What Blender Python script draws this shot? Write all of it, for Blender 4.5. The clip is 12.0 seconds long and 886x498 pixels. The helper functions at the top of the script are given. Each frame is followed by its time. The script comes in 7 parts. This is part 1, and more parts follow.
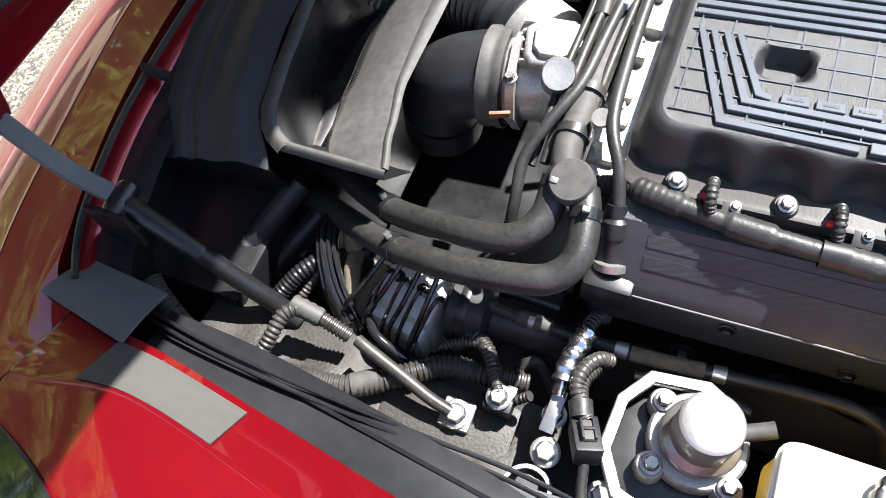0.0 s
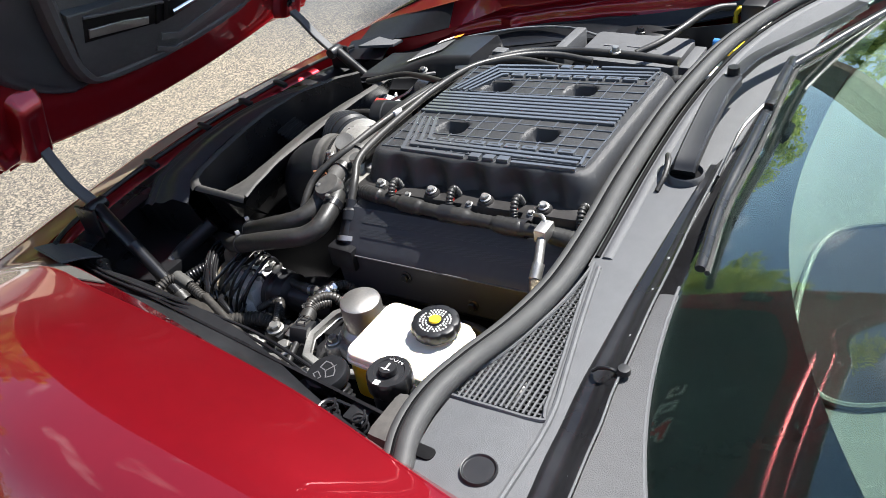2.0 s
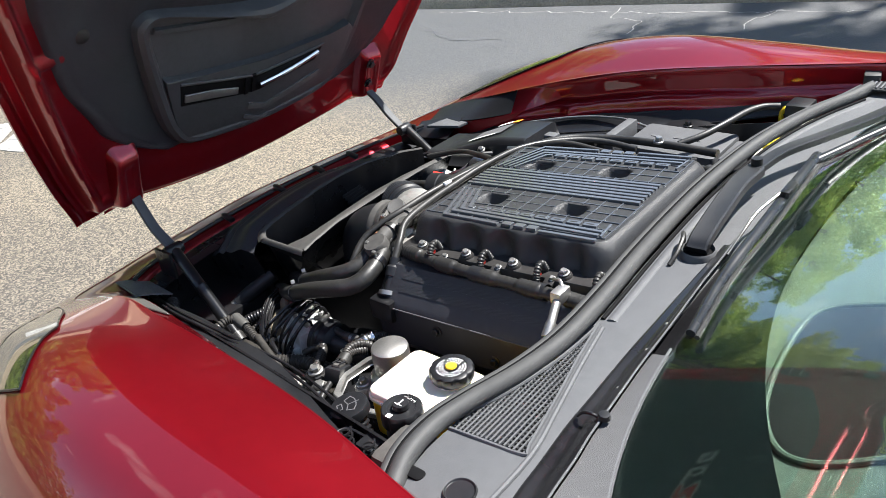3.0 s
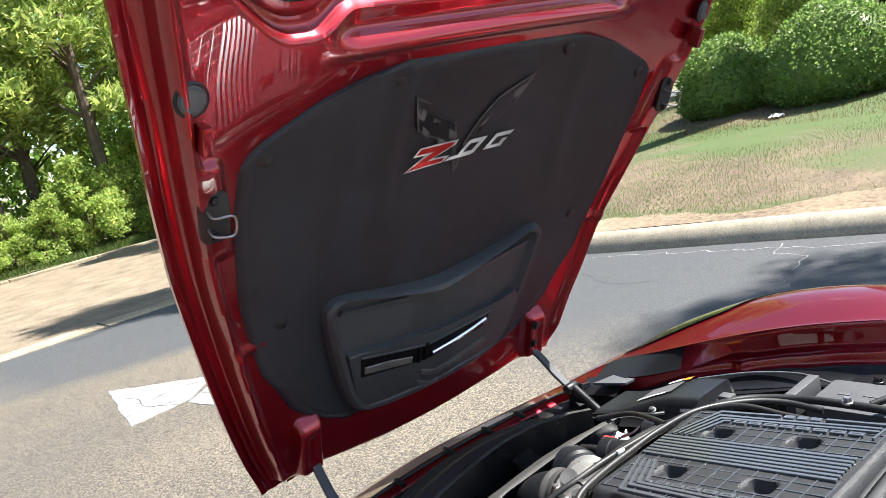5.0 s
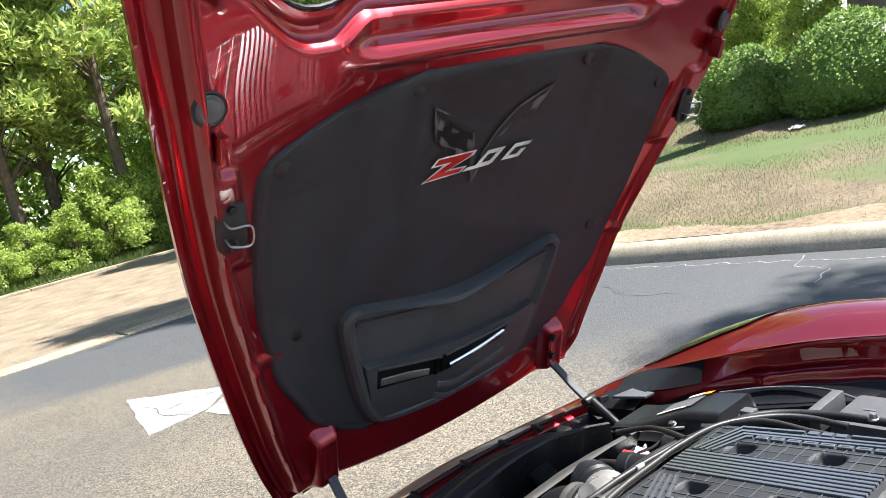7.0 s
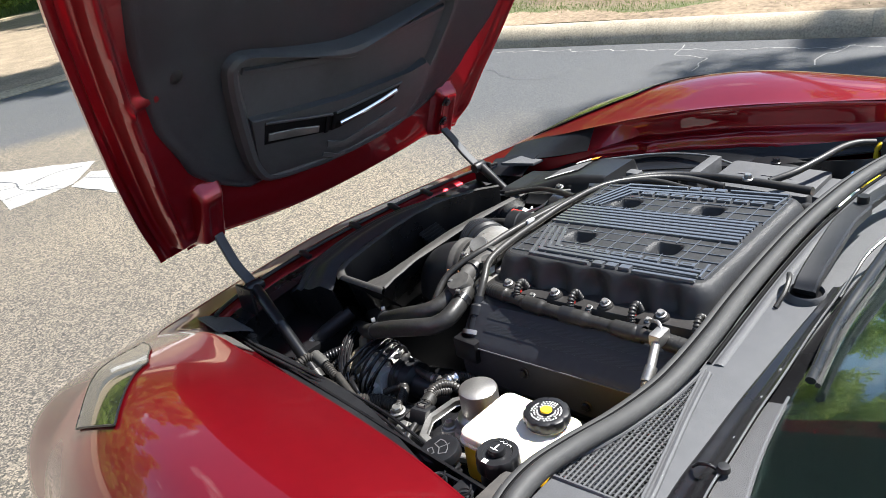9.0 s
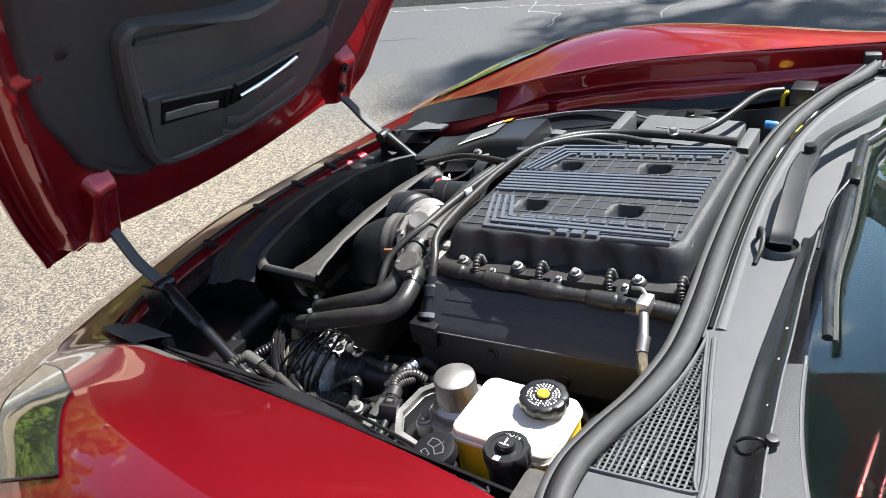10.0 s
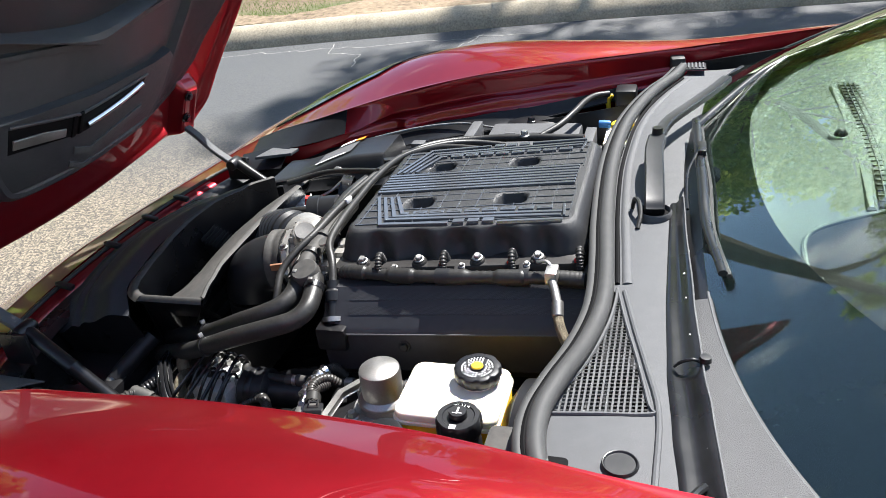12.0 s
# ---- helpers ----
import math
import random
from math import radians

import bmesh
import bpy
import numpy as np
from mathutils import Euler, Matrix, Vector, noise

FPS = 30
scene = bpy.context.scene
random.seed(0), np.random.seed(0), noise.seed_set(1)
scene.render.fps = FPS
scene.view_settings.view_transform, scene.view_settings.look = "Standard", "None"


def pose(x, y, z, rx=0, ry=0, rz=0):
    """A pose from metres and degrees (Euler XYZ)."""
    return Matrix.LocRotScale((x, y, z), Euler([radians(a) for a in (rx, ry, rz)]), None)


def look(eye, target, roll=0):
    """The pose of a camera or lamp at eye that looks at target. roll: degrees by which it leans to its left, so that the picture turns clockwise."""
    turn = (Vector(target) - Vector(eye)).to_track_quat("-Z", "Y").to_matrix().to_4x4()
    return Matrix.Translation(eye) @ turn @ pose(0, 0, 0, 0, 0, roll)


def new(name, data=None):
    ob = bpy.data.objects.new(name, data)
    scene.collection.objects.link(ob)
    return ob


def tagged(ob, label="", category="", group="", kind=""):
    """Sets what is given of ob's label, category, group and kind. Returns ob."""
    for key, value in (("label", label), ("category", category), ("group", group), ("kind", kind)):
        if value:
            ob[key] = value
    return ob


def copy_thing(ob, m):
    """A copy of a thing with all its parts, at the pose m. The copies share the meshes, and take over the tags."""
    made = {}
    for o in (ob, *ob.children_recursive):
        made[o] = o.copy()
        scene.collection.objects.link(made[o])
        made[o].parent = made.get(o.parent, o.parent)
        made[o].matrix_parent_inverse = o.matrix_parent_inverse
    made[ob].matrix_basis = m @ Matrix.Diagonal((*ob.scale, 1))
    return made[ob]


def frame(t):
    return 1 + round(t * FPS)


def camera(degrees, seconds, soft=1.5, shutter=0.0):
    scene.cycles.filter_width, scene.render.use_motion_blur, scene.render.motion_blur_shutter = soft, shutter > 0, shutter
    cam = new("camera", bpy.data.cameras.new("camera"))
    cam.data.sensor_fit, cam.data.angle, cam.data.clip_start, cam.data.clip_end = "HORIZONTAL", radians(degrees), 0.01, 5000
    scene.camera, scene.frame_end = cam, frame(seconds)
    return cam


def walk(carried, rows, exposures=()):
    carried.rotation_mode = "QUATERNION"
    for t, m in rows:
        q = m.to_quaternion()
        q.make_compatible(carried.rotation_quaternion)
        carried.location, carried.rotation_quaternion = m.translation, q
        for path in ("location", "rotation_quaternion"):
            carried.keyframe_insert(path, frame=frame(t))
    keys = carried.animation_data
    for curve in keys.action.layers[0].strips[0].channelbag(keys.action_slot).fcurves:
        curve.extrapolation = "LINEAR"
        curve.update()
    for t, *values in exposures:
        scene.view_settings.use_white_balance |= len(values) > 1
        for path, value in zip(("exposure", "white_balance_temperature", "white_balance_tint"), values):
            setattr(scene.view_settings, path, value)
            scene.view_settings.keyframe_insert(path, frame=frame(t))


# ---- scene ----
import functools

cam = camera(59.3, 12.0, soft=0.7)
PATH = [
    (0, (-0.004, -0.639, 1.427), (-0.498, 0.163, -0.337), -11.5),
    (0.5, (0.153, -0.71, 1.413), (-0.409, 0.063, -0.344), -15.2),
    (1, (0.307, -0.85, 1.393), (-0.309, 0.06, -0.278), -13.8),
    (1.5, (0.497, -0.97, 1.411), (-0.288, 0.186, -0.02), -11.8),
    (2, (0.741, -1.015, 1.421), (-0.259, 0.258, 0.247), -10.0),
    (2.5, (0.844, -1.045, 1.424), (-0.298, 0.227, 0.386), -9.2),
    (2.7, (0.866, -1.051, 1.426), (-0.304, 0.218, 0.418), -8.8),
    (4.3, (0.871, -1.075, 1.455), (-0.598, 0.143, 0.856), -11.3),
    (4.5, (0.872, -1.078, 1.472), (-0.633, 0.134, 0.955), -12.0),
    (5, (0.877, -1.069, 1.505), (-0.687, 0.131, 1.171), -13.1),
    (5.5, (0.879, -1.059, 1.523), (-0.708, 0.139, 1.306), -13.9),
    (6, (0.886, -1.059, 1.518), (-0.71, 0.133, 1.333), -14.0),
    (6.5, (0.881, -1.061, 1.517), (-0.716, 0.125, 1.305), -13.7),
    (6.7, (0.877, -1.062, 1.513), (-0.719, 0.12, 1.274), -13.5),
    (8.3, (0.824, -1.071, 1.446), (-0.654, 0.096, 0.772), -10.3),
    (8.5, (0.822, -1.073, 1.438), (-0.622, 0.101, 0.706), -10.1),
    (9, (0.811, -1.079, 1.427), (-0.525, 0.139, 0.571), -9.9),
    (9.5, (0.777, -1.085, 1.427), (-0.417, 0.214, 0.485), -9.8),
    (10, (0.617, -1.106, 1.429), (-0.4, 0.3, 0.436), -9.1),
    (10.5, (0.413, -1.134, 1.425), (-0.427, 0.366, 0.403), -8.2),
    (11, (0.297, -1.145, 1.398), (-0.403, 0.429, 0.382), -7.1),
    (11.5, (0.311, -1.16, 1.386), (-0.285, 0.471, 0.395), -6.4),
    (12, (0.494, -1.233, 1.392), (-0.074, 0.434, 0.444), -6.8),
]
walk(cam, [(t, look(eye, target, roll)) for t, eye, target, roll in PATH],
     [(0.0, 2.3), (0.6, 2.3), (1.5, 1.78), (2.5, 1.62), (4.3, 1.62), (5.5, 1.72), (6.7, 1.72), (8.3, 1.60), (9.5, 1.60), (10.3, 1.82), (11.2, 1.82), (12.0, 1.60)])

# ---- light ----
SUN_DIR = Vector((0.30, 0.54, 1.0)).normalized()
world = bpy.data.worlds.new("world")
scene.world = world
world.use_nodes = True
wn = world.node_tree
wn.nodes.clear()
sky = wn.nodes.new("ShaderNodeTexSky")
sky.sky_type = "NISHITA"
sky.sun_disc = False
sky.sun_elevation = math.asin(SUN_DIR.z)
sky.sun_rotation = math.atan2(SUN_DIR.x, SUN_DIR.y)
sky.air_density, sky.dust_density, sky.ozone_density = 1.0, 0.3, 1.5
# scattered fair-weather cloud over the blue sky
wco = wn.nodes.new("ShaderNodeTexCoord")
wmap = wn.nodes.new("ShaderNodeMapping")
wmap.inputs["Scale"].default_value = (2.2, 2.2, 5.0)
wnoise = wn.nodes.new("ShaderNodeTexNoise")
wnoise.inputs["Scale"].default_value = 1.9
wnoise.inputs["Detail"].default_value = 7.0
wramp = wn.nodes.new("ShaderNodeValToRGB")
wramp.color_ramp.elements[0].position, wramp.color_ramp.elements[1].position = 0.56, 0.76
wmix = wn.nodes.new("ShaderNodeMixRGB")
wmix.inputs["Color2"].default_value = (12.5, 12.6, 13.0, 1)
wbg = wn.nodes.new("ShaderNodeBackground")
wbg.inputs["Strength"].default_value = 0.082
wout = wn.nodes.new("ShaderNodeOutputWorld")
wn.links.new(wco.outputs["Generated"], wmap.inputs["Vector"])
wn.links.new(wmap.outputs["Vector"], wnoise.inputs["Vector"])
wn.links.new(wnoise.outputs["Fac"], wramp.inputs["Fac"])
wn.links.new(wramp.outputs["Color"], wmix.inputs["Fac"])
wn.links.new(sky.outputs["Color"], wmix.inputs["Color1"])
wn.links.new(wmix.outputs["Color"], wbg.inputs["Color"])
wn.links.new(wbg.outputs["Background"], wout.inputs["Surface"])

sun_data = bpy.data.lights.new("sun", "SUN")
sun_data.energy, sun_data.angle, sun_data.color = 5.0, radians(0.6), (1.0, 0.975, 0.94)
sun = new("sun", sun_data)
sun.matrix_world = look(SUN_DIR * 30, (0, 0, 0))

# ---- materials ----
def material(name, color, rough=0.5, metal=0.0, coat=0.0, coat_rough=0.03, vary=0.12, vary_scale=6.0, grain=0.0, grain_scale=400.0,
             second=None, spec=0.5, transmission=0.0, ior=1.45, sheen=0.0, rough_vary=0.08, sub=0.0):
    """Principled paint, plastic, metal or rubber with two scales of variation and a fine relief."""
    m = bpy.data.materials.new(name)
    m.use_nodes = True
    nt = m.node_tree
    p = nt.nodes["Principled BSDF"]
    p.inputs["Metallic"].default_value = metal
    p.inputs["Coat Weight"].default_value = coat
    p.inputs["Coat Roughness"].default_value = coat_rough
    p.inputs["Specular IOR Level"].default_value = spec
    p.inputs["Transmission Weight"].default_value = transmission
    p.inputs["IOR"].default_value = ior
    p.inputs["Sheen Weight"].default_value = sheen
    if sub:
        p.inputs["Subsurface Weight"].default_value = sub
        p.inputs["Subsurface Radius"].default_value = (0.02, 0.015, 0.006)
    co = nt.nodes.new("ShaderNodeTexCoord")
    n1 = nt.nodes.new("ShaderNodeTexNoise")
    n1.inputs["Scale"].default_value, n1.inputs["Detail"].default_value = vary_scale, 6.0
    nt.links.new(co.outputs["Object"], n1.inputs["Vector"])
    n2 = nt.nodes.new("ShaderNodeTexNoise")
    n2.inputs["Scale"].default_value, n2.inputs["Detail"].default_value = vary_scale * 14, 3.0
    nt.links.new(co.outputs["Object"], n2.inputs["Vector"])
    add = nt.nodes.new("ShaderNodeMath")
    add.operation = "ADD"
    nt.links.new(n1.outputs["Fac"], add.inputs[0])
    nt.links.new(n2.outputs["Fac"], add.inputs[1])
    ramp = nt.nodes.new("ShaderNodeMapRange")
    ramp.inputs["From Min"].default_value, ramp.inputs["From Max"].default_value = 0.65, 1.35
    nt.links.new(add.outputs["Value"], ramp.inputs["Value"])
    mix = nt.nodes.new("ShaderNodeMixRGB")
    lo = tuple(c * (1 - vary) for c in color)
    hi = second if second else tuple(min(1.0, c * (1 + vary)) for c in color)
    mix.inputs["Color1"].default_value = (*lo, 1)
    mix.inputs["Color2"].default_value = (*hi, 1)
    nt.links.new(ramp.outputs["Result"], mix.inputs["Fac"])
    nt.links.new(mix.outputs["Color"], p.inputs["Base Color"])
    rr = nt.nodes.new("ShaderNodeMapRange")
    rr.inputs["From Min"].default_value, rr.inputs["From Max"].default_value = 0.3, 0.7
    rr.inputs["To Min"].default_value, rr.inputs["To Max"].default_value = max(0.0, rough - rough_vary), min(1.0, rough + rough_vary)
    nt.links.new(n1.outputs["Fac"], rr.inputs["Value"])
    nt.links.new(rr.outputs["Result"], p.inputs["Roughness"])
    if grain:
        n3 = nt.nodes.new("ShaderNodeTexNoise")
        n3.inputs["Scale"].default_value, n3.inputs["Detail"].default_value = grain_scale, 2.0
        nt.links.new(co.outputs["Object"], n3.inputs["Vector"])
        b = nt.nodes.new("ShaderNodeBump")
        b.inputs["Strength"].default_value, b.inputs["Distance"].default_value = grain, 0.002
        nt.links.new(n3.outputs["Fac"], b.inputs["Height"])
        nt.links.new(b.outputs["Normal"], p.inputs["Normal"])
    return m


PAINT = material("red_paint", (0.25, 0.0035, 0.0100), rough=0.36, metal=0.72, coat=1.0, coat_rough=0.015, vary=0.05, vary_scale=3, rough_vary=0.03)
BLACK = material("black_plastic", (0.011, 0.0115, 0.013), spec=0.45, rough=0.40, vary=0.25, grain=0.05, grain_scale=900, rough_vary=0.1)
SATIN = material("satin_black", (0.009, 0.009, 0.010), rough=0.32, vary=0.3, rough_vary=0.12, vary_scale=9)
COVER = material("engine_cover_plastic", (0.021, 0.0215, 0.023), rough=0.45, vary=0.15, grain=0.35, grain_scale=1500, rough_vary=0.05)
RIBS = material("cover_rib_plastic", (0.11, 0.118, 0.13), rough=0.17, metal=0.42, vary=0.1, rough_vary=0.05)
DUSTY = material("dusty_black_plastic", (0.042, 0.042, 0.041), rough=0.62, spec=0.35, vary=0.2, second=(0.070, 0.066, 0.061), vary_scale=7, grain=0.1, grain_scale=700)
GREY = material("cowl_plastic", (0.070, 0.072, 0.076), rough=0.60, vary=0.12, grain=0.3, grain_scale=1300, rough_vary=0.06, vary_scale=4)
RUBBER = material("rubber", (0.014, 0.014, 0.014), spec=0.45, rough=0.44, vary=0.25, second=(0.030, 0.029, 0.027), vary_scale=12, grain=0.15)
SEAL = material("seal_rubber", (0.034, 0.035, 0.036), rough=0.68, vary=0.15, second=(0.044, 0.044, 0.043), vary_scale=5, grain=0.05)
ALU = material("cast_aluminium", (0.34, 0.33, 0.31), rough=0.42, metal=0.6, vary=0.25, grain=0.15, grain_scale=500, vary_scale=20)
STEEL = material("zinc_steel", (0.36, 0.355, 0.34), rough=0.42, metal=0.9, vary=0.2, vary_scale=30)
CHROME = material("chrome", (0.75, 0.76, 0.78), rough=0.12, metal=1.0, vary=0.1)
DULL = material("brushed_can", (0.40, 0.39, 0.37), rough=0.40, metal=0.9, vary=0.12, vary_scale=25, grain=0.1, grain_scale=300)
LINER = material("liner_felt", (0.0150, 0.0190, 0.0250), spec=0.50, rough=0.44, vary=0.3, grain=0.6, grain_scale=1100, sheen=0.0, vary_scale=8, rough_vary=0.1)
DUCT = material("duct_plastic", (0.042, 0.045, 0.050), spec=0.4, rough=0.5, vary=0.15, grain=0.25, grain_scale=1400)
MILK = material("milky_plastic", (0.80, 0.76, 0.66), rough=0.38, vary=0.05, second=(0.82, 0.77, 0.64), vary_scale=7, sub=0.35)
AMBER = material("fluid_plastic", (0.90, 0.55, 0.03), rough=0.35, vary=0.1, sub=1.0)
WHITE = material("white_print", (0.75, 0.75, 0.74), rough=0.5, vary=0.08)
REDP = material("red_print", (0.65, 0.03, 0.02), rough=0.5, vary=0.08)
GREYP = material("grey_print", (0.10, 0.10, 0.105), rough=0.5, vary=0.12)
YELLOW = material("yellow_plastic", (0.75, 0.52, 0.02), rough=0.45, vary=0.12)
BLUEP = material("blue_plastic", (0.03, 0.16, 0.42), rough=0.45, vary=0.12)
ORANGE = material("orange_sticker", (0.8, 0.25, 0.02), rough=0.5, vary=0.1)
CORR = material("dusty_conduit", (0.020, 0.019, 0.018), rough=0.42, vary=0.3, second=(0.046, 0.042, 0.037), vary_scale=14, grain=0.1)
BRAID = material("braided_sleeve", (0.20, 0.17, 0.12), rough=0.45, metal=0.6, vary=0.4, vary_scale=60, grain=0.8, grain_scale=1600)
VCOVER = material("valve_cover_plastic", (0.022, 0.023, 0.027), spec=0.5, rough=0.42, vary=0.2, grain=0.2, grain_scale=1500)
DASH = material("sage_dashboard", (0.017, 0.028, 0.021), rough=0.62, vary=0.06, grain=0.4, grain_scale=900)
# near-black for cabin trim, and for openings whose shade is put into the colour
DARK = material("trim_and_shade_black", (0.003, 0.003, 0.0035), rough=0.75, vary=0.3, spec=0.12)
FRIT = material("black_frit", (0.0025, 0.004, 0.0045), spec=0.12, rough=0.20, vary=0.1, rough_vary=0.02)
DOTS = material("dotted_plastic", (0.062, 0.062, 0.064), spec=0.3, rough=0.62, vary=0.1, grain=0.5, grain_scale=900)
CAST = material("dark_casting", (0.036, 0.034, 0.033), rough=0.45, metal=0.3, vary=0.2, grain=0.06, grain_scale=400, vary_scale=18)
HYDM = material("machined_alloy", (0.62, 0.62, 0.60), rough=0.38, metal=0.25, vary=0.2, vary_scale=30, grain=0.2, grain_scale=300)
AIRBOX = material("airbox_plastic", (0.030, 0.032, 0.038), rough=0.55, vary=0.2, grain=0.12, grain_scale=900, rough_vary=0.1)
GRIME = material("grimy_casting", (0.013, 0.0115, 0.0095), rough=0.6, vary=0.4, second=(0.033, 0.029, 0.024), grain=0.35, grain_scale=260, vary_scale=16)
STRIP = material("grey_strip_plastic", (0.048, 0.047, 0.043), rough=0.6, vary=0.1, grain=0.1, grain_scale=900)
PIPE = material("coated_pipe", (0.010, 0.010, 0.011), rough=0.16, spec=0.7, vary=0.2, rough_vary=0.04)
FOIL = material("crinkled_foil", (0.55, 0.56, 0.58), rough=0.24, metal=1.0, vary=0.2, grain=1.0, grain_scale=90)
SMOKE = material("smoked_lamp", (0.012, 0.014, 0.010), rough=0.12, coat=1.0, vary=0.4, vary_scale=14)
TYRE = material("tyre_rubber", (0.02, 0.02, 0.02), rough=0.75, vary=0.2)
BARK = material("pine_bark", (0.10, 0.07, 0.05), rough=0.9, vary=0.4, second=(0.20, 0.15, 0.11), vary_scale=9, grain=1.0, grain_scale=30)
KERB = material("kerb_concrete", (0.27, 0.23, 0.165), rough=0.9, vary=0.35, second=(0.42, 0.365, 0.27), vary_scale=5, grain=0.5, grain_scale=160)
ROADPAINT = material("worn_road_paint", (0.20, 0.195, 0.175), rough=0.8, vary=0.4, second=(0.50, 0.49, 0.46), vary_scale=8, grain=0.6, grain_scale=120)
SANDY = material("sandy_concrete", (0.27, 0.205, 0.125), rough=0.9, vary=0.4, second=(0.46, 0.375, 0.25), vary_scale=1.6, grain=0.4, grain_scale=80)
PAPER = material("litter_paper", (0.7, 0.7, 0.68), rough=0.7)


def glass(name, tint, rough=0.0):
    m = bpy.data.materials.new(name)
    m.use_nodes = True
    p = m.node_tree.nodes["Principled BSDF"]
    p.inputs["Base Color"].default_value = (*tint, 1)
    p.inputs["Transmission Weight"].default_value = 1.0
    p.inputs["Roughness"].default_value = rough
    p.inputs["IOR"].default_value = 1.5
    return m


GLASS = glass("windscreen_glass", (0.70, 0.84, 0.75))


def asphalt():
    m = bpy.data.materials.new("asphalt")
    m.use_nodes = True
    nt = m.node_tree
    p = nt.nodes["Principled BSDF"]
    co = nt.nodes.new("ShaderNodeTexCoord")
    big = nt.nodes.new("ShaderNodeTexNoise")
    big.inputs["Scale"].default_value, big.inputs["Detail"].default_value = 0.35, 5.0
    fine = nt.nodes.new("ShaderNodeTexVoronoi")
    fine.inputs["Scale"].default_value = 160.0
    fine2 = nt.nodes.new("ShaderNodeTexNoise")
    fine2.inputs["Scale"].default_value, fine2.inputs["Detail"].default_value = 140.0, 3.0
    for n in (big, fine, fine2):
        nt.links.new(co.outputs["Object"], n.inputs["Vector"])
    stones = nt.nodes.new("ShaderNodeValToRGB")
    e = stones.color_ramp.elements
    e[0].position, e[0].color = 0.32, (0.036, 0.034, 0.030, 1)
    e[1].position, e[1].color = 0.66, (0.265, 0.228, 0.175, 1)
    mid = stones.color_ramp.elements.new(0.50)
    mid.color = (0.105, 0.093, 0.074, 1)
    mixn = nt.nodes.new("ShaderNodeMixRGB")
    mixn.inputs["Fac"].default_value = 0.36
    nt.links.new(fine.outputs["Color"], mixn.inputs["Color1"])
    nt.links.new(fine2.outputs["Fac"], mixn.inputs["Color2"])
    nt.links.new(mixn.outputs["Color"], stones.inputs["Fac"])
    tone = nt.nodes.new("ShaderNodeValToRGB")
    te = tone.color_ramp.elements
    te[0].position, te[0].color = 0.35, (0.72, 0.72, 0.74, 1)
    te[1].position, te[1].color = 0.65, (1.08, 1.04, 0.97, 1)
    nt.links.new(big.outputs["Fac"], tone.inputs["Fac"])
    mul = nt.nodes.new("ShaderNodeMixRGB")
    mul.blend_type = "MULTIPLY"
    mul.inputs["Fac"].default_value = 1.0
    nt.links.new(stones.outputs["Color"], mul.inputs["Color1"])
    nt.links.new(tone.outputs["Color"], mul.inputs["Color2"])
    nt.links.new(mul.outputs["Color"], p.inputs["Base Color"])
    p.inputs["Roughness"].default_value = 0.72
    b = nt.nodes.new("ShaderNodeBump")
    b.inputs["Strength"].default_value, b.inputs["Distance"].default_value = 0.9, 0.008
    nt.links.new(mixn.outputs["Color"], b.inputs["Height"])
    nt.links.new(b.outputs["Normal"], p.inputs["Normal"])
    return m


ASPHALT = asphalt()
SEALED = material("sealed_asphalt", (0.058, 0.062, 0.072), rough=0.62, vary=0.3, second=(0.11, 0.112, 0.118), vary_scale=1.1, grain=0.5, grain_scale=160)
TANROAD = material("tan_road", (0.15, 0.117, 0.078), rough=0.9, vary=0.35, second=(0.29, 0.228, 0.155), vary_scale=2.5, grain=0.5, grain_scale=90)
SOIL = material("bank_soil", (0.15, 0.105, 0.065), rough=0.95, vary=0.45, second=(0.31, 0.235, 0.155), vary_scale=1.6, grain=0.8, grain_scale=60)
TURF = material("turf", (0.07, 0.10, 0.025), rough=0.9, vary=0.4, second=(0.20, 0.19, 0.09), vary_scale=1.2, grain=0.8, grain_scale=60)


def leaf(name, a, b, rough=0.5):
    m = bpy.data.materials.new(name)
    m.use_nodes = True
    nt = m.node_tree
    p = nt.nodes["Principled BSDF"]
    g = nt.nodes.new("ShaderNodeNewGeometry")
    mix = nt.nodes.new("ShaderNodeMixRGB")
    mix.inputs["Color1"].default_value, mix.inputs["Color2"].default_value = (*a, 1), (*b, 1)
    nt.links.new(g.outputs["Random Per Island"], mix.inputs["Fac"])
    nt.links.new(mix.outputs["Color"], p.inputs["Base Color"])
    p.inputs["Roughness"].default_value = rough
    tr = nt.nodes.new("ShaderNodeBsdfTranslucent")
    nt.links.new(mix.outputs["Color"], tr.inputs["Color"])
    ms = nt.nodes.new("ShaderNodeMixShader")
    ms.inputs["Fac"].default_value = 0.55
    nt.links.new(p.outputs["BSDF"], ms.inputs[1])
    nt.links.new(tr.outputs["BSDF"], ms.inputs[2])
    nt.links.new(ms.outputs["Shader"], nt.nodes["Material Output"].inputs["Surface"])
    return m


NEEDLES = leaf("pine_needles", (0.18, 0.28, 0.06), (0.56, 0.62, 0.18))
LEAVES = leaf("broad_leaves", (0.18, 0.30, 0.06), (0.56, 0.64, 0.17))
HEDGE = leaf("hedge_leaves", (0.09, 0.18, 0.036), (0.29, 0.39, 0.112))
BLADES = leaf("grass_blades", (0.070, 0.125, 0.026), (0.16, 0.205, 0.058))
FARLEAF = leaf("far_leaves", (0.10, 0.19, 0.035), (0.36, 0.46, 0.11))
LITTER = leaf("leaf_litter", (0.10, 0.06, 0.03), (0.30, 0.20, 0.11))


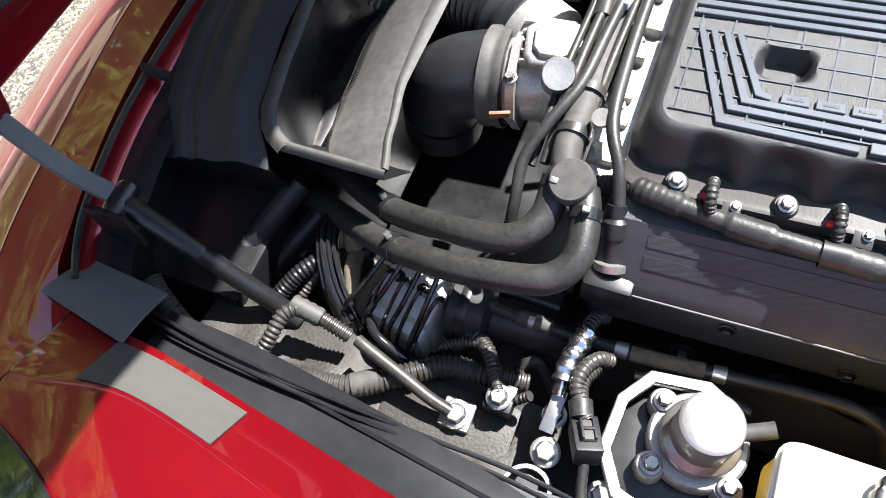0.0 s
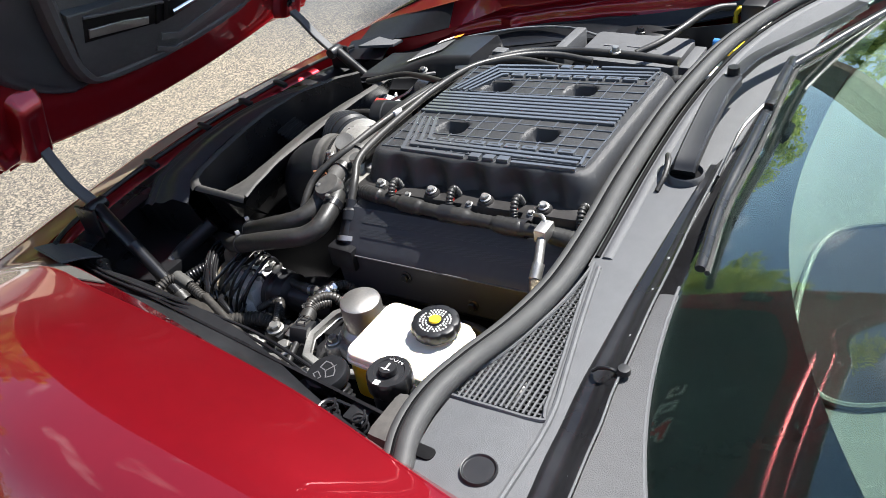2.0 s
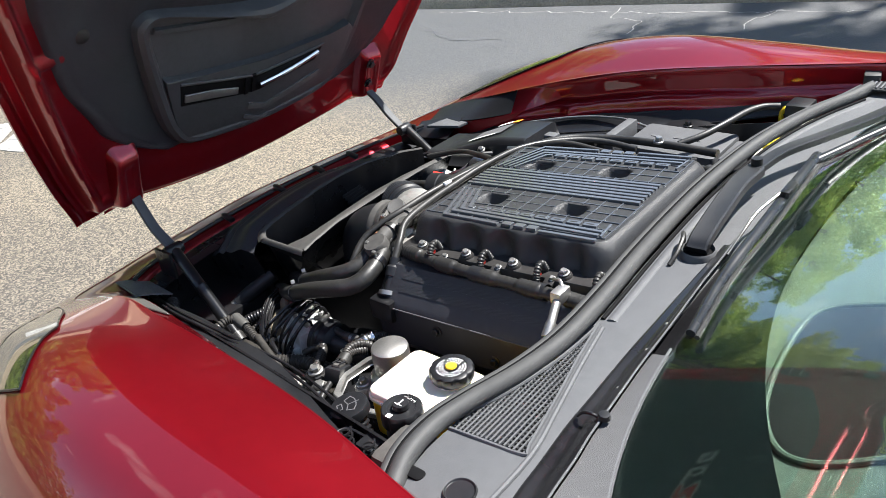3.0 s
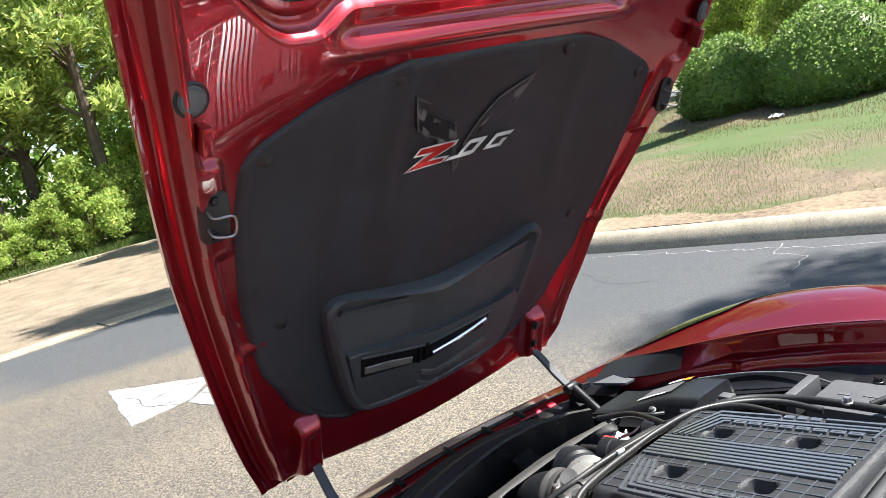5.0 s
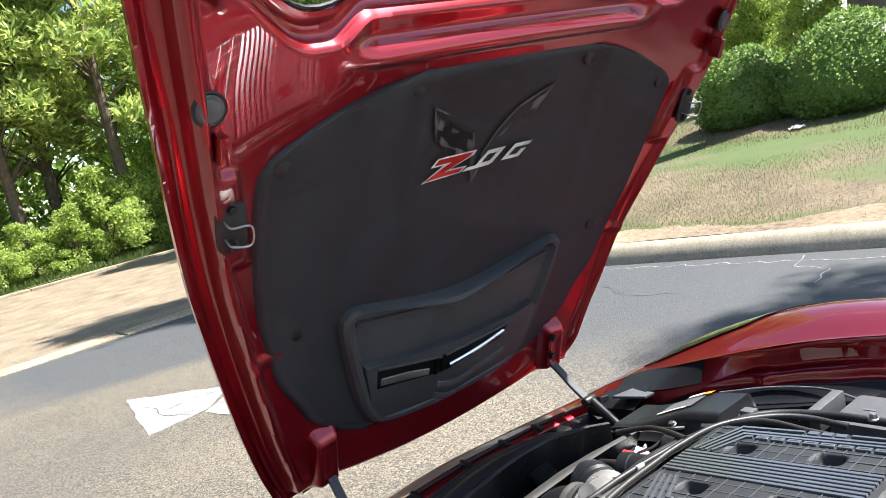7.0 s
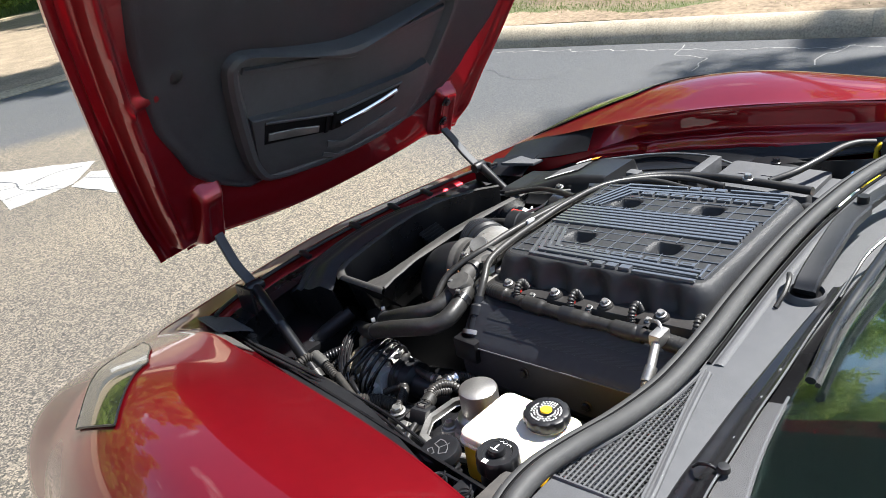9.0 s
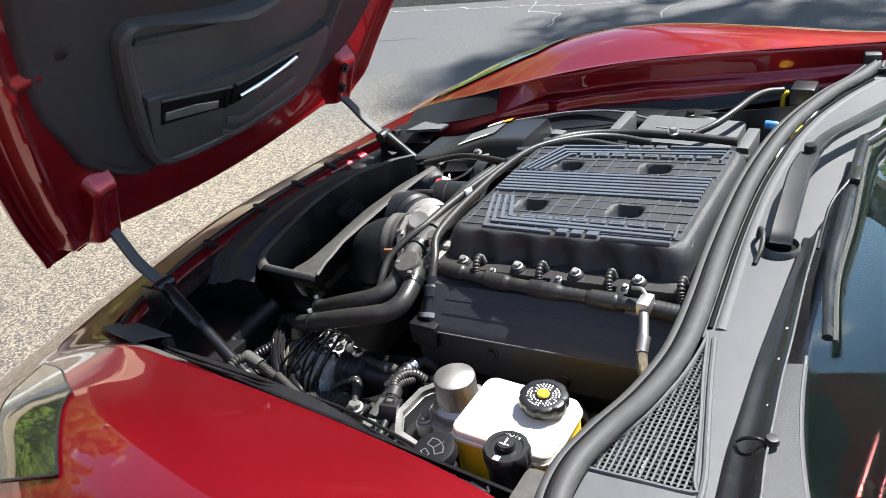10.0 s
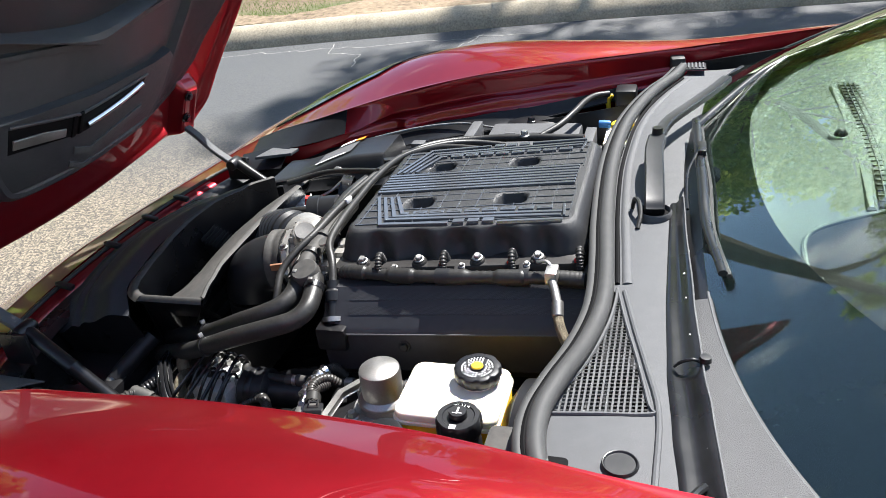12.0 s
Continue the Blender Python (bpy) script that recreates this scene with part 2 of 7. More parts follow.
def woven(name, dark, pale, pitch):
    """Fine two-tone moulded mesh texture."""
    m = material(name, dark, rough=0.4, grain=0.3, grain_scale=1200)
    nt = m.node_tree
    p = nt.nodes["Principled BSDF"]
    co = nt.nodes.new("ShaderNodeTexCoord")
    mp = nt.nodes.new("ShaderNodeMapping")
    mp.inputs["Rotation"].default_value = (0.4, 0.3, 0.785)
    ck = nt.nodes.new("ShaderNodeTexChecker")
    ck.inputs["Color1"].default_value, ck.inputs["Color2"].default_value = (*dark, 1), (*pale, 1)
    ck.inputs["Scale"].default_value = 1 / pitch
    nt.links.new(co.outputs["Object"], mp.inputs["Vector"])
    nt.links.new(mp.outputs["Vector"], ck.inputs["Vector"])
    nt.links.new(ck.outputs["Color"], p.inputs["Base Color"])
    return m


MESHTEX = woven("moulded_mesh", (0.016, 0.017, 0.019), (0.034, 0.036, 0.040), 0.0018)

# ---- mesh helpers ----
def part(name, bm, mat, parent=None, label="", sharp=38, mats=None):
    """Links a bmesh as one mesh object under a thing or a part."""
    bmesh.ops.recalc_face_normals(bm, faces=bm.faces[:])
    me = bpy.data.meshes.new(name)
    bm.to_mesh(me)
    bm.free()
    for m in (mats or [mat]):
        me.materials.append(m)
    me.shade_smooth()
    me.set_sharp_from_angle(angle=radians(sharp))
    ob = new(name, me)
    if parent is not None:
        ob.parent = parent
    if label:
        ob["label"] = label
    return ob


def spline(pts, per=8, closed=False):
    """Catmull-Rom through the points."""
    P = [Vector(p) for p in pts]
    n = len(P)
    out = []
    spans = n if closed else n - 1
    for i in range(spans):
        if closed:
            a, b, c, d = P[i - 1], P[i], P[(i + 1) % n], P[(i + 2) % n]
        else:
            b, c = P[i], P[i + 1]
            a = P[i - 1] if i else b * 2 - c
            d = P[i + 2] if i + 2 < n else c * 2 - b
        for k in range(per):
            t = k / per
            out.append(0.5 * ((2 * b) + (c - a) * t + (2 * a - 5 * b + 4 * c - d) * t * t + (3 * b - a - 3 * c + d) * t ** 3))
    if not closed:
        out.append(P[-1].copy())
    return out


def tube(pts, r, seg=10, per=6, rings=None, bm=None, flat=1.0, caps=True):
    """A hose along a smooth line; r may be a function of the distance along it, rings=(pitch, depth) corrugates it."""
    bm = bm or bmesh.new()
    line = spline(pts, per)
    if rings:
        fine = [line[0]]
        step = rings[0] / 4
        for a, b in zip(line, line[1:]):
            k = max(1, round((b - a).length / step))
            fine += [a.lerp(b, (i + 1) / k) for i in range(k)]
        line = fine
    up = Vector((0.03, 0.02, 1))
    prev, s = None, 0.0
    first = None
    for i, p in enumerate(line):
        d = (line[min(i + 1, len(line) - 1)] - line[max(i - 1, 0)]).normalized()
        x = d.cross(up)
        if x.length < 0.05:
            x = d.cross(Vector((1, 0, 0)))
        x.normalize()
        y = x.cross(d).normalized()
        if prev is not None:
            s += (p - line[i - 1]).length
        rad = r(s) if callable(r) else r
        if rings:
            rad = rad - (rings[1] if i % 4 >= 2 else 0.0)
        ring = [bm.verts.new(p + (x * math.cos(2 * math.pi * k / seg) + y * flat * math.sin(2 * math.pi * k / seg)) * rad) for k in range(seg)]
        if prev:
            for k in range(seg):
                bm.faces.new((prev[k], prev[(k + 1) % seg], ring[(k + 1) % seg], ring[k]))
        else:
            first = ring
        prev = ring
    if caps:
        bm.faces.new(first[::-1])
        bm.faces.new(prev)
    return bm


def lathe(profile, seg=28, m=None, bm=None):
    """Turns (radius, height) pairs about z; m places it."""
    bm = bm or bmesh.new()
    m = m or Matrix()
    prev = None
    for r, z in profile:
        if r < 1e-5:
            ring = [bm.verts.new(m @ Vector((0, 0, z)))]
        else:
            ring = [bm.verts.new(m @ Vector((r * math.cos(2 * math.pi * k / seg), r * math.sin(2 * math.pi * k / seg), z))) for k in range(seg)]
        if prev:
            if len(prev) == 1 and len(ring) > 1:
                for k in range(seg):
                    bm.faces.new((prev[0], ring[k], ring[(k + 1) % seg]))
            elif len(ring) == 1 and len(prev) > 1:
                for k in range(seg):
                    bm.faces.new((prev[k], prev[(k + 1) % seg], ring[0]))
            else:
                for k in range(seg):
                    bm.faces.new((prev[k], prev[(k + 1) % seg], ring[(k + 1) % seg], ring[k]))
        prev = ring
    return bm


def box(x0, x1, y0, y1, z0, z1, bev=0.003, m=None, bm=None, seg=2):
    """A block with rounded edges."""
    b = bmesh.new()
    bmesh.ops.create_cube(b, size=1.0)
    for v in b.verts:
        v.co = Vector((x0 + (v.co.x + 0.5) * (x1 - x0), y0 + (v.co.y + 0.5) * (y1 - y0), z0 + (v.co.z + 0.5) * (z1 - z0)))
    if bev:
        bmesh.ops.bevel(b, geom=b.edges[:], offset=bev, segments=seg, profile=0.6, affect="EDGES")
    return merge(b, bm, m)


def merge(b, bm=None, m=None):
    if m is not None:
        bmesh.ops.transform(b, matrix=m, verts=b.verts[:])
    if bm is None:
        return b
    me = bpy.data.meshes.new("tmp")
    b.to_mesh(me)
    b.free()
    bm.from_mesh(me)
    bpy.data.meshes.remove(me)
    return bm


def prism(outline, z0, z1, bev=0.002, m=None, bm=None, seg=2):
    """An outline in x, y drawn up from z0 to z1, its upper and lower rims rounded."""
    b = bmesh.new()
    lo = [b.verts.new((p[0], p[1], z0)) for p in outline]
    hi = [b.verts.new((p[0], p[1], z1)) for p in outline]
    n = len(outline)
    f0 = b.faces.new(lo[::-1])
    f1 = b.faces.new(hi)
    for k in range(n):
        b.faces.new((lo[k], lo[(k + 1) % n], hi[(k + 1) % n], hi[k]))
    if bev:
        bmesh.ops.bevel(b, geom=list(f1.edges) + list(f0.edges), offset=bev, segments=seg, profile=0.6, affect="EDGES")
    return merge(b, bm, m)


def rounded(x0, x1, y0, y1, r, k=4):
    """Corner points of a rounded rectangle."""
    out = []
    for cx, cy, a in ((x1 - r, y1 - r, 0), (x0 + r, y1 - r, 90), (x0 + r, y0 + r, 180), (x1 - r, y0 + r, 270)):
        for i in range(k + 1):
            t = radians(a + 90 * i / k)
            out.append((cx + r * math.cos(t), cy + r * math.sin(t)))
    return out


def sheet(f, nu, nv, thick=0.0, bm=None):
    """A surface of nu by nv cells through f(u, v), u and v from 0 to 1; thick gives it a back."""
    b = bmesh.new()
    vs = [[b.verts.new(f(i / nu, j / nv)) for j in range(nv + 1)] for i in range(nu + 1)]
    for i in range(nu):
        for j in range(nv):
            b.faces.new((vs[i][j], vs[i + 1][j], vs[i + 1][j + 1], vs[i][j + 1]))
    if thick:
        bmesh.ops.recalc_face_normals(b, faces=b.faces[:])
        bmesh.ops.solidify(b, geom=b.faces[:], thickness=thick)
    return merge(b, bm)


def lerp_table(table, x):
    """Smooth lookup in (x, value) pairs."""
    if x <= table[0][0]:
        return table[0][1]
    for (a, va), (b, vb) in zip(table, table[1:]):
        if x <= b:
            t = (x - a) / (b - a)
            t = t * t * (3 - 2 * t) * 0.5 + t * 0.5
            return va + (vb - va) * t
    return table[-1][1]


def sstep(a, b, x):
    t = max(0.0, min(1.0, (x - a) / (b - a)))
    return t * t * (3 - 2 * t)


def along(p, d, roll=0):
    """A frame at p whose z axis points along d."""
    return Matrix.Translation(p) @ Vector(d).to_track_quat("Z", "Y").to_matrix().to_4x4() @ pose(0, 0, 0, 0, 0, roll)


def bolt_bm(p, d, r=0.006, h=0.006, bm=None):
    """A hexagon head on a washer."""
    m = along(p, d)
    bm = lathe([(0, 0), (r * 1.7, 0), (r * 1.7, h * 0.35), (r * 1.45, h * 0.5), (r * 1.2, h * 0.5)], 16, m, bm)
    bm = lathe([(r * 1.15, h * 0.45), (r * 1.15, h * 1.25), (r * 0.95, h * 1.45), (0, h * 1.45)], 6, m, bm)
    return bm

# ---- ground, road and bank ----
def strip_flat(pts, width, z0=.0042, z1=.0050):
    """A thin wandering line laid on the road."""
    line = spline([(x, y, 0) for x, y in pts], 6)
    bm = bmesh.new()
    prev = None
    for i, p in enumerate(line):
        d = (line[min(i + 1, len(line) - 1)] - line[max(i - 1, 0)]).normalized()
        n = Vector((-d.y, d.x, 0)) * width * .5 * (.6 + .8 * abs(noise.noise(p * 9)))
        pair = [bm.verts.new(p - n + Vector((0, 0, z1))), bm.verts.new(p + n + Vector((0, 0, z1)))]
        if prev:
            bm.faces.new((prev[0], prev[1], pair[1], pair[0]))
        prev = pair
    return bm


KERB_LINE = [(14, 6.0), (9, 5.7), (6, 5.45), (3, 5.17), (1.54, 5.01), (0.05, 4.87), (-1.22, 4.66), (-2.4, 4.43), (-3.8, 4.13), (-5.2, 3.97), (-6.6, 4.3), (-7.55, 5.4), (-7.95, 7.2), (-8.05, 12), (-8.1, 24), (-8.2, 60)]
YK = sorted((x, y) for x, y in KERB_LINE if x > -8.0)


def kerb_y(x):
    if x <= YK[0][0]:
        return YK[0][1] + 4
    for (a, ya), (b, yb) in zip(YK, YK[1:]):
        if x <= b:
            return ya + (yb - ya) * (x - a) / (b - a)
    return YK[-1][1]


def bank_z(x, y):
    d = max(0.0, y - kerb_y(x) - 0.15)
    return 0.145 + 0.10 * min(d, 9.0) + 0.02 * max(0.0, d - 9.0) + 0.03 * noise.noise(Vector((x * 0.5, y * 0.5, 0)))


def road_mix(m):
    """Fresh dark sealed surface towards the kerb, open grey stone elsewhere."""
    nt = m.node_tree
    p = nt.nodes["Principled BSDF"]
    src = p.inputs["Base Color"].links[0].from_socket
    co = nt.nodes.new("ShaderNodeTexCoord")
    sep = nt.nodes.new("ShaderNodeSeparateXYZ")
    nt.links.new(co.outputs["Object"], sep.inputs["Vector"])
    wob = nt.nodes.new("ShaderNodeTexNoise")
    wob.inputs["Scale"].default_value, wob.inputs["Detail"].default_value = 0.8, 4.0
    nt.links.new(co.outputs["Object"], wob.inputs["Vector"])
    ma = nt.nodes.new("ShaderNodeMath")
    ma.operation = "MULTIPLY_ADD"
    ma.inputs[1].default_value = 1.2
    nt.links.new(wob.outputs["Fac"], ma.inputs[0])
    nt.links.new(sep.outputs["Y"], ma.inputs[2])
    rng = nt.nodes.new("ShaderNodeMapRange")
    rng.inputs["From Min"].default_value, rng.inputs["From Max"].default_value = 2.1, 3.2
    rng.inputs["To Max"].default_value = 0.85
    bend = nt.nodes.new("ShaderNodeMapRange")
    bend.inputs["From Min"].default_value, bend.inputs["From Max"].default_value = -5.6, -6.6
    bend.inputs["To Max"].default_value = 2.6
    nt.links.new(sep.outputs["X"], bend.inputs["Value"])
    far = nt.nodes.new("ShaderNodeMath")
    far.operation = "ADD"
    nt.links.new(ma.outputs["Value"], far.inputs[0])
    nt.links.new(bend.outputs["Result"], far.inputs[1])
    nt.links.new(far.outputs["Value"], rng.inputs["Value"])
    sp = nt.nodes.new("ShaderNodeTexNoise")
    sp.inputs["Scale"].default_value, sp.inputs["Detail"].default_value = 70.0, 4.0
    nt.links.new(co.outputs["Object"], sp.inputs["Vector"])
    ra = nt.nodes.new("ShaderNodeValToRGB")
    ra.color_ramp.elements[0].position, ra.color_ramp.elements[0].color = 0.35, (0.034, 0.039, 0.046, 1)
    ra.color_ramp.elements[1].position, ra.color_ramp.elements[1].color = 0.75, (0.088, 0.092, 0.098, 1)
    nt.links.new(sp.outputs["Fac"], ra.inputs["Fac"])
    mx = nt.nodes.new("ShaderNodeMixRGB")
    nt.links.new(rng.outputs["Result"], mx.inputs["Fac"])
    nt.links.new(src, mx.inputs["Color1"])
    nt.links.new(ra.outputs["Color"], mx.inputs["Color2"])
    nt.links.new(mx.outputs["Color"], p.inputs["Base Color"])


road_mix(ASPHALT)
tagged(part("ground", sheet(lambda u, v: Vector((-300 + 600 * u, -300 + 600 * v, 0)), 12, 12), ASPHALT), "weathered grey asphalt with light stone chips and a darker sealed lane", "ground", kind="structure")

kerb = tagged(new("kerb"), "pale weathered concrete kerb in cast lengths along the lawn", "kerb", kind="structure")
KL = spline([(x, y, 0) for x, y in KERB_LINE], 12)
SECTION = [(-0.03, -0.05), (-0.028, 0.015), (0.0, 0.075), (0.032, 0.118), (0.066, 0.142), (0.10, 0.152), (0.15, 0.155), (0.16, 0.15), (0.16, -0.05)]
run, piece = 0.0, [KL[0]]
for a, b in zip(KL, KL[1:]):
    piece.append(b)
    run += (b - a).length
    if run > 2.9 or b is KL[-1]:
        bm = bmesh.new()
        prev = None
        piece[0] = piece[0].lerp(piece[1], 0.02)
        for i, p in enumerate(piece):
            d = (piece[min(i + 1, len(piece) - 1)] - piece[max(i - 1, 0)]).normalized()
            nrm = Vector((d.y, -d.x, 0))
            ring = [bm.verts.new(p + nrm * o + Vector((0, 0, z))) for o, z in SECTION]
            if prev:
                for k in range(len(SECTION) - 1):
                    bm.faces.new((prev[k], prev[k + 1], ring[k + 1], ring[k]))
            else:
                bm.faces.new(ring)
            prev = ring
        bm.faces.new(prev[::-1])
        part("kerb_length", bm, KERB, kerb)
        run, piece = 0.0, [b]


def lawn_surface(u, v):
    x = -7.88 + (u ** 1.15) * 22
    y = kerb_y(x) + 0.155 + (v ** 2) * 55
    return Vector((x, y, bank_z(x, y)))


def lawn_material():
    m = material("patchy_lawn", (0.115, 0.083, 0.050), rough=0.95, vary=0.3, second=(0.20, 0.152, 0.10), vary_scale=2.2, grain=0.8, grain_scale=70)
    nt = m.node_tree
    p = nt.nodes["Principled BSDF"]
    src = p.inputs["Base Color"].links[0].from_socket
    co = nt.nodes.new("ShaderNodeTexCoord")
    n = nt.nodes.new("ShaderNodeTexNoise")
    n.inputs["Scale"].default_value, n.inputs["Detail"].default_value = 0.55, 6.0
    mp = nt.nodes.new("ShaderNodeMapping")
    mp.inputs["Scale"].default_value = (0.6, 1.5, 1)
    nt.links.new(co.outputs["Object"], mp.inputs["Vector"])
    nt.links.new(mp.outputs["Vector"], n.inputs["Vector"])
    r = nt.nodes.new("ShaderNodeMapRange")
    r.inputs["From Min"].default_value, r.inputs["From Max"].default_value = 0.43, 0.58
    nt.links.new(n.outputs["Fac"], r.inputs["Value"])
    mx = nt.nodes.new("ShaderNodeMixRGB")
    mx.inputs["Color2"].default_value = (0.070, 0.100, 0.030, 1)
    nt.links.new(r.outputs["Result"], mx.inputs["Fac"])
    nt.links.new(src, mx.inputs["Color1"])
    nt.links.new(mx.outputs["Color"], p.inputs["Base Color"])
    return m


LAWN = lawn_material()
tagged(part("lawn", sheet(lawn_surface, 60, 50), LAWN), "patchy sunlit lawn with bare sandy soil on a low bank", "lawn", kind="structure")

def bare_strip(u, v):
    x = -6.6 + 16 * u
    wide = .42 + .55 * noise.noise(Vector((x * .9, 2, 0))) + .12 * noise.noise(Vector((x * 5, 7, 0)))
    y = kerb_y(x) + .158 + max(.05, wide) * v
    return Vector((x, y, bank_z(x, y) + .006 - .010 * v ** 4))


tagged(part("bare_soil", sheet(bare_strip, 220, 8), SOIL), "bare sandy soil strip behind the kerb", "soil", kind="structure")

# cross street: gutter, tan surface, sandy edging and verge
gutter = tagged(new("gutter"), "sandy concrete gutter strip between two road surfaces", "gutter", kind="structure")
y = -14.0
while y < 16:
    bm = box(-9.06, -8.62 + 0.02 * random.random(), y, y + 1.86, -0.05, 0.012, 0.006)
    part("gutter_slab", bm, SANDY, gutter)
    y += 1.9
tagged(part("road", sheet(lambda u, v: Vector((-19.2 + 10.1 * u, -40 + 100 * v, 0.006)), 4, 12), TANROAD), "sandy tan worn road surface with wheel tracks", "road", kind="structure")
edging = tagged(new("edging"), "low sandy concrete road edging before the wood", "edging", kind="structure")
for i in range(24):
    yy = -14 + 2.0 * i
    xx = -19.25 - 0.008 * yy - 0.010 * max(0.0, yy) ** 1.6
    part("edging_length", box(xx - 0.30, xx, yy, yy + 1.97, -0.05, 0.05 + 0.02 * random.random(), 0.02), SANDY, edging)


def verge_surface(u, v):
    yy = -45 + 110 * v
    x = -19.6 - 0.008 * yy - 0.010 * max(0.0, yy) ** 1.6 - 60 * u ** 2
    return Vector((x, yy, 0.05 + 0.02 * (60 * u ** 2) + 0.12 * noise.noise(Vector((x * 0.3, yy * 0.3, 5)))))


tagged(part("verge", sheet(verge_surface, 30, 60), TURF), "green grassy verge running up to the wood", "verge", kind="structure")

# painted turn arrow, cracked and worn: head and shaft with a gap between
arrow = tagged(new("road_arrow"), "worn white painted road arrow with dark cracks", "road marking")
def ragged(outline, step=.045, amount=.020):
    """An outline whose edges are chipped by wear."""
    out = []
    for a, b in zip(outline, outline[1:] + outline[:1]):
        n = max(2, int(math.dist(a, b) / step))
        for i in range(n):
            x, y = a[0] + (b[0] - a[0]) * i / n, a[1] + (b[1] - a[1]) * i / n
            q = Vector((x * 7, y * 7, 1))
            out.append((x + amount * noise.noise(q), y + amount * noise.noise(q + Vector((9, 4, 2)))))
    return out


part("arrow_head", prism(ragged([(-5.52, .31), (-4.36, .13), (-4.40, .50), (-4.42, .56), (-4.78, .87)]), .001, .004, 0), ROADPAINT, arrow)
part("arrow_shaft", prism(ragged([(-4.36, .53), (-4.55, .74), (-4.05, 1.02), (-3.55, 1.28), (-3.38, .80), (-3.86, .62)]), .001, .004, 0), ROADPAINT, arrow)
for pts in ([(-5.2, .27), (-4.95, .36), (-4.7, .33), (-4.40, .47)], [(-4.9, .21), (-4.80, .40), (-4.83, .62), (-4.70, .84)], [(-4.45, .66), (-4.2, .74), (-3.95, .70), (-3.5, 1.0)], [(-4.62, .17), (-4.6, .34), (-4.5, .5)]):
    part("crack", strip_flat(pts, .014), SEALED, arrow, "dark crack in the paint")

# repaired cracks wandering over the sealed lane
cracks = tagged(new("road_cracks"), "pale and dark wandering cracks in the sealed lane", "road crack", kind="structure")
rng = random.Random(31)


def jagged(pts, step=.09, off=.035):
    out = []
    for (ax, ay), (bx, by) in zip(pts, pts[1:]):
        n = max(2, round(math.hypot(bx - ax, by - ay) / step))
        out += [(ax + (bx - ax) * k / n + rng.uniform(-off, off), ay + (by - ay) * k / n + rng.uniform(-off, off)) for k in range(n)]
    return out + [pts[-1]]


for pts, m in (([(-3.6, 4.0), (-2.9, 4.12), (-2.2, 4.2), (-1.4, 4.32), (-.4, 4.5)], ROADPAINT), ([(-2.1, 4.35), (-2.0, 4.1), (-1.75, 4.0), (-1.7, 3.7)], ROADPAINT), ([(-.9, 4.5), (-1.05, 4.2), (-1.0, 3.95)], ROADPAINT), ([(-3.3, 3.5), (-2.9, 3.3), (-2.5, 3.4)], SEALED), ([(-7.6, 2.5), (-7.2, 1.6), (-7.4, .6), (-7.0, -.6)], SEALED)):
    part("crack", strip_flat(jagged(pts), .009, .001, .003), m, cracks)

# ---- the car ----
car = tagged(new("sports_car"), "dark red low sports car with its front-hinged hood raised", "car")
ENG = Matrix.Translation((0, 0, 0.78)) @ pose(0, 0, 0, 0, -4.5, 0) @ Matrix.Translation((0, 0, -0.78))

# body sections: from the hood opening's edge out over the wing and down the side
SECT = [
    [(1.15, .765, .93), (1.15, .79, .925), (1.15, .835, .90), (1.15, .895, .82), (1.15, .935, .69), (1.15, .945, .5), (1.15, .925, .22)],
    [(.80, .735, .885), (.80, .765, .89), (.80, .82, .878), (.80, .89, .815), (.80, .94, .69), (.80, .955, .5), (.80, .935, .22)],
    [(.50, .700, .843), (.50, .722, .868), (.50, .79, .868), (.50, .885, .825), (.50, .948, .70), (.50, .965, .5), (.50, .94, .22)],
    [(.25, .643, .803), (.25, .676, .858), (.25, .78, .874), (.25, .883, .838), (.25, .955, .71), (.25, .975, .5), (.25, .95, .22)],
    [(.0, .593, .762), (.0, .645, .838), (.0, .775, .873), (.0, .882, .842), (.0, .960, .71), (.0, .98, .5), (.0, .96, .22)],
    [(-.2, .555, .735), (-.2, .618, .805), (-.2, .765, .847), (-.2, .866, .812), (-.21, .938, .70), (-.22, .975, .5), (-.22, .96, .22)],
    [(-.42, .515, .700), (-.42, .580, .752), (-.42, .745, .778), (-.43, .825, .738), (-.45, .888, .65), (-.47, .918, .48), (-.48, .94, .22)],
    [(-.60, .485, .672), (-.62, .59, .688), (-.65, .70, .678), (-.69, .785, .645), (-.725, .845, .57), (-.745, .875, .44), (-.745, .865, .22)],
    [(-.655, .40, .662), (-.735, .47, .642), (-.81, .53, .605), (-.875, .58, .555), (-.93, .62, .485), (-.955, .635, .40), (-.95, .63, .2)],
    [(-.70, .22, .660), (-.79, .24, .632), (-.885, .265, .585), (-.965, .285, .525), (-1.02, .30, .455), (-1.045, .305, .38), (-1.03, .30, .2)],
]
MID = [(-.72, 0, .658), (-.82, 0, .628), (-.915, 0, .58), (-1.0, 0, .515), (-1.055, 0, .445), (-1.08, 0, .37), (-1.06, 0, .2)]


def creased(s):
    """Adds a point just under the crest, so that the inner wall meets the top in a tight fold."""
    a, b = Vector(s[0]), Vector(s[1])
    return [a, a.lerp(b, .90)] + [Vector(p) for p in s[1:]]


# the passenger side: foot of its inner wall; the middle stretch drops straight behind a pressed wall of its own
STEEP = {1: (.004, .07), 2: (.004, .07), 3: (.004, .07), 4: (.004, .07), 5: (.004, .065)}


def far_side(i, s):
    x, y, z = s[2]
    if i in STEEP:
        return creased([(x, y - STEEP[i][0], z - STEEP[i][1])] + [tuple(p) for p in s[2:]])
    return creased([tuple(s[0])] + [tuple(p) for p in s[2:]])


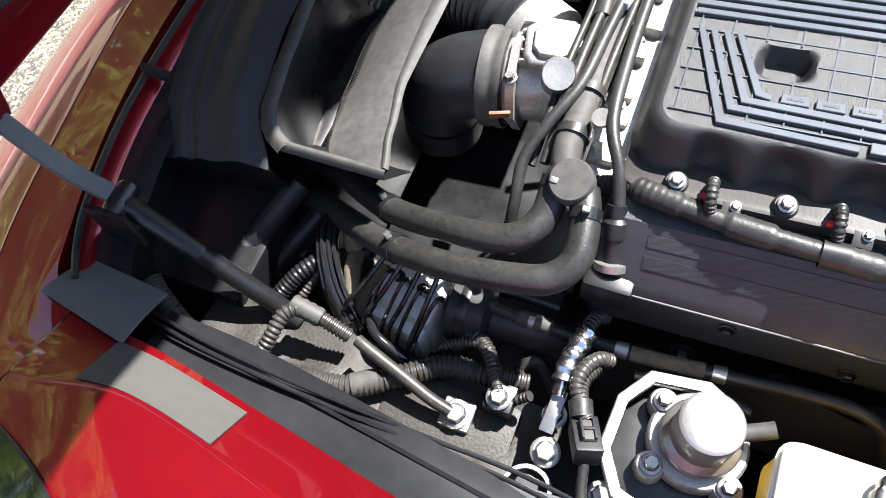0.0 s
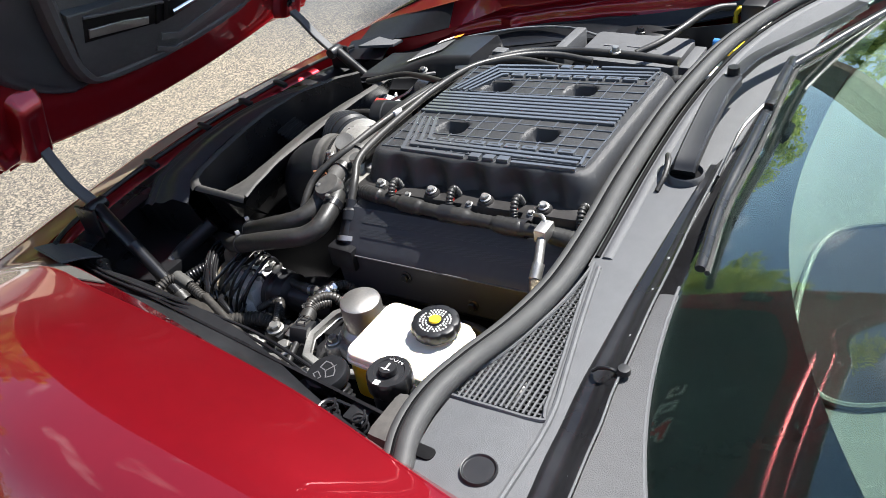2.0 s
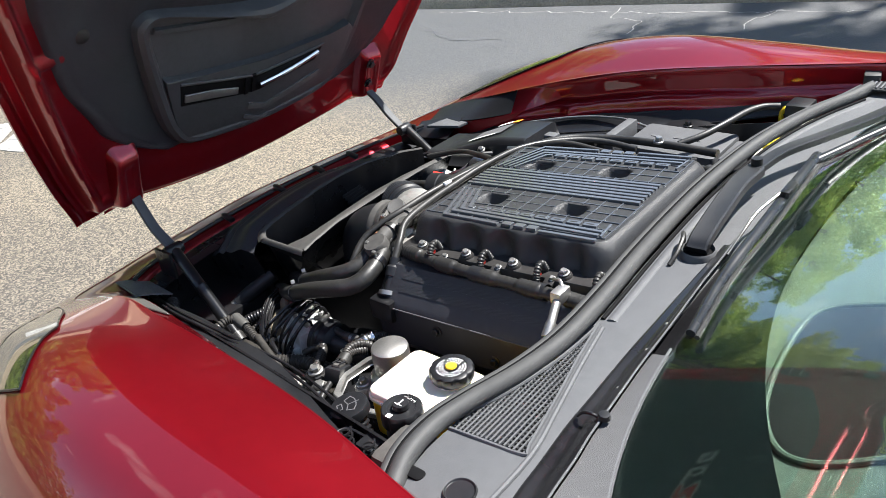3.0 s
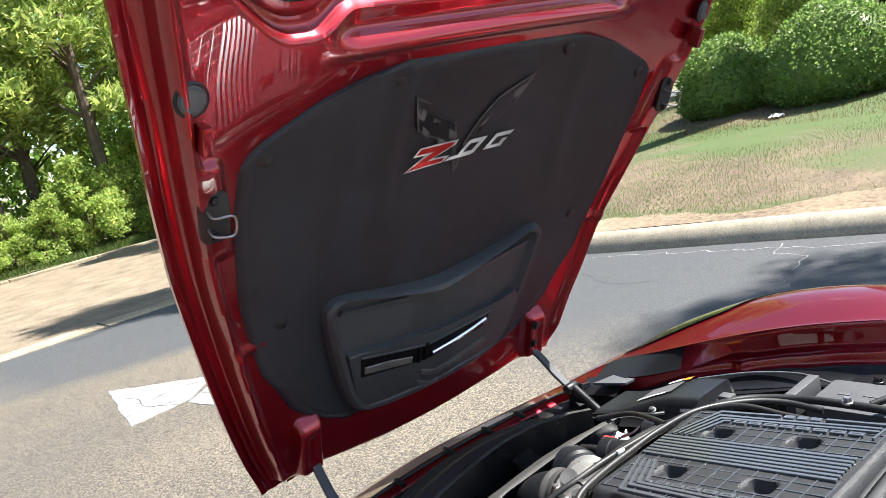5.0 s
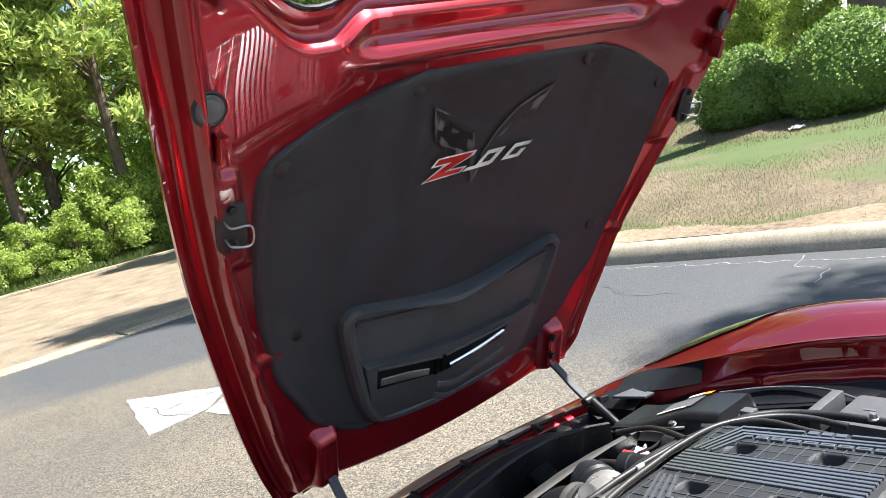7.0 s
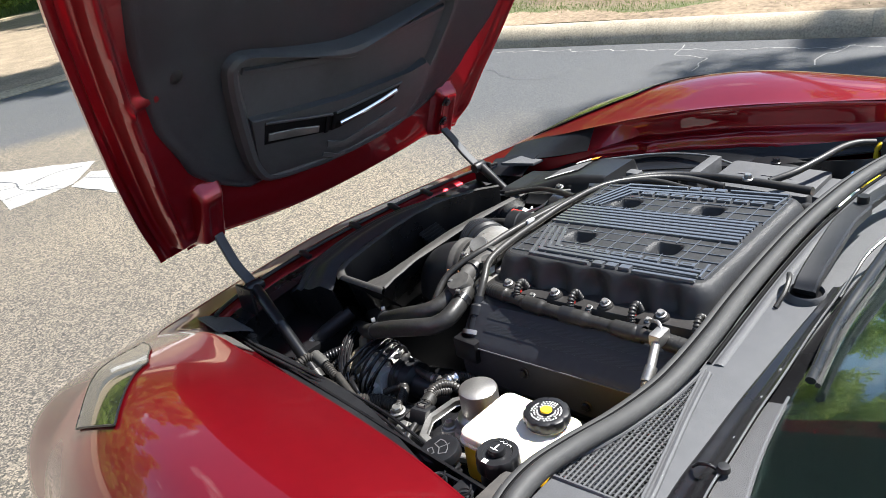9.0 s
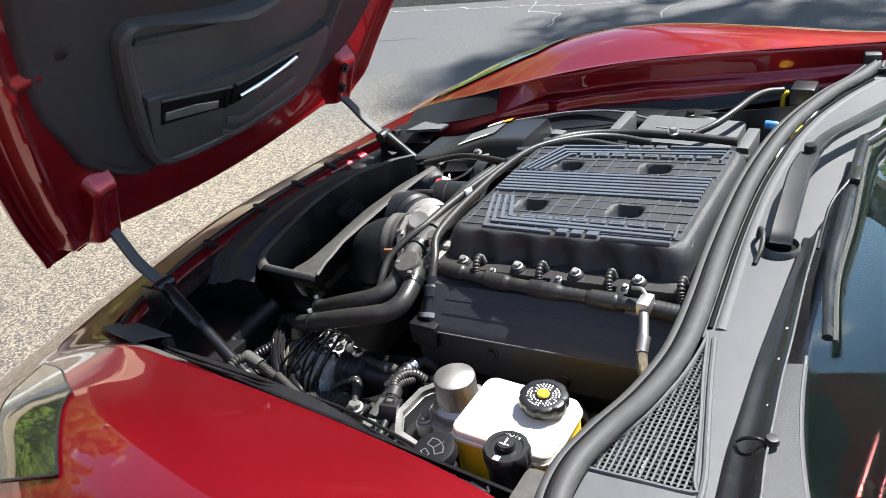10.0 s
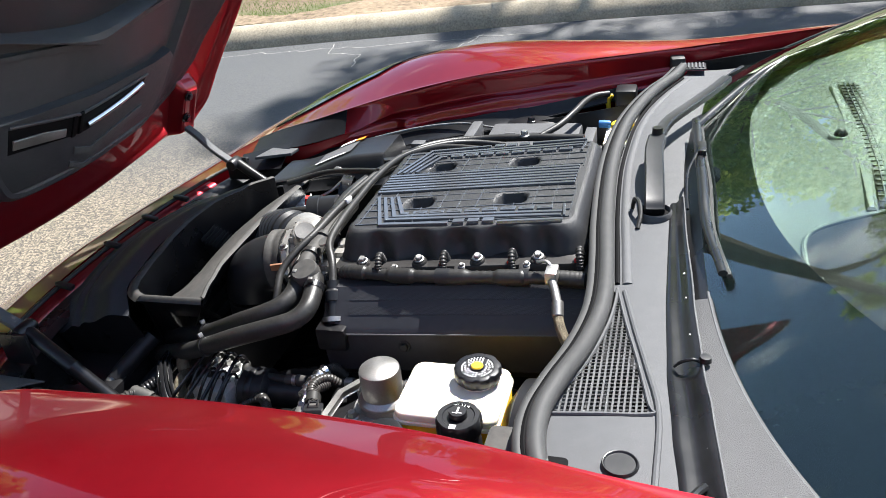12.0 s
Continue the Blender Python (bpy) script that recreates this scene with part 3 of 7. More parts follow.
SECT = [creased(s) for s in SECT]


STN = [[Vector((p.x, -p.y, p.z)) for p in s] for s in SECT] + [creased(MID)] + [far_side(i, s) for i, s in reversed(list(enumerate(SECT)))]
PER, MER = 10, 6
FINE = [spline([STN[k][j] for k in range(len(STN))], PER) for j in range(8)]
NK = len(FINE[0])
SHELL = [spline([FINE[j][k] for j in range(8)], MER) for k in range(NK)]
NM = len(SHELL[0])


def shell_point(k, m, lift=0.0):
    """A point of the body by running station k and row m, lifted off the surface."""
    k0, m0 = min(int(k), NK - 2), min(int(m), NM - 2)
    a, b = k - k0, m - m0
    p = (SHELL[k0][m0] * (1 - b) + SHELL[k0][m0 + 1] * b) * (1 - a) + (SHELL[k0 + 1][m0] * (1 - b) + SHELL[k0 + 1][m0 + 1] * b) * a
    if lift:
        e1 = SHELL[k0 + 1][m0] - SHELL[k0][m0]
        e2 = SHELL[k0][m0 + 1] - SHELL[k0][m0]
        n = e1.cross(e2).normalized()
        if n.z < 0 and m < 30:
            n.negate()
        p = p + n * lift
    return p


def shell_piece(name, k0, k1, label):
    n = k1 - k0
    bm = sheet(lambda u, v: shell_point(min(k0 + u * n, NK - 1.0001), v * (NM - 1) * 0.9999), n, NM - 1)
    # folded lip along the hood opening
    bm2 = sheet(lambda u, v: shell_point(min(k0 + u * n, NK - 1.0001), 0) + Vector((0, 0, -0.035 * v)), n, 1)
    return part(name, merge(bm2, bm), PAINT, car, label)


K_A, K_B = 6 * PER + 8, NK - 1 - (6 * PER + 8)
shell_piece("fender", 0, K_A, "glossy red front wing beside the open engine bay")
shell_piece("fender", K_B, NK - 1, "glossy red front wing on the passenger side")
bm = sheet(lambda u, v: shell_point(K_A + 0.12 + u * (K_B - K_A - 0.24), v * (NM - 1) * 0.9999), K_B - K_A, NM - 1)
bm = merge(sheet(lambda u, v: shell_point(K_A + 0.12 + u * (K_B - K_A - 0.24), 0) + Vector((0, 0, -0.03 * v)), K_B - K_A, 1), bm)
part("front_bumper", bm, PAINT, car, "glossy red nose panel ahead of the engine bay")

# headlamps: dark glazed lenses let into the wing corners
def nearest_km(x, y):
    """Running station and row of the near wing closest to a plan position."""
    best = min(((SHELL[k][m].x - x) ** 2 + (SHELL[k][m].y - y) ** 2, k, m) for k in range(30, 90) for m in range(8, 36))
    k, m = best[1], best[2]
    fine = min(((shell_point(k + a * .1, m + b * .1) - Vector((x, y, 0))).xy.length, k + a * .1, m + b * .1) for a in range(-10, 11) for b in range(-10, 11))
    return fine[1], fine[2]


LAMP = [nearest_km(-.585, -.625), nearest_km(-.300, -.724), nearest_km(-.14, -.842), nearest_km(-.285, -.855)]
for side in (0, 1):
    def lamp(u, v, lift=0.004):
        (ka, ma), (kb, mb), (kc, mc), (kd, md) = LAMP
        k = (ka * (1 - u) + kb * u) * (1 - v) + (kd * (1 - u) + kc * u) * v
        m = (ma * (1 - u) + mb * u) * (1 - v) + (md * (1 - u) + mc * u) * v
        return shell_point(NK - 1 - k if side else k, m, lift)
    hl = part("headlight", sheet(lambda u, v: lamp(u, v, 0.0015), 20, 14), SMOKE, car, "dark smoked headlight under a clear lens")
    part("lens", sheet(lambda u, v: lamp(u, v, 0.0045), 20, 14), SMOKE, hl, "smoked glossy lens")
    ring = [(t / 12, 0) for t in range(13)] + [(1, t / 12) for t in range(1, 13)] + [(1 - t / 12, 1) for t in range(1, 13)] + [(0, 1 - t / 12) for t in range(1, 13)]
    part("lamp_seam", tube([lamp(a, b, .0035) for a, b in ring], .0018, 6, 2), SATIN, hl, "black gap round the lamp")

# line of the fold along the wing's inner edge
CREST = [(-.40, .583, .757), (-.20, .618, .805), (0, .645, .838), (.25, .676, .858), (.50, .722, .868), (.60, .736, .874)]

# dark shields clipped over the front inner corners of the wings
for s in (-1, 1):
    def shield(u, v):
        k = (55.0 + 8.4 * u) if s < 0 else NK - 1 - (56.5 + 13.5 * u)
        return shell_point(k, .1 + (.9 + 4.4 * v if s < 0 else 6.4 * v), 0.0035)
    part("corner_shield", sheet(shield, 20, 8, .002), STRIP if s < 0 else BLACK, car, "matt plastic shield strip over the wing's inner edge")
    def flap(u, v):
        a = Vector((-.612 + .118 * u, -.432 - .010 * u, .654 + .006 * u))
        b = Vector((-.625 + .140 * u, -.492 - .026 * u, .678 + .024 * u))
        p = a.lerp(b, v) + Vector((0, 0, .003 * math.sin(math.pi * v)))
        return Vector((p.x, s * -p.y, p.z))
    # the driver's flap is grey, not black: a sky sheen put into the colour
    part("corner_flap", sheet(flap, 10, 8, .003), GREY if s < 0 else BLACK, car, "plastic corner flap, paler on the driver side for a sky sheen")
    # side gutter strip between wing and inner structure
    inner = [(-.49, .505, .682), (-.36, .515, .70), (-.2, .54, .727), (0.0, .575, .756), (.15, .602, .775), (.28, .628, .795), (.36, .65, .808)]
    bm = sheet(lambda u, v: (lambda p: Vector((p.x, s * (p.y + .016 * (1 - v) - (0.05 - 0.045 * sstep(-.1, .3, p.x)) * v), p.z - .008 * (1 - v) - 0.008 - 0.035 * v - 0.01 * math.sin(math.pi * v))))(spline(inner, 6)[round(u * 36)]), 36, 5, 0.003)
    part("gutter_trim", bm, BLACK, car, "black plastic gutter strip")

# painted front lip of the bay with its rubber bead
LIP = [(-.60, -.465, .668), (-.645, -.39, .660), (-.685, -.23, .655), (-.70, 0, .653), (-.685, .23, .655), (-.645, .39, .660), (-.60, .465, .668)]
LIPS = spline(LIP, 8)
bm = sheet(lambda u, v: (lambda p: p + Vector((0.024 * v + 0.004 * math.sin(3.1 * v), 0, -0.014 * v + 0.002 * math.sin(3.1 * v))))(LIPS[round(u * 38)]), 38, 6, 0.003)
part("bay_lip", bm, PAINT, car, "dark red painted flange along the front of the bay")
part("bead", tube([(p.x + 0.004, p.y, p.z + 0.010) for p in LIPS[::4]], 0.0045, 8, 4), RUBBER, car, "black rubber sealing bead")
bm = sheet(lambda u, v: (lambda p: p + Vector((0.020 + 0.046 * v, 0, -0.009 - 0.010 * v + 0.003 * math.sin(3.1 * v))))(LIPS[round(u * 48)]), 48, 4, 0.002)
part("lip_trim", bm, SATIN, car, "satin black plastic edge trim")

# wheels under the wings and the sills, seen only as dark bulk
for s in (-1, 1):
    wheel = part("wheel", lathe([(0.05, -0.10), (0.24, -0.11), (0.24, 0.10), (0.05, 0.09)], 40, along((-0.1, s * 0.83, 0.345), (0, s, 0))), DULL, car, "alloy wheel")
    part("tyre", lathe([(0.24, -0.12), (0.31, -0.13), (0.345, -0.11), (0.345, 0.11), (0.31, 0.13), (0.24, 0.12)], 40, along((-0.1, s * 0.83, 0.345), (0, s, 0))), TYRE, wheel, "black tyre")
part("undertray", box(-.95, 1.15, -.90, .90, 0.16, 0.20, 0.01), SATIN, car, "black floor of the engine bay")

# pressed inner wall of the passenger wing: an upright face, a rolled ledge and a short drop to the foot
FOOT = [(-.40, .530, .690), (-.20, .580, .716), (-.06, .600, .736), (.08, .620, .753), (.22, .640, .764), (.36, .666, .780), (.47, .690, .790), (.60, .715, .802)]
FALL = spline([(0, 0, 0), (.07, .10, 0), (.10, .46, 0), (.17, .57, 0), (.50, .655, 0), (.66, .70, 0), (.74, .78, 0), (.84, .93, 0), (1, 1, 0)], 4)


def pressed_wall(u, v):
    x = -.40 + .98 * u
    yc, zc = lerp_table([(p[0], p[1]) for p in CREST], x), lerp_table([(p[0], p[2]) for p in CREST], x)
    yf, zf = lerp_table([(p[0], p[1]) for p in FOOT], x), lerp_table([(p[0], p[2]) for p in FOOT], x)
    f = FALL[round(v * (len(FALL) - 1))]
    dent = .010 * math.exp(-((x + .185) / .012) ** 2) * sstep(.45, .8, f.y)
    return Vector((x, yc - .003 + (yf - yc) * f.x - dent, zc - .0035 + (zf - zc) * f.y))


part("wing_inner_wall", sheet(pressed_wall, 90, len(FALL) - 1), PAINT, car, "dark red pressed inner wall of the wing with a rolled ledge", sharp=60)
part("wall_seam", tube([pressed_wall(u / 24, 1) + Vector((0, -.004, -.001)) for u in range(4, 25)], .0035, 8, 3), SATIN, car, "black sealing bead along the foot of the wing wall")

# push fixings along the wing's inner flange
for k, m in ((45.0, .9), (36.2, 1.8)):
    p = shell_point(k, m, .001)
    part("push_fixing", lathe([(0, .0004), (.0026, .0008), (.0034, .0012), (.0044, .0)], 16, along(p, shell_point(k, m, .02) - p)), SATIN, car, "black push fixing in the wing flange")

# ---- raised hood ----
HA = radians(61.5)
HO = Vector((-.725, .0, .820))
HV = Vector((math.cos(HA), 0, math.sin(HA)))
HN = Vector((math.sin(HA), 0, -math.cos(HA)))
HW = [(-.05, .47), (0, .50), (.2, .555), (.4, .60), (.6, .65), (.8, .685), (1.0, .71), (1.25, .735)]
CW = [(-.06, -.03), (.05, -.05), (.2, -.06), (.45, -.058), (.64, -.041), (.8, -.012), (.85, .004), (.9, .028), (1.0, .052), (1.1, .083), (1.3, .09)]
WS = [(-.05, .0), (.1, -.01), (.4, -.005), (.6, .03), (.85, .075), (1.25, .095)]


@functools.lru_cache(maxsize=None)
def softened(table, r):
    """A table drawn out in fine steps and rounded over, so that edges and faces run without kinks."""
    xs = np.arange(table[0][0] - .3, table[-1][0] + .3, .002)
    ys = np.interp(xs, [p[0] for p in table], [p[1] for p in table])
    k = np.exp(-.5 * (np.arange(-60, 61) * .002 / (r * .62)) ** 2)
    return xs, np.convolve(np.pad(ys, 60, mode="edge"), k / k.sum(), "valid")


def even(table, x, r=0.07):
    xs, ys = softened(tuple(table), r)
    return float(np.interp(x, xs, ys))


def hood_at(u, v, w=0.0):
    return HO + Vector((0, u, 0)) + HV * v + HN * w


def hood_w(u, v):
    """The hood arches across and along: its middle lies deeper than its sides."""
    s = min(1.0, abs(u) / even(HW, v))
    c = even(CW, v)
    return c + (even(WS, v) - c) * s * s


def v_top(u):
    a = abs(u)
    return 1.092 + 0.14 * sstep(0.45, 0.74, a) - 0.036 * sstep(0.33, 0.42, a) * (1 - sstep(0.45, 0.60, a))


def v_bot(u):
    a = abs(u)
    return -0.112 + 0.055 * min(1.0, a / .36) ** 2


def hood_inner(a, b):
    """Pressed inner panel: flat rim, raised frame, sunk centre and rear dome."""
    v = 0.0
    u = 0.0
    s = 2 * a - 1
    v0 = b * 1.15
    u = s * even(HW, v0)
    v = v_bot(u) + b * (v_top(u) - v_bot(u))
    u = s * even(HW, v)
    hw = even(HW, v)
    side = hw - abs(u)
    rim = min(side, v_top(u) - v, (v - v_bot(u)) * 1.3)
    w = hood_w(u, v)
    top = v_top(u) - v
    # sunk pockets along the sides and at the rear corners, parted by cross bars
    pocket = sstep(.0, .03, v) * (1 - sstep(.635, .660, v)) + sstep(.828, .850, v) * sstep(.070, .092, top)
    sunk = sstep(.064, .078, side) * pocket
    w += 0.036 * sstep(0.034, 0.056, rim)
    w += 0.020 * sstep(0.042, 0.058, side) * sstep(.03, .07, top) * sstep(-.03, .06, v) * (1 - sunk) * (1 - sstep(.095, .118, side))
    w += 0.007 * sstep(.376, .382, v) * (1 - sstep(.398, .404, v)) * sstep(.05, .07, side)
    w -= 0.006 * sstep(0.014, 0.020, min(side, top)) * (1 - sstep(0.022, 0.030, min(side, top)))
    # rear dome
    dome = (1 - sstep(0.32, 0.41, abs(u)))
    w -= 0.026 * dome * sstep(0.985, 1.01, v)
    w += 0.012 * dome * sstep(0.955, 0.97, v) * (1 - sstep(0.975, 0.99, v))
    return hood_at(u, v, w)


def hood_outer(a, b):
    s = 2 * a - 1
    u = s * even(HW, b * 1.15)
    v = v_bot(u) + b * (v_top(u) - v_bot(u))
    u = s * even(HW, v)
    w = hood_w(u, v) - 0.012
    w -= 0.055 * (1 - sstep(0.30, 0.44, abs(u))) * sstep(0.2, 0.9, v)
    return hood_at(u, v, w)


hood = part("hood", sheet(hood_outer, 60, 60, 0.003), PAINT, car, "raised glossy dark red hood, its underside showing")
part("inner_panel", sheet(hood_inner, 240, 190), PAINT, hood, "pressed dark red inner hood panel", sharp=60)
# rolled edge closing outer and inner panel
for name, f in (("rim", lambda t, k: (hood_inner, hood_outer)[k](0, t)), ("rim", lambda t, k: (hood_inner, hood_outer)[k](1, t)), ("rim", lambda t, k: (hood_inner, hood_outer)[k](t, 1)), ("rim", lambda t, k: (hood_inner, hood_outer)[k](t, 0))):
    part(name, sheet(lambda u, v: f(u, 0) * (1 - v) + f(u, 1) * v, 60, 1), PAINT, hood)
part("rear_bead", tube([hood_inner(t / 30, 1) + HV * 0.004 - HN * 0.006 for t in range(0, 31)], 0.0045, 8, 2), RUBBER, hood, "black rubber edge bead")

LH = [(.050, .24), (.085, .31), (.115, .355), (.17, .412), (.213, .430), (.31, .485), (.5, .533), (.616, .545), (.72, .553), (.805, .548), (.835, .528), (.855, .48), (.88, .43), (.90, .385), (.915, .34), (.93, .27), (.938, .17)]


def liner_at(a, b, lift=0.0):
    v = 0.050 + b * 0.888
    s = 2 * a - 1
    hw = even(LH, v, 0.018)
    u = s * hw
    edge = min((1 - abs(s)) * hw, v - 0.050, 0.938 - v)
    puff = 0.013 * sstep(0.0, 0.012, edge) - 0.0015 * sstep(0.020, 0.028, edge) * (1 - sstep(0.030, 0.040, edge))
    crease = 0.006 * math.exp(-((abs(u) - 0.30 - 0.10 * (0.8 - v)) / 0.030) ** 2) * sstep(0.45, 0.6, v) + 0.005 * math.exp(-((u + 0.20 - 0.05 * (0.8 - v)) / 0.022) ** 2) * sstep(0.5, 0.65, v)
    w = 0.031 + hood_w(u, v) + puff + crease + 0.0015 * noise.noise(Vector((u * 7, v * 7, 2))) + lift
    return hood_at(u, v, w)


part("insulation_liner", sheet(liner_at, 110, 110), LINER, hood, "quilted black felt insulation liner", sharp=70)
for u, v in ((-.496, .814), (-.225, .904), (.225, .904), (.50, .814), (-.435, .42), (.435, .42)):
    p = hood_at(u, v, 0.031 + hood_w(u, v) + 0.011)
    part("liner_clip", lathe([(0, 0.006), (0.010, 0.0055), (0.0145, 0.003), (0.0155, 0.0)], 20, along(p, HN)), BLACK, hood, "round black plastic clip")

# extractor vent housing on the liner
VO = [(-.336, .390), (-.328, .412), (-.305, .424), (-.27, .418), (-.19, .396), (-.09, .374), (0, .365), (.09, .374), (.19, .396), (.27, .418), (.305, .424), (.328, .412), (.336, .390), (.325, .32), (.295, .20), (.262, .11), (.21, .058), (.07, .036), (0, .034), (-.07, .036), (-.21, .058), (-.262, .11), (-.295, .20), (-.325, .32)]
VW = -.058


def ring_sheet(outline, levels, mat, name, parent, label=""):
    """A moulded shell from nested outlines: (scale, height) steps about the middle."""
    cu = sum(p[0] for p in outline) / len(outline)
    cv = sum(p[1] for p in outline) / len(outline)
    fine = [Vector((p.x, p.y, 0)) for p in spline([(p[0], p[1], 0) for p in outline], 4, True)]
    bm = bmesh.new()
    prev = None
    for inset, w in levels:
        ring = []
        for q in fine:
            d = Vector((cu - q.x, cv - q.y, 0))
            q2 = q + d.normalized() * inset if d.length > inset else Vector((cu, cv, 0))
            ring.append(bm.verts.new(hood_at(q2.x, q2.y, w + VW)))
        if prev:
            for k in range(len(ring)):
                bm.faces.new((prev[k], prev[(k + 1) % len(ring)], ring[(k + 1) % len(ring)], ring[k]))
        prev = ring
    bm.faces.new(prev)
    return part(name, bm, mat, parent, label, sharp=30)


vent = ring_sheet(VO, [(0, 0.03), (0.004, 0.060), (0.010, 0.074), (0.020, 0.0805), (0.030, 0.0795), (0.036, 0.074), (0.044, 0.064), (0.05, 0.062)], DUCT, "vent_housing", hood, "black moulded extractor vent housing")


# raised lower face, slot with bright slats, and two moulded bars
def vent_bar(pts, w0, w1, mat, name, label="", bev=.002):
    m = Matrix(((0, HV.x, HN.x, HO.x), (1, 0, 0, HO.y), (0, HV.z, HN.z, HO.z), (0, 0, 0, 1)))
    return part(name, prism(pts, w0 + VW, w1 + VW, bev, m), mat, vent, label)


vent_bar([(-.270, .262), (-.20, .248), (0, .226), (.20, .226), (.252, .246), (.272, .225), (.252, .140), (.215, .088), (0, .062), (-.215, .088), (-.245, .140)], 0.050, 0.0800, DUCT, "lower_face", "", .005)
# sloping web under the upper rim
vent_bar([(-.285, .385), (0, .334), (.285, .385), (.29, .372), (0, .320), (-.29, .372)], 0.056, 0.0690, DUCT, "web", "", .004)
# raised near-black slab paints the shade inside the slot
vent_bar([(-.236, .240), (-.07, .200), (-.03, .194), (.170, .207), (.150, .172), (-.02, .148), (-.075, .155), (-.234, .186)], 0.070, 0.0812, DARK, "slot", "near-black slab for the shaded open slot", .001)


def vent_rod(pts, r, mat, name, label="", flat=1.0):
    return part(name, tube([hood_at(u, v, w + VW) for u, v, w in pts], r, 12, 6, None, None, flat), mat, vent, label)


vent_rod([(-.022, .163, .0805), (.04, .171, .0815), (.10, .182, .0815), (.153, .195, .0805)], .0100, CHROME, "slat", "bright metal slat catching the sky", .75)
vent_bar([(-.226, .194), (-.15, .178), (-.084, .162), (-.084, .180), (-.15, .199), (-.226, .214)], .0805, .0842, STEEL, "slat", "dull metal slat", .0015)
vent_rod([(-.236, .243, .0805), (-.07, .203, .0810), (-.02, .197, .0810), (.172, .210, .0805)], .0035, DUCT, "slot_edge")
for k in range(2):
    vent_bar([(-.066 + .020 * k, .200), (-.055 + .020 * k, .200), (-.055 + .020 * k, .152), (-.066 + .020 * k, .152)], .074, .0850, DARK, "slot_post")
vent_bar([(-.050, .122), (0.0, .100), (.168, .138), (.166, .120), (0.004, .082), (-.050, .104)], 0.076, 0.0830, GREY, "moulded_bar", "grey moulded bar", .001)
vent_bar([(-.060, .092), (-.012, .066), (.012, .070), (.012, .060), (-.014, .054), (-.062, .080)], 0.076, 0.0830, GREY, "moulded_bar", "grey moulded bar", .001)
for u in (-.16, .12):
    vent_bar([(u - .004, .356), (u + .004, .356), (u + .004, .348), (u - .004, .348)], .06, .0665, SATIN, "pin", "small dark moulding pin", .001)

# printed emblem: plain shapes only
def liner_print(pts, mat, name, lift, label=""):
    cu = sum(p[0] for p in pts) / len(pts)
    cv = sum(p[1] for p in pts) / len(pts)
    bm = bmesh.new()
    def put(u, v):
        return hood_at(u, v, 0.031 + hood_w(u, v) + 0.0135 + lift + 0.003)
    n = len(pts)
    vs = []
    for i in range(n):
        a, b = pts[i], pts[(i + 1) % n]
        for k in range(4):
            t = k / 4
            vs.append(bm.verts.new(put(a[0] + (b[0] - a[0]) * t, a[1] + (b[1] - a[1]) * t)))
    bm.faces.new(vs)
    bmesh.ops.solidify(bm, geom=bm.faces[:], thickness=0.0006)
    return part(name, bm, mat, hood, label)


def slant(u0, u1, v0, v1, k=0.55, tilt=0.0):
    return [(u0, v0), (u1, v0), (u1 + k * (v1 - v0), v1), (u0 + k * (v1 - v0), v1)]


def ring_print(pts, k, mat, name, lift, label=""):
    """A printed outline: the shape in its colour with a smaller one of the liner's colour on it."""
    cu, cv = sum(p[0] for p in pts) / len(pts), sum(p[1] for p in pts) / len(pts)
    liner_print(pts, mat, name, lift, label)
    liner_print([(cu + (u - cu) * k[0], cv + (v - cv) * k[1]) for u, v in pts], LINER, "emblem_gap", lift + .0008)


FLAG = [(-.174, .858), (-.130, .836), (-.106, .804), (-.036, .770), (-.012, .704), (-.086, .742), (-.142, .774)]
ring_print(FLAG, (.90, .88), GREYP, "emblem_flag", 0.0, "grey printed emblem wing")
for i in range(5):
    for j in range(2):
        if (i + j) % 2 == 0:
            u, v = -.158 + i * .0255, .832 - i * .0175 - j * .027
            liner_print([(u, v), (u + .0235, v - .014), (u + .027, v - .038), (u + .0045, v - .025)], GREYP, "emblem_check", 0.0012)
WING = [(.154, .860), (.070, .815), (.030, .765), (.002, .712), (-.007, .640), (.020, .700), (.046, .733), (.080, .752), (.128, .790)]
ring_print(WING, (.86, .86), GREYP, "emblem_wing", 0.0, "grey printed emblem wing")
liner_print([(.030, .742), (.046, .758), (.110, .812), (.118, .806), (.060, .752)], GREYP, "emblem_quill", 0.0012)
liner_print([(-.034, .735), (-.020, .722), (-.003, .650), (-.008, .640), (-.026, .690)], GREYP, "emblem_point", 0.0)
liner_print([(-.157, .6785), (-.050, .6785), (-.034, .692), (-.080, .6955), (-.022, .715), (-.016, .727), (-.124, .730), (-.139, .711), (-.105, .7095)], WHITE, "emblem_edge", 0.0020)
liner_print([(-.149, .682), (-.054, .682), (-.046, .690), (-.098, .692), (-.033, .716), (-.027, .7235), (-.121, .7265), (-.131, .7145), (-.083, .713)], REDP, "emblem_mark", 0.003, "red slanted mark")
liner_print([(-.046, .6790), (.030, .6790), (.040, .6870), (-.036, .6870)], WHITE, "emblem_mark", 0.003, "white slanted mark")
for u0 in (-.014, .064):
    liner_print(slant(u0, u0 + .052, .6815, .7175, .85), WHITE, "emblem_mark", 0.003, "white slanted mark")
    liner_print(slant(u0 + .0185, u0 + .0425, .6905, .7085, .85), LINER, "emblem_gap", 0.0042)
liner_print(slant(.108, .134, .7015, .7085, .85), LINER, "emblem_gap", 0.0042)

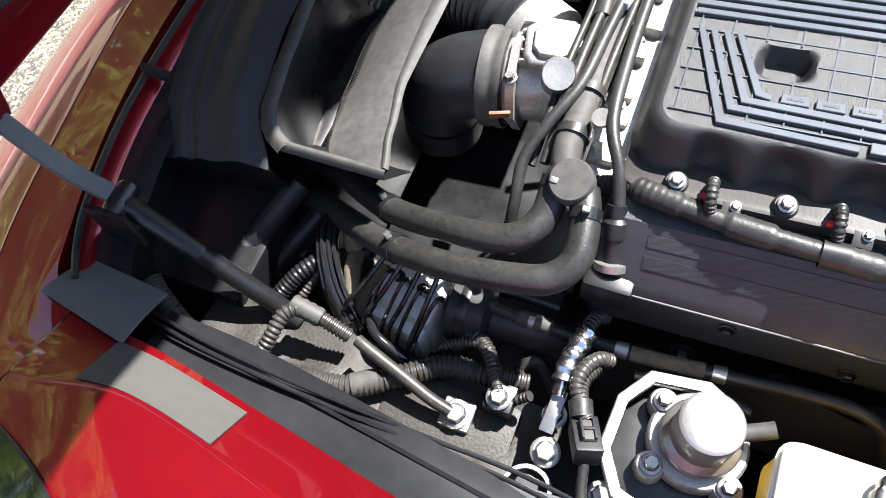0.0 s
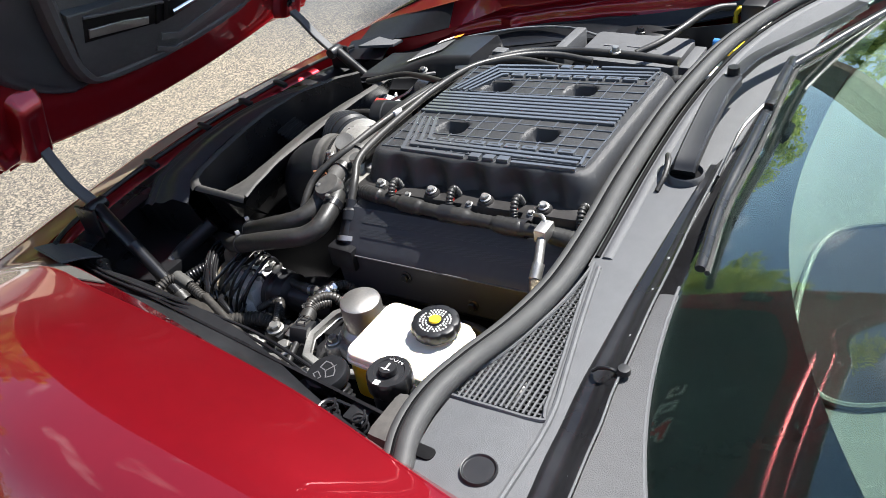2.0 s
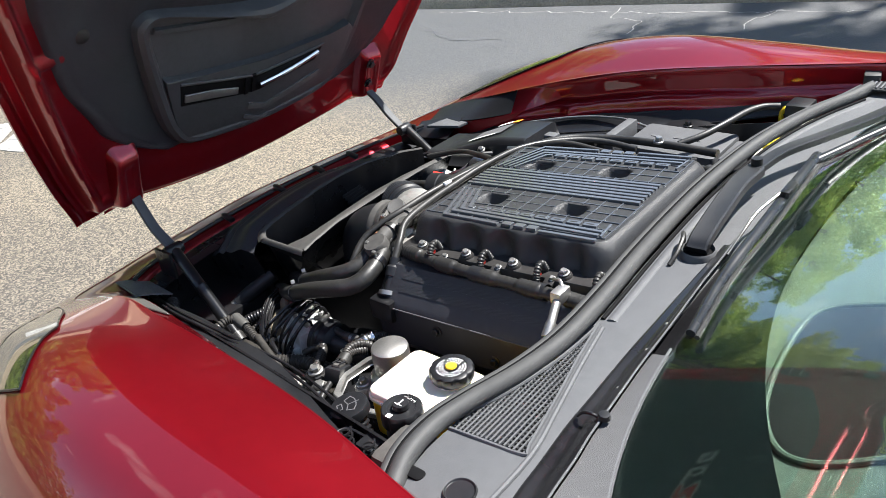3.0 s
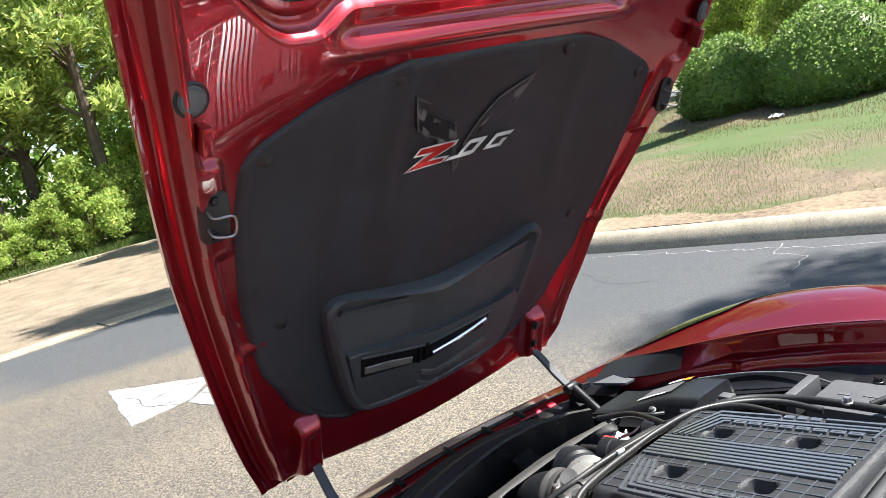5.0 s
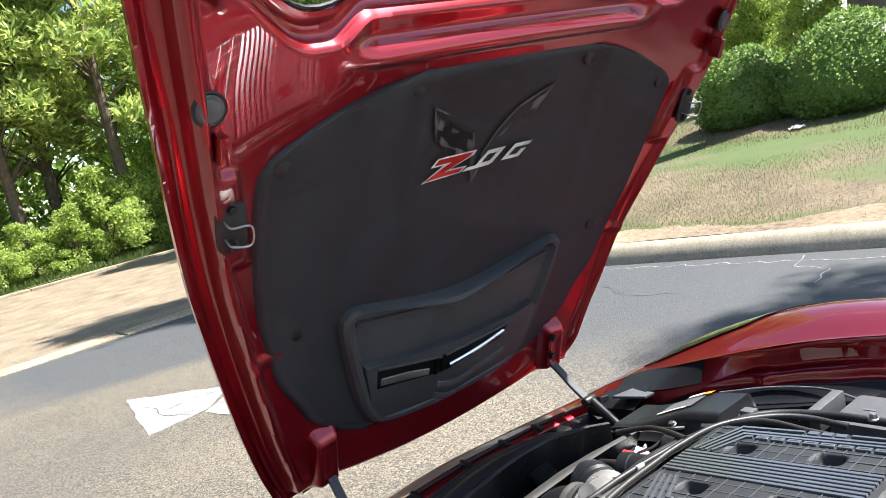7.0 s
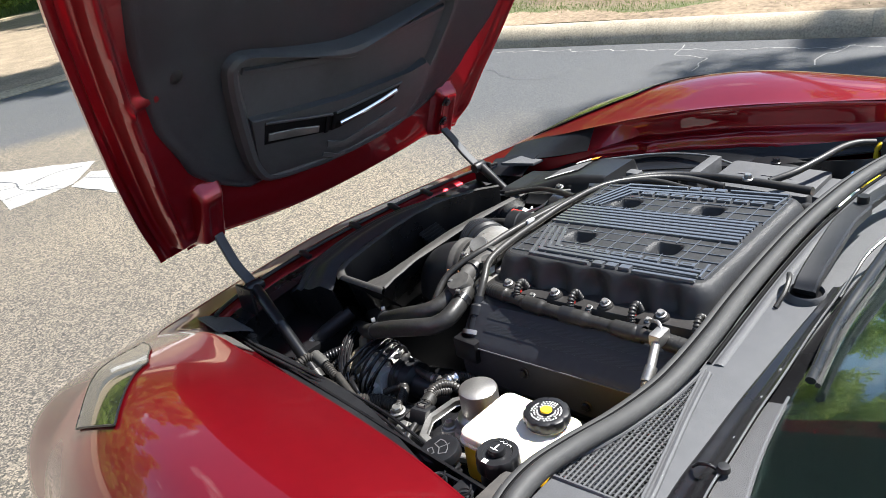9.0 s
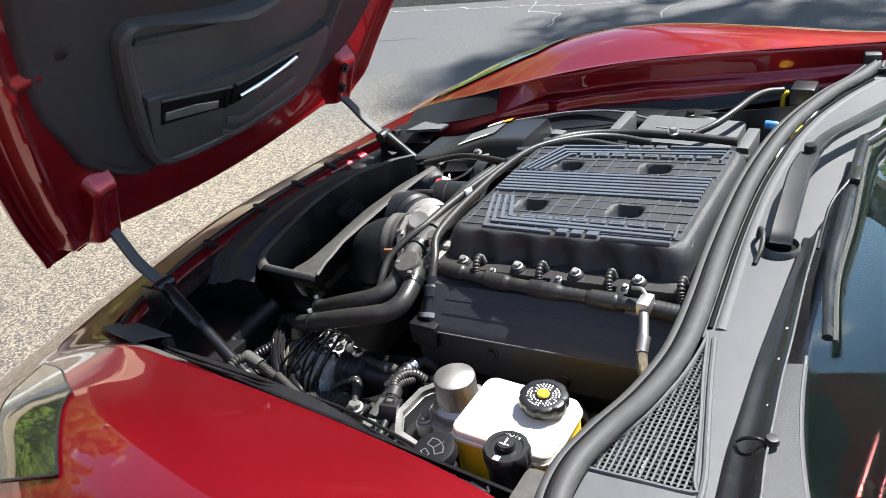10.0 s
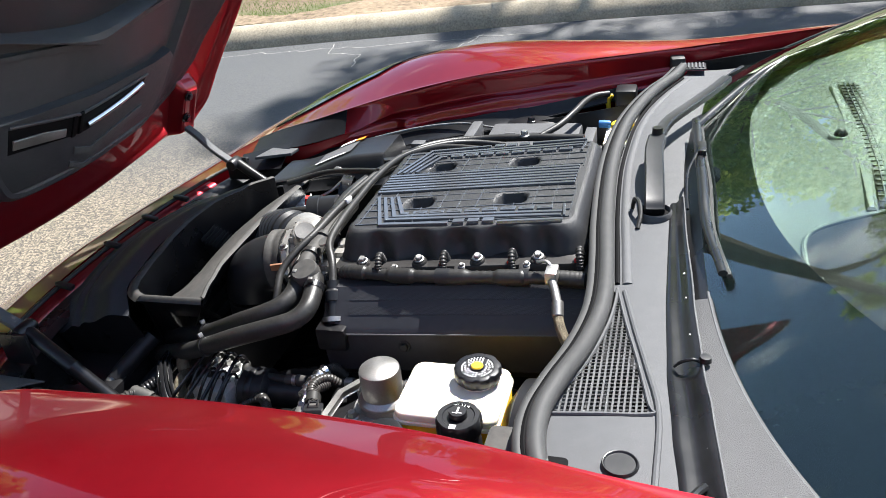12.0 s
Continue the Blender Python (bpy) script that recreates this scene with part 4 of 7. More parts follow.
# latches, plugs and brackets on the pressed frame
for s in (-1, 1):
    u, v = s * 0.600, 0.748
    w = hood_w(u, v) + 0.056
    m = Matrix.Translation(hood_at(u, v, w)) @ Matrix(((0, HV.x, HN.x, 0), (1, 0, 0, 0), (0, HV.z, HN.z, 0), (0, 0, 0, 1)))
    latch = part("latch_plate", prism(rounded(-.026, .026, -.045, .045, .018), 0, 0.006, 0.002, m), BLACK, hood, "black latch plate with wire striker")
    part("striker", tube([m @ Vector(p) for p in ((-.012, -.018, .004), (-.012, -.018, .03), (.018, -.02, .034), (.018, .012, .034), (-.012, .014, .03), (-.012, .014, .004))], 0.0021, 8, 5), STEEL, latch, "bright steel striker loop")
    for q in (-.032, .032):
        part("bolt", bolt_bm(m @ Vector((0, q, .005)), HN, 0.006, 0.006), BLACK, latch)
    u, v = s * 0.634, 0.953
    p = hood_at(u, v, hood_w(u, v) + 0.050)
    part("plug_ring", lathe([(.019, .001), (.024, .003), (.027, 0)], 24, along(p, HN)), SATIN, hood, "dark rim round the plug")
    part("plug", lathe([(0, 0.006), (0.017, 0.006), (0.019, 0.003), (0.022, 0.002), (0.023, 0)], 24, along(p, HN)), GREY, hood, "round grey rubber plug")
    u, v = s * 0.622, 0.895
    part("clip_tab", box(-.008, .008, -.022, .022, 0, .028, 0.003, Matrix.Translation(hood_at(u, v, hood_w(u, v) + 0.050)) @ m.to_3x3().to_4x4()), PAINT, hood, "small red clip tab")
    # pressed hinge bracket at the lower corner
    def pressed(a, b):
        uu, vv = s * (.368 + .100 * (a - .5)), -.045 + .195 * b
        e = min(a, 1 - a) * .100
        f = min(b, 1 - b) * .195
        h = .050 * sstep(0, .030, e) * sstep(0, .045, f) - .006 * sstep(.034, .042, e) * sstep(.05, .07, f)
        return hood_at(uu, vv, hood_w(uu, vv) + .018 + h)
    br = part("hinge_bracket", sheet(pressed, 24, 28), PAINT, hood, "dark red pressed hinge bracket", sharp=60)
    for q in (.42, .72) if s > 0 else ():
        part("bolt", bolt_bm(pressed(.35, q), HN, 0.008, 0.007), SATIN, br, "dark hinge bolt")

# hinge arms and gas struts carry the hood
for s in (-1, 1):
    a = [(-.694, s * .362, .812), (-.664, s * .367, .782), (-.632, s * .370, .745), (-.60, s * .369, .720), (-.578, s * .368, .705)]
    bm = bmesh.new()
    line = spline(a, 6)
    prev = None
    for i, p in enumerate(line):
        d = (line[min(i + 1, len(line) - 1)] - line[max(i - 1, 0)]).normalized()
        nrm = Vector((-d.z, 0, d.x))
        ring = [bm.verts.new(p + Vector((0, yy, 0)) + nrm * nn) for yy, nn in ((-.011, -.005), (.011, -.005), (.011, .005), (-.011, .005))]
        if prev:
            for k in range(4):
                bm.faces.new((prev[k], prev[(k + 1) % 4], ring[(k + 1) % 4], ring[k]))
        else:
            bm.faces.new(ring[::-1])
        prev = ring
    bm.faces.new(prev)
    bmesh.ops.bevel(bm, geom=bm.edges[:], offset=0.0015, segments=1, affect="EDGES")
    arm = part("hinge_arm", bm, GREY, car, "grey steel gooseneck hinge arm")
    part("pivot", lathe([(0, -.02), (.012, -.02), (.014, -.016), (.014, .016), (.012, .02), (0, .02)], 18, along((-.578, s * .37, .705), (0, 1, 0))), SATIN, arm, "black hinge pivot")
    part("pivot_plate", box(-.03, .03, -.004, .004, -.05, .012, .004, Matrix.Translation((-.585, s * .392, .70))), SATIN, arm, "black hinge plate")
    top, low = Vector((-.575, s * .372, .708)), Vector((-.385, s * .388, .545))
    d = (low - top).normalized()
    strut = part("gas_strut", lathe([(0, 0), (.009, .002), (.0125, .008), (.0125, .10), (.0135, .102), (.0135, .106), (.0125, .108), (.0125, (low - top).length - .002), (.006, (low - top).length)], 20, along(top, d)), SATIN, car, "black gas strut holding the hood")
    part("piston_rod", tube([low - d * .02, low + d * .07], .0045, 10, 2), CHROME, strut, "thin polished piston rod")
    part("sleeve", lathe([(.0145, .055), (.0145, .075)], 18, along(low - d * .075, d)), RUBBER, strut)

# ---- engine ----
def strip(path, width, z0, z1, m=None, bev=0.0006, bm=None):
    """A flat moulded bar along a path in x, y."""
    P = [Vector((p[0], p[1])) for p in path]
    left, right = [], []
    for i, p in enumerate(P):
        d0 = (P[i] - P[i - 1]).normalized() if i else None
        d1 = (P[i + 1] - P[i]).normalized() if i + 1 < len(P) else None
        d = ((d0 or d1) + (d1 or d0)).normalized()
        n = Vector((-d.y, d.x))
        k = 1.0
        if d0 and d1:
            k = 1.0 / max(0.5, n.dot(Vector((-d0.y, d0.x))))
        left.append(p + n * width / 2 * k)
        right.append(p - n * width / 2 * k)
    return prism([(p.x, p.y) for p in left + right[::-1]], z0, z1, bev, m, bm, 1)


CX0, CX1, CY0, CY1 = -.030, .346, -.164, .172
DIMPLES = [(.068, -.072), (.233, -.072), (.066, .086), (.228, .086)]


def cover_ring(grow, z, wave):
    """A ring of the cover's skirt: rounded corners and a scalloped run along both banks."""
    pts = rounded(CX0 - grow, CX1 + grow, CY0 - grow, CY1 + grow, 0.022 + grow * 0.6, 5)
    fine = []
    n = len(pts)
    for i in range(n):
        a, b = Vector(pts[i]), Vector(pts[(i + 1) % n])
        k = 44 if i % 6 == 5 else 1
        fine += [a.lerp(b, j / k) for j in range(k)]
    out = []
    for p in fine:
        y = p.y
        inside = sstep(CX0 + 0.03, CX0 + 0.05, p.x) * (1 - sstep(CX1 - 0.05, CX1 - 0.02, p.x))
        s = (0.5 + 0.5 * math.cos((p.x - 0.02) / 0.072 * 2 * math.pi)) ** 1.0
        if abs(y - 0.004) > 0.15:
            y += (-1 if y > 0 else 1) * wave * s * inside
        out.append((p.x, y, z))
    return out


bm = bmesh.new()
prev = None
for grow, z, wave in ((0.0, .8165, 0.0), (.004, .8155, .001), (.008, .812, .004), (.013, .803, .011), (.018, .790, .017), (.022, .776, .019), (.026, .770, .016), (.026, .766, .016)):
    ring = [bm.verts.new(ENG @ Vector(p)) for p in cover_ring(grow, z, wave)]
    if prev:
        for k in range(len(ring)):
            bm.faces.new((prev[k], prev[(k + 1) % len(ring)], ring[(k + 1) % len(ring)], ring[k]))
    prev = ring


def cover_top(u, v):
    x, y = CX0 + u * (CX1 - CX0), CY0 + v * (CY1 - CY0)
    z = .8165 + 0.0015 * math.sin(math.pi * u) * math.sin(math.pi * v)
    for dx, dy in DIMPLES:
        a, b = abs(x - dx) / 0.026, abs(y - dy) / 0.019
        r = (a ** 4 + b ** 4) ** 0.25
        z -= 0.022 * (1 - sstep(0.62, 1.12, r))
    return x, y, z


def cover_top_w(u, v):
    x, y, z = cover_top(u, v)
    # pull the sheet's corners in to the rounded rim
    cx, cy, r = min(max(x, CX0 + .022), CX1 - .022), min(max(y, CY0 + .022), CY1 - .022), 0.022
    d = Vector((x - cx, y - cy))
    if d.length > r:
        d = d.normalized() * r
        x, y = cx + d.x, cy + d.y
    return ENG @ Vector((x, y, z))


bm = merge(sheet(cover_top_w, 110, 96), bm)
cover = part("engine_cover", bm, COVER, car, "matt dark grey moulded engine cover with raised ribs", sharp=50)
# thin raised square grid
bm = bmesh.new()
for i in range(12):
    x = -.018 + i * .0325
    for y0, y1 in ((-.150, -.024), (.05, .165)):
        if any(abs(x - dx) < .024 and y0 < dy < y1 for dx, dy in DIMPLES):
            dy = [d for d in DIMPLES if abs(x - d[0]) < .024 and y0 < d[1] < y1][0][1]
            box(x - .0007, x + .0007, y0, dy - .022, .816, .8188, 0, ENG, bm)
            box(x - .0007, x + .0007, dy + .022, y1, .816, .8188, 0, ENG, bm)
        else:
            box(x - .0007, x + .0007, y0, y1, .816, .8188, 0, ENG, bm)
for y in (-.150, -.124, -.098, -.072, -.046, .060, .086, .112, .138, .160):
    xs = [-.024]
    for dx, dy in DIMPLES:
        if abs(dy - y) < .020:
            xs += [dx - .03, dx + .03]
    xs.append(.338)
    for a, b in zip(xs[::2], xs[1::2]):
        box(a, b, y - .0007, y + .0007, .816, .8186, 0, ENG, bm)
part("grid_ribs", bm, RIBS, cover, "fine raised square grid")
for i in range(7):
    y = -.024 + i * .0118
    part("rib", strip([(-.026 + 0.0 * i, y), (.334, y)], .0072, .815, .8215, ENG), RIBS, cover, "smooth bluish-grey raised rib")
for s in (1, -1):
    def Y(v):
        return .006 + s * (v - .006)
    for i in range(4):
        lx = -.016 + i * .0125
        path = [(lx, Y(-.048)), (lx + .036 - i * .002, Y(-.150 + i * .0108)), (.328, Y(-.158 + i * .0118))]
        if i == 0:
            path = [(lx, Y(-.046)), (lx + .040, Y(-.156)), (.145, Y(-.160))]
            part("rib", strip([(.228, Y(-.162)), (.332, Y(-.162))], .0062, .815, .8212, ENG), RIBS, cover)
        if i == 3:
            path = path[:2] + [(.064, Y(-.120))]
        part("rib", strip(path, .0066, .815, .8212, ENG), RIBS, cover)
    part("rib", strip([(.328, Y(-.108)), (.333, Y(-.150))], .004, .815, .8212, ENG), RIBS, cover)
    # raised badge: plain slanted bars
    for i in range(8):
        x = .072 + i * .0305
        part("badge_bar", strip([(x, Y(-.1185)), (x + .025, Y(-.1185))], .011, .815, .8216, ENG), RIBS, cover)
        part("badge_inset", strip([(x + .005, Y(-.1185)), (x + .020, Y(-.1185))], .004, .817, .8219, ENG), COVER, cover)
    for i in range(3):
        x = .153 + i * .025
        part("badge_bar", strip([(x, Y(-.1565)), (x + .019, Y(-.1565))], .012, .815, .8222, ENG), RIBS, cover)

# supercharger deck and heads under the cover, both banks
part("intake_deck", prism(rounded(-.055, .365, -.214, .216, .02), .70, .770, .006, ENG), CAST, car, "cast aluminium intake deck")
block = part("engine_block", box(-.09, .40, -.20, .20, .30, .72, .02), SATIN, car, "dark engine block deep in the bay")
for s in (-1, 1):
    prof = [(-.188, .752), (-.222, .754), (-.240, .750), (-.262, .728), (-.284, .702), (-.291, .694), (-.2925, .690), (-.288, .687), (-.2895, .68), (-.289, .62), (-.275, .60), (-.20, .60)]
    bm = bmesh.new()
    prev = None
    xs = [-.062, -.058, -.05] + [-.05 + .42 * i / 20 for i in range(1, 20)] + [.37, .378, .382]
    for i, x in enumerate(xs):
        k = 0.0 if 1 < i < len(xs) - 2 else (0.004 if i in (1, len(xs) - 2) else 0.012)
        ring = [bm.verts.new(ENG @ Vector((x, y if s < 0 else -y, z - k)))
                for y, z in prof]
        if prev:
            for j in range(len(prof) - 1):
                bm.faces.new((prev[j], prev[j + 1], ring[j + 1], ring[j]))
        else:
            bm.faces.new(ring)
        prev = ring
    bm.faces.new(prev[::-1])
    vc = part("valve_cover", bm, VCOVER, car, "satin black valve cover shroud with a pale seam line", sharp=25)
    part("seam", tube([ENG @ Vector((x, s * .2925, .6915)) for x in (-.058, .1, .2, .378)], .0014, 6, 3), GREY, vc, "pale moulded seam line")
    if s < 0:
        for j in range(2):
            yy = -.2480 - .0155 * j
            def band(u, v):
                y = yy - .0090 * v
                z = .750 + (y + .240) if y > -.262 else .728 + (y + .262) * 1.182
                return ENG @ Vector((-.012 + .375 * u, y, z + .0012))
            part("mesh_strip", sheet(band, 8, 4, .0006), MESHTEX, vc, "fine pale mesh-textured band")
        part("bolt", bolt_bm(ENG @ Vector((.081, -.290, .668)), (0, -1, 0.1), .006, .005), SATIN, vc)
        part("bolt", bolt_bm(ENG @ Vector((.20, -.290, .640)), (0, -1, 0.1), .006, .005), SATIN, vc)
    # bosses, bolts and injector boots along the deck edge
    for i, x in enumerate((.0, .1, .198, .295)):
        p = ENG @ Vector((x, s * .201, .770))
        boss = part("boss", lathe([(.0135, -.018), (.0120, .003), (.0100, .006), (0, .006)], 18, along(p, (0, s * .25, 1))), CAST, car, "cast bolt boss")
        part("bolt", bolt_bm(p + Vector((0, s * .0015, .007)), (0, s * .25, 1), .0050, .0055), STEEL, boss, "bright hexagon bolt")
    for i, x in enumerate((.034, .145, .256, .360)):
        a = [(x, s * .194, .772), (x, s * .202, .786), (x + .001, s * .213, .787), (x + .002, s * .222, .779), (x + .003, s * .228, .766)]
        part("injector_boot", tube([ENG @ Vector(q) for q in a], .0062, 10, 5, (.0042, .0011)), RUBBER, car, "ribbed black injector lead boot")
        part("injector_clip", box(-.0045, .0045, -.003, .003, -.0025, .0025, .001, ENG @ Matrix.Translation((x - .004, s * .210, .772))), REDP, car, "small red connector clip")
    for x in (.055, .170, .275):
        p = ENG @ Vector((x, s * .213, .766))
        rb = part("rail_bracket", box(-.009, .009, -.010, .006, -.006, .002, .0015, Matrix.Translation(p) @ pose(0, 0, 0, -22 * s, 0, 0)), CAST, car, "dull pressed rail bracket")
        part("bolt", bolt_bm(p + Vector((.003, s * -.002, .002)), (0, s * .3, 1), .0034, .004), STEEL, rb)
    rail = [(-.075, s * .205, .742), (-.045, s * .206, .756), (-.015, s * .216, .764), (.06, s * .229, .764), (.15, s * .237, .764), (.25, s * .243, .764), (.33, s * .247, .763), (.395, s * .250, .758)]
    rw = [ENG @ Vector(q) for q in rail]
    cond = part("injector_harness", tube(rw, lambda d: .0100 + .0028 * (0.5 < (d * 11) % 1.0) + .0005 * math.sin(d * 900), 12, 24), RUBBER, car, "black taped injector wiring harness")
    part("conduit_end", tube(rw[:3], .0112, 12, 8, (.0055, .0016)), CORR, cond, "ribbed conduit end")
    part("tee", lathe([(.0135, -.012), (.0135, .012)], 14, along(rw[4], (1, 0, 0.08))), BLACK, cond)
    part("tee", lathe([(.0135, -.018), (.0135, .018)], 14, along(rw[5] + Vector((.02, -.001 * s, 0)), (1, 0, 0.08))), BLACK, cond)

# fuel pressure sensor with its braided line
sensor = part("fuel_sensor", box(-.009, .009, -.014, .016, -.008, .012, .003, Matrix.Translation((.325, -.262, .802))), STEEL, car, "metal fuel line fitting with braided hose")
part("arm", tube([(.325, -.255, .810), (.315, -.245, .816), (.30, -.24, .812)], .003, 8, 4), STEEL, sensor)
part("steel_pipe", tube([(.326, -.272, .800), (.332, -.288, .797), (.338, -.306, .790), (.341, -.318, .783)], .0066, 12, 5), STEEL, sensor, "bright steel pipe")
part("ferrule", lathe([(.0085, -.01), (.0085, .012), (.0075, .013)], 14, along((.341, -.318, .783), (.1, -.75, -.5))), STEEL, sensor)
part("braided_hose", tube([(.341, -.318, .783), (.345, -.335, .770), (.356, -.352, .752), (.375, -.37, .73)], .0075, 12, 6), BRAID, sensor, "braided metal hose")

# oil filler fitting at the front of the valve cover
ft = part("filler_fitting", lathe([(0, 0), (.018, 0), (.018, .006), (.0125, .008), (.0125, .035), (.0145, .036), (.0145, .052), (.011, .056), (.011, .07), (0, .072)], 20, along((-.036, -.272, .697), (-.15, .62, .75))), BLACK, car, "black breather fitting with metal collar")
part("collar", lathe([(.0195, .001), (.0195, .009), (.013, .0095)], 20, along((-.036, -.272, .697), (-.15, .62, .75))), STEEL, ft, "bright metal collar")
part("filler_base", box(-.06, -.008, -.30, -.245, .66, .702, .006), SATIN, car, "black front corner of the valve cover")
part("breather_tube", tube([(-.045, -.232, .752), (-.055, -.203, .773), (-.074, -.162, .787), (-.080, -.09, .793), (-.081, .004, .795), (-.078, .09, .797), (-.062, .20, .795), (-.01, .29, .785), (.05, .335, .775), (.13, .345, .765)], .0068, 12, 8), RUBBER, car, "black breather hose across the engine front")

# water outlet, coolant hoses and clamps
HB = [(-.082, -.225, .752), (-.073, -.25, .747), (-.068, -.29, .737), (-.082, -.313, .728), (-.111, -.323, .72), (-.193, -.321, .69), (-.273, -.302, .65), (-.327, -.28, .62), (-.428, -.233, .57), (-.52, -.19, .52)]
HAa = [(-.106, -.205, .752), (-.111, -.224, .747), (-.113, -.254, .735), (-.126, -.277, .727), (-.154, -.286, .716), (-.21, -.278, .69), (-.304, -.251, .64), (-.411, -.193, .585), (-.50, -.15, .54)]
for pts, nm in ((HB, "radiator_hose"), (HAa, "radiator_hose")):
    h = part(nm, tube(pts, .0160, 16, 8), RUBBER, car, "thick dusty black coolant hose")
    for i in (1, 6):
        p, q = Vector(pts[i]), Vector(pts[i + 1])
        part("hose_clamp", lathe([(.0162, -.006), (.0176, -.006), (.0176, .006), (.0162, .006)], 20, along(p, q - p)), SATIN, h, "dark spring clamp")
        part("clamp_ear", box(-.004, .004, -.003, .003, 0, .008, .001, along(p, q - p) @ pose(0, .018, 0, -90, 0, 0)), STEEL, h)
outlet = part("water_outlet", tube([(-.113, .03, .765), (-.108, -.068, .768), (-.110, -.143, .766), (-.112, -.185, .760), (-.104, -.212, .752), (-.080, -.222, .752)], .0155, 14, 8), DUSTY, car, "dusty black plastic coolant crossover pipe")
part("pipe_cap", lathe([(0, .022), (.021, .022), (.023, .019), (.0235, .004), (.019, .0), (.017, -.012)], 26, along((-.094, -.222, .752), (-.1, -.35, .95))), DUSTY, outlet, "round knobbly black cap")
for p, d in (((-.111, -.17, .762), (0, 1, .1)), ((-.1095, -.12, .768), (0, 1, 0)), ((-.098, -.232, .747), (.3, -1, -.2))):
    part("ring", lathe([(.0165, -.005), (.0185, -.005), (.0185, .005), (.0165, .005)], 18, along(p, d)), RUBBER, outlet)
part("flat_screw", lathe([(0, .004), (.010, .004), (.011, 0)], 18, along((-.086, -.158, .784), (-.2, -.3, 1))), STEEL, outlet, "flat metal screw head")
part("vacuum_hose", tube([(-.150, -.262, .700), (-.150, -.24, .728), (-.152, -.205, .752), (-.136, -.165, .772), (-.118, -.12, .784), (-.111, -.048, .789), (-.101, .065, .789), (-.082, .19, .785), (-.03, .28, .775)], .0064, 12, 8), RUBBER, car, "black vacuum hose curving round the throttle")
part("wire_loom", tube([(-.09, .13, .792), (-.16, .17, .775), (-.25, .21, .752), (-.34, .20, .73)], .0065, 10, 8), RUBBER, car, "thin black wire loom")
part("wire_loom", tube([(-.06, .22, .79), (.02, .245, .80), (.12, .24, .797), (.22, .235, .80), (.30, .26, .80)], .006, 10, 8), RUBBER, car, "thin black wire loom")
part("front_loom", tube([(-.125, -.02, .772), (-.128, .06, .772), (-.115, .15, .77), (-.09, .21, .765)], .012, 10, 6), RUBBER, car, "black loom beside the engine cover")

# throttle body and intake tube
th = part("throttle_body", lathe([(.030, -.045), (.050, -.045), (.053, -.04), (.053, -.030), (.048, -.028), (.048, .03), (.052, .032), (.052, .045), (.03, .045)], 30, along((-.175, -.055, .690), (1, .08, .08))), ALU, car, "cast aluminium throttle body")
TH = Matrix.Translation((-.170, -.045, .738)) @ pose(0, 0, 0, 8, 4, 12)
part("motor_housing", prism([(-.034, -.020), (-.026, -.032), (.012, -.034), (.034, -.022), (.038, .012), (.020, .030), (-.016, .032), (-.034, .016)], -.022, .016, .006, TH, None, 3), ALU, th, "cast motor housing")
part("housing_lid", prism([(-.024, -.014), (-.016, -.024), (.010, -.025), (.026, -.014), (.028, .008), (.014, .022), (-.012, .024), (-.024, .010)], .014, .024, .004, TH, None, 2), ALU, th, "raised lid of the motor housing")
for k in range(5):
    part("rib", box(-.038, .040, -.026 + k * .013, -.023 + k * .013, -.03, .010, .001, TH), ALU, th)
part("flange", lathe([(.05, -.005), (.062, -.005), (.062, .005), (.05, .005)], 8, along((-.205, -.058, .690), (1, .08, .08))), ALU, th, "bolted flange")
part("motor_can", lathe([(0, .034), (.017, .034), (.019, .030), (.019, -.02)], 20, along((-.150, -.098, .755), (.15, -.5, .8))), DULL, th, "rounded metal can")
for q in ((-.205, -.02, .745), (-.205, -.098, .735), (-.14, -.01, .75), (-.135, -.075, .752)):
    part("bolt", bolt_bm(q, (-.1, -.2, 1), .005, .006), STEEL, th)
part("blue_cap", lathe([(0, .014), (.006, .012), (.007, 0)], 12, along((-.128, -.028, .757), (0, -.3, 1))), BLUEP, th, "small blue cap")
part("brown_tag", box(-.012, .012, -.002, .002, -.008, .008, .001, Matrix.Translation((-.205, -.135, .715)) @ pose(0, 0, 0, 20, 0, 20)), material("brown_tag", (.22, .10, .05), rough=.5), th, "small brown tag")
itube = part("intake_tube", tube([(-.218, -.060, .688), (-.245, -.063, .686), (-.272, -.067, .680), (-.296, -.070, .662), (-.308, -.071, .63), (-.312, -.071, .57)], lambda d: .0555 - .003 * sstep(.02, .05, d), 30, 8), BLACK, car, "wide matt black rubber intake tube")
part("clamp_band", lathe([(.0575, -.014), (.0605, -.014), (.0605, -.004), (.0590, -.002), (.0590, .004), (.0605, .006), (.0605, .014), (.0575, .014)], 32, along((-.232, -.062, .687), (1, .08, .06))), DUSTY, itube, "broad clamp band")
bel = part("intake_bellows", tube([(-.212, .002, .700), (-.25, .022, .698), (-.288, .045, .688), (-.325, .07, .668)], .050, 26, 8, (.015, .007)), BLACK, car, "ribbed black intake bellows")
part("bellows_end", lathe([(.03, -.02), (.052, -.02), (.052, .02), (.03, .02)], 24, along((-.200, -.006, .702), (.8, -.45, 0))), ALU, bel)
part("idler_pulley", lathe([(0, .012), (.012, .012), (.018, .008), (.038, .008), (.042, .012), (.046, .012), (.046, -.012), (.042, -.012), (.036, -.004)], 28, along((-.205, .205, .70), (-1, -.15, .25))), SATIN, car, "black ribbed drive pulley")
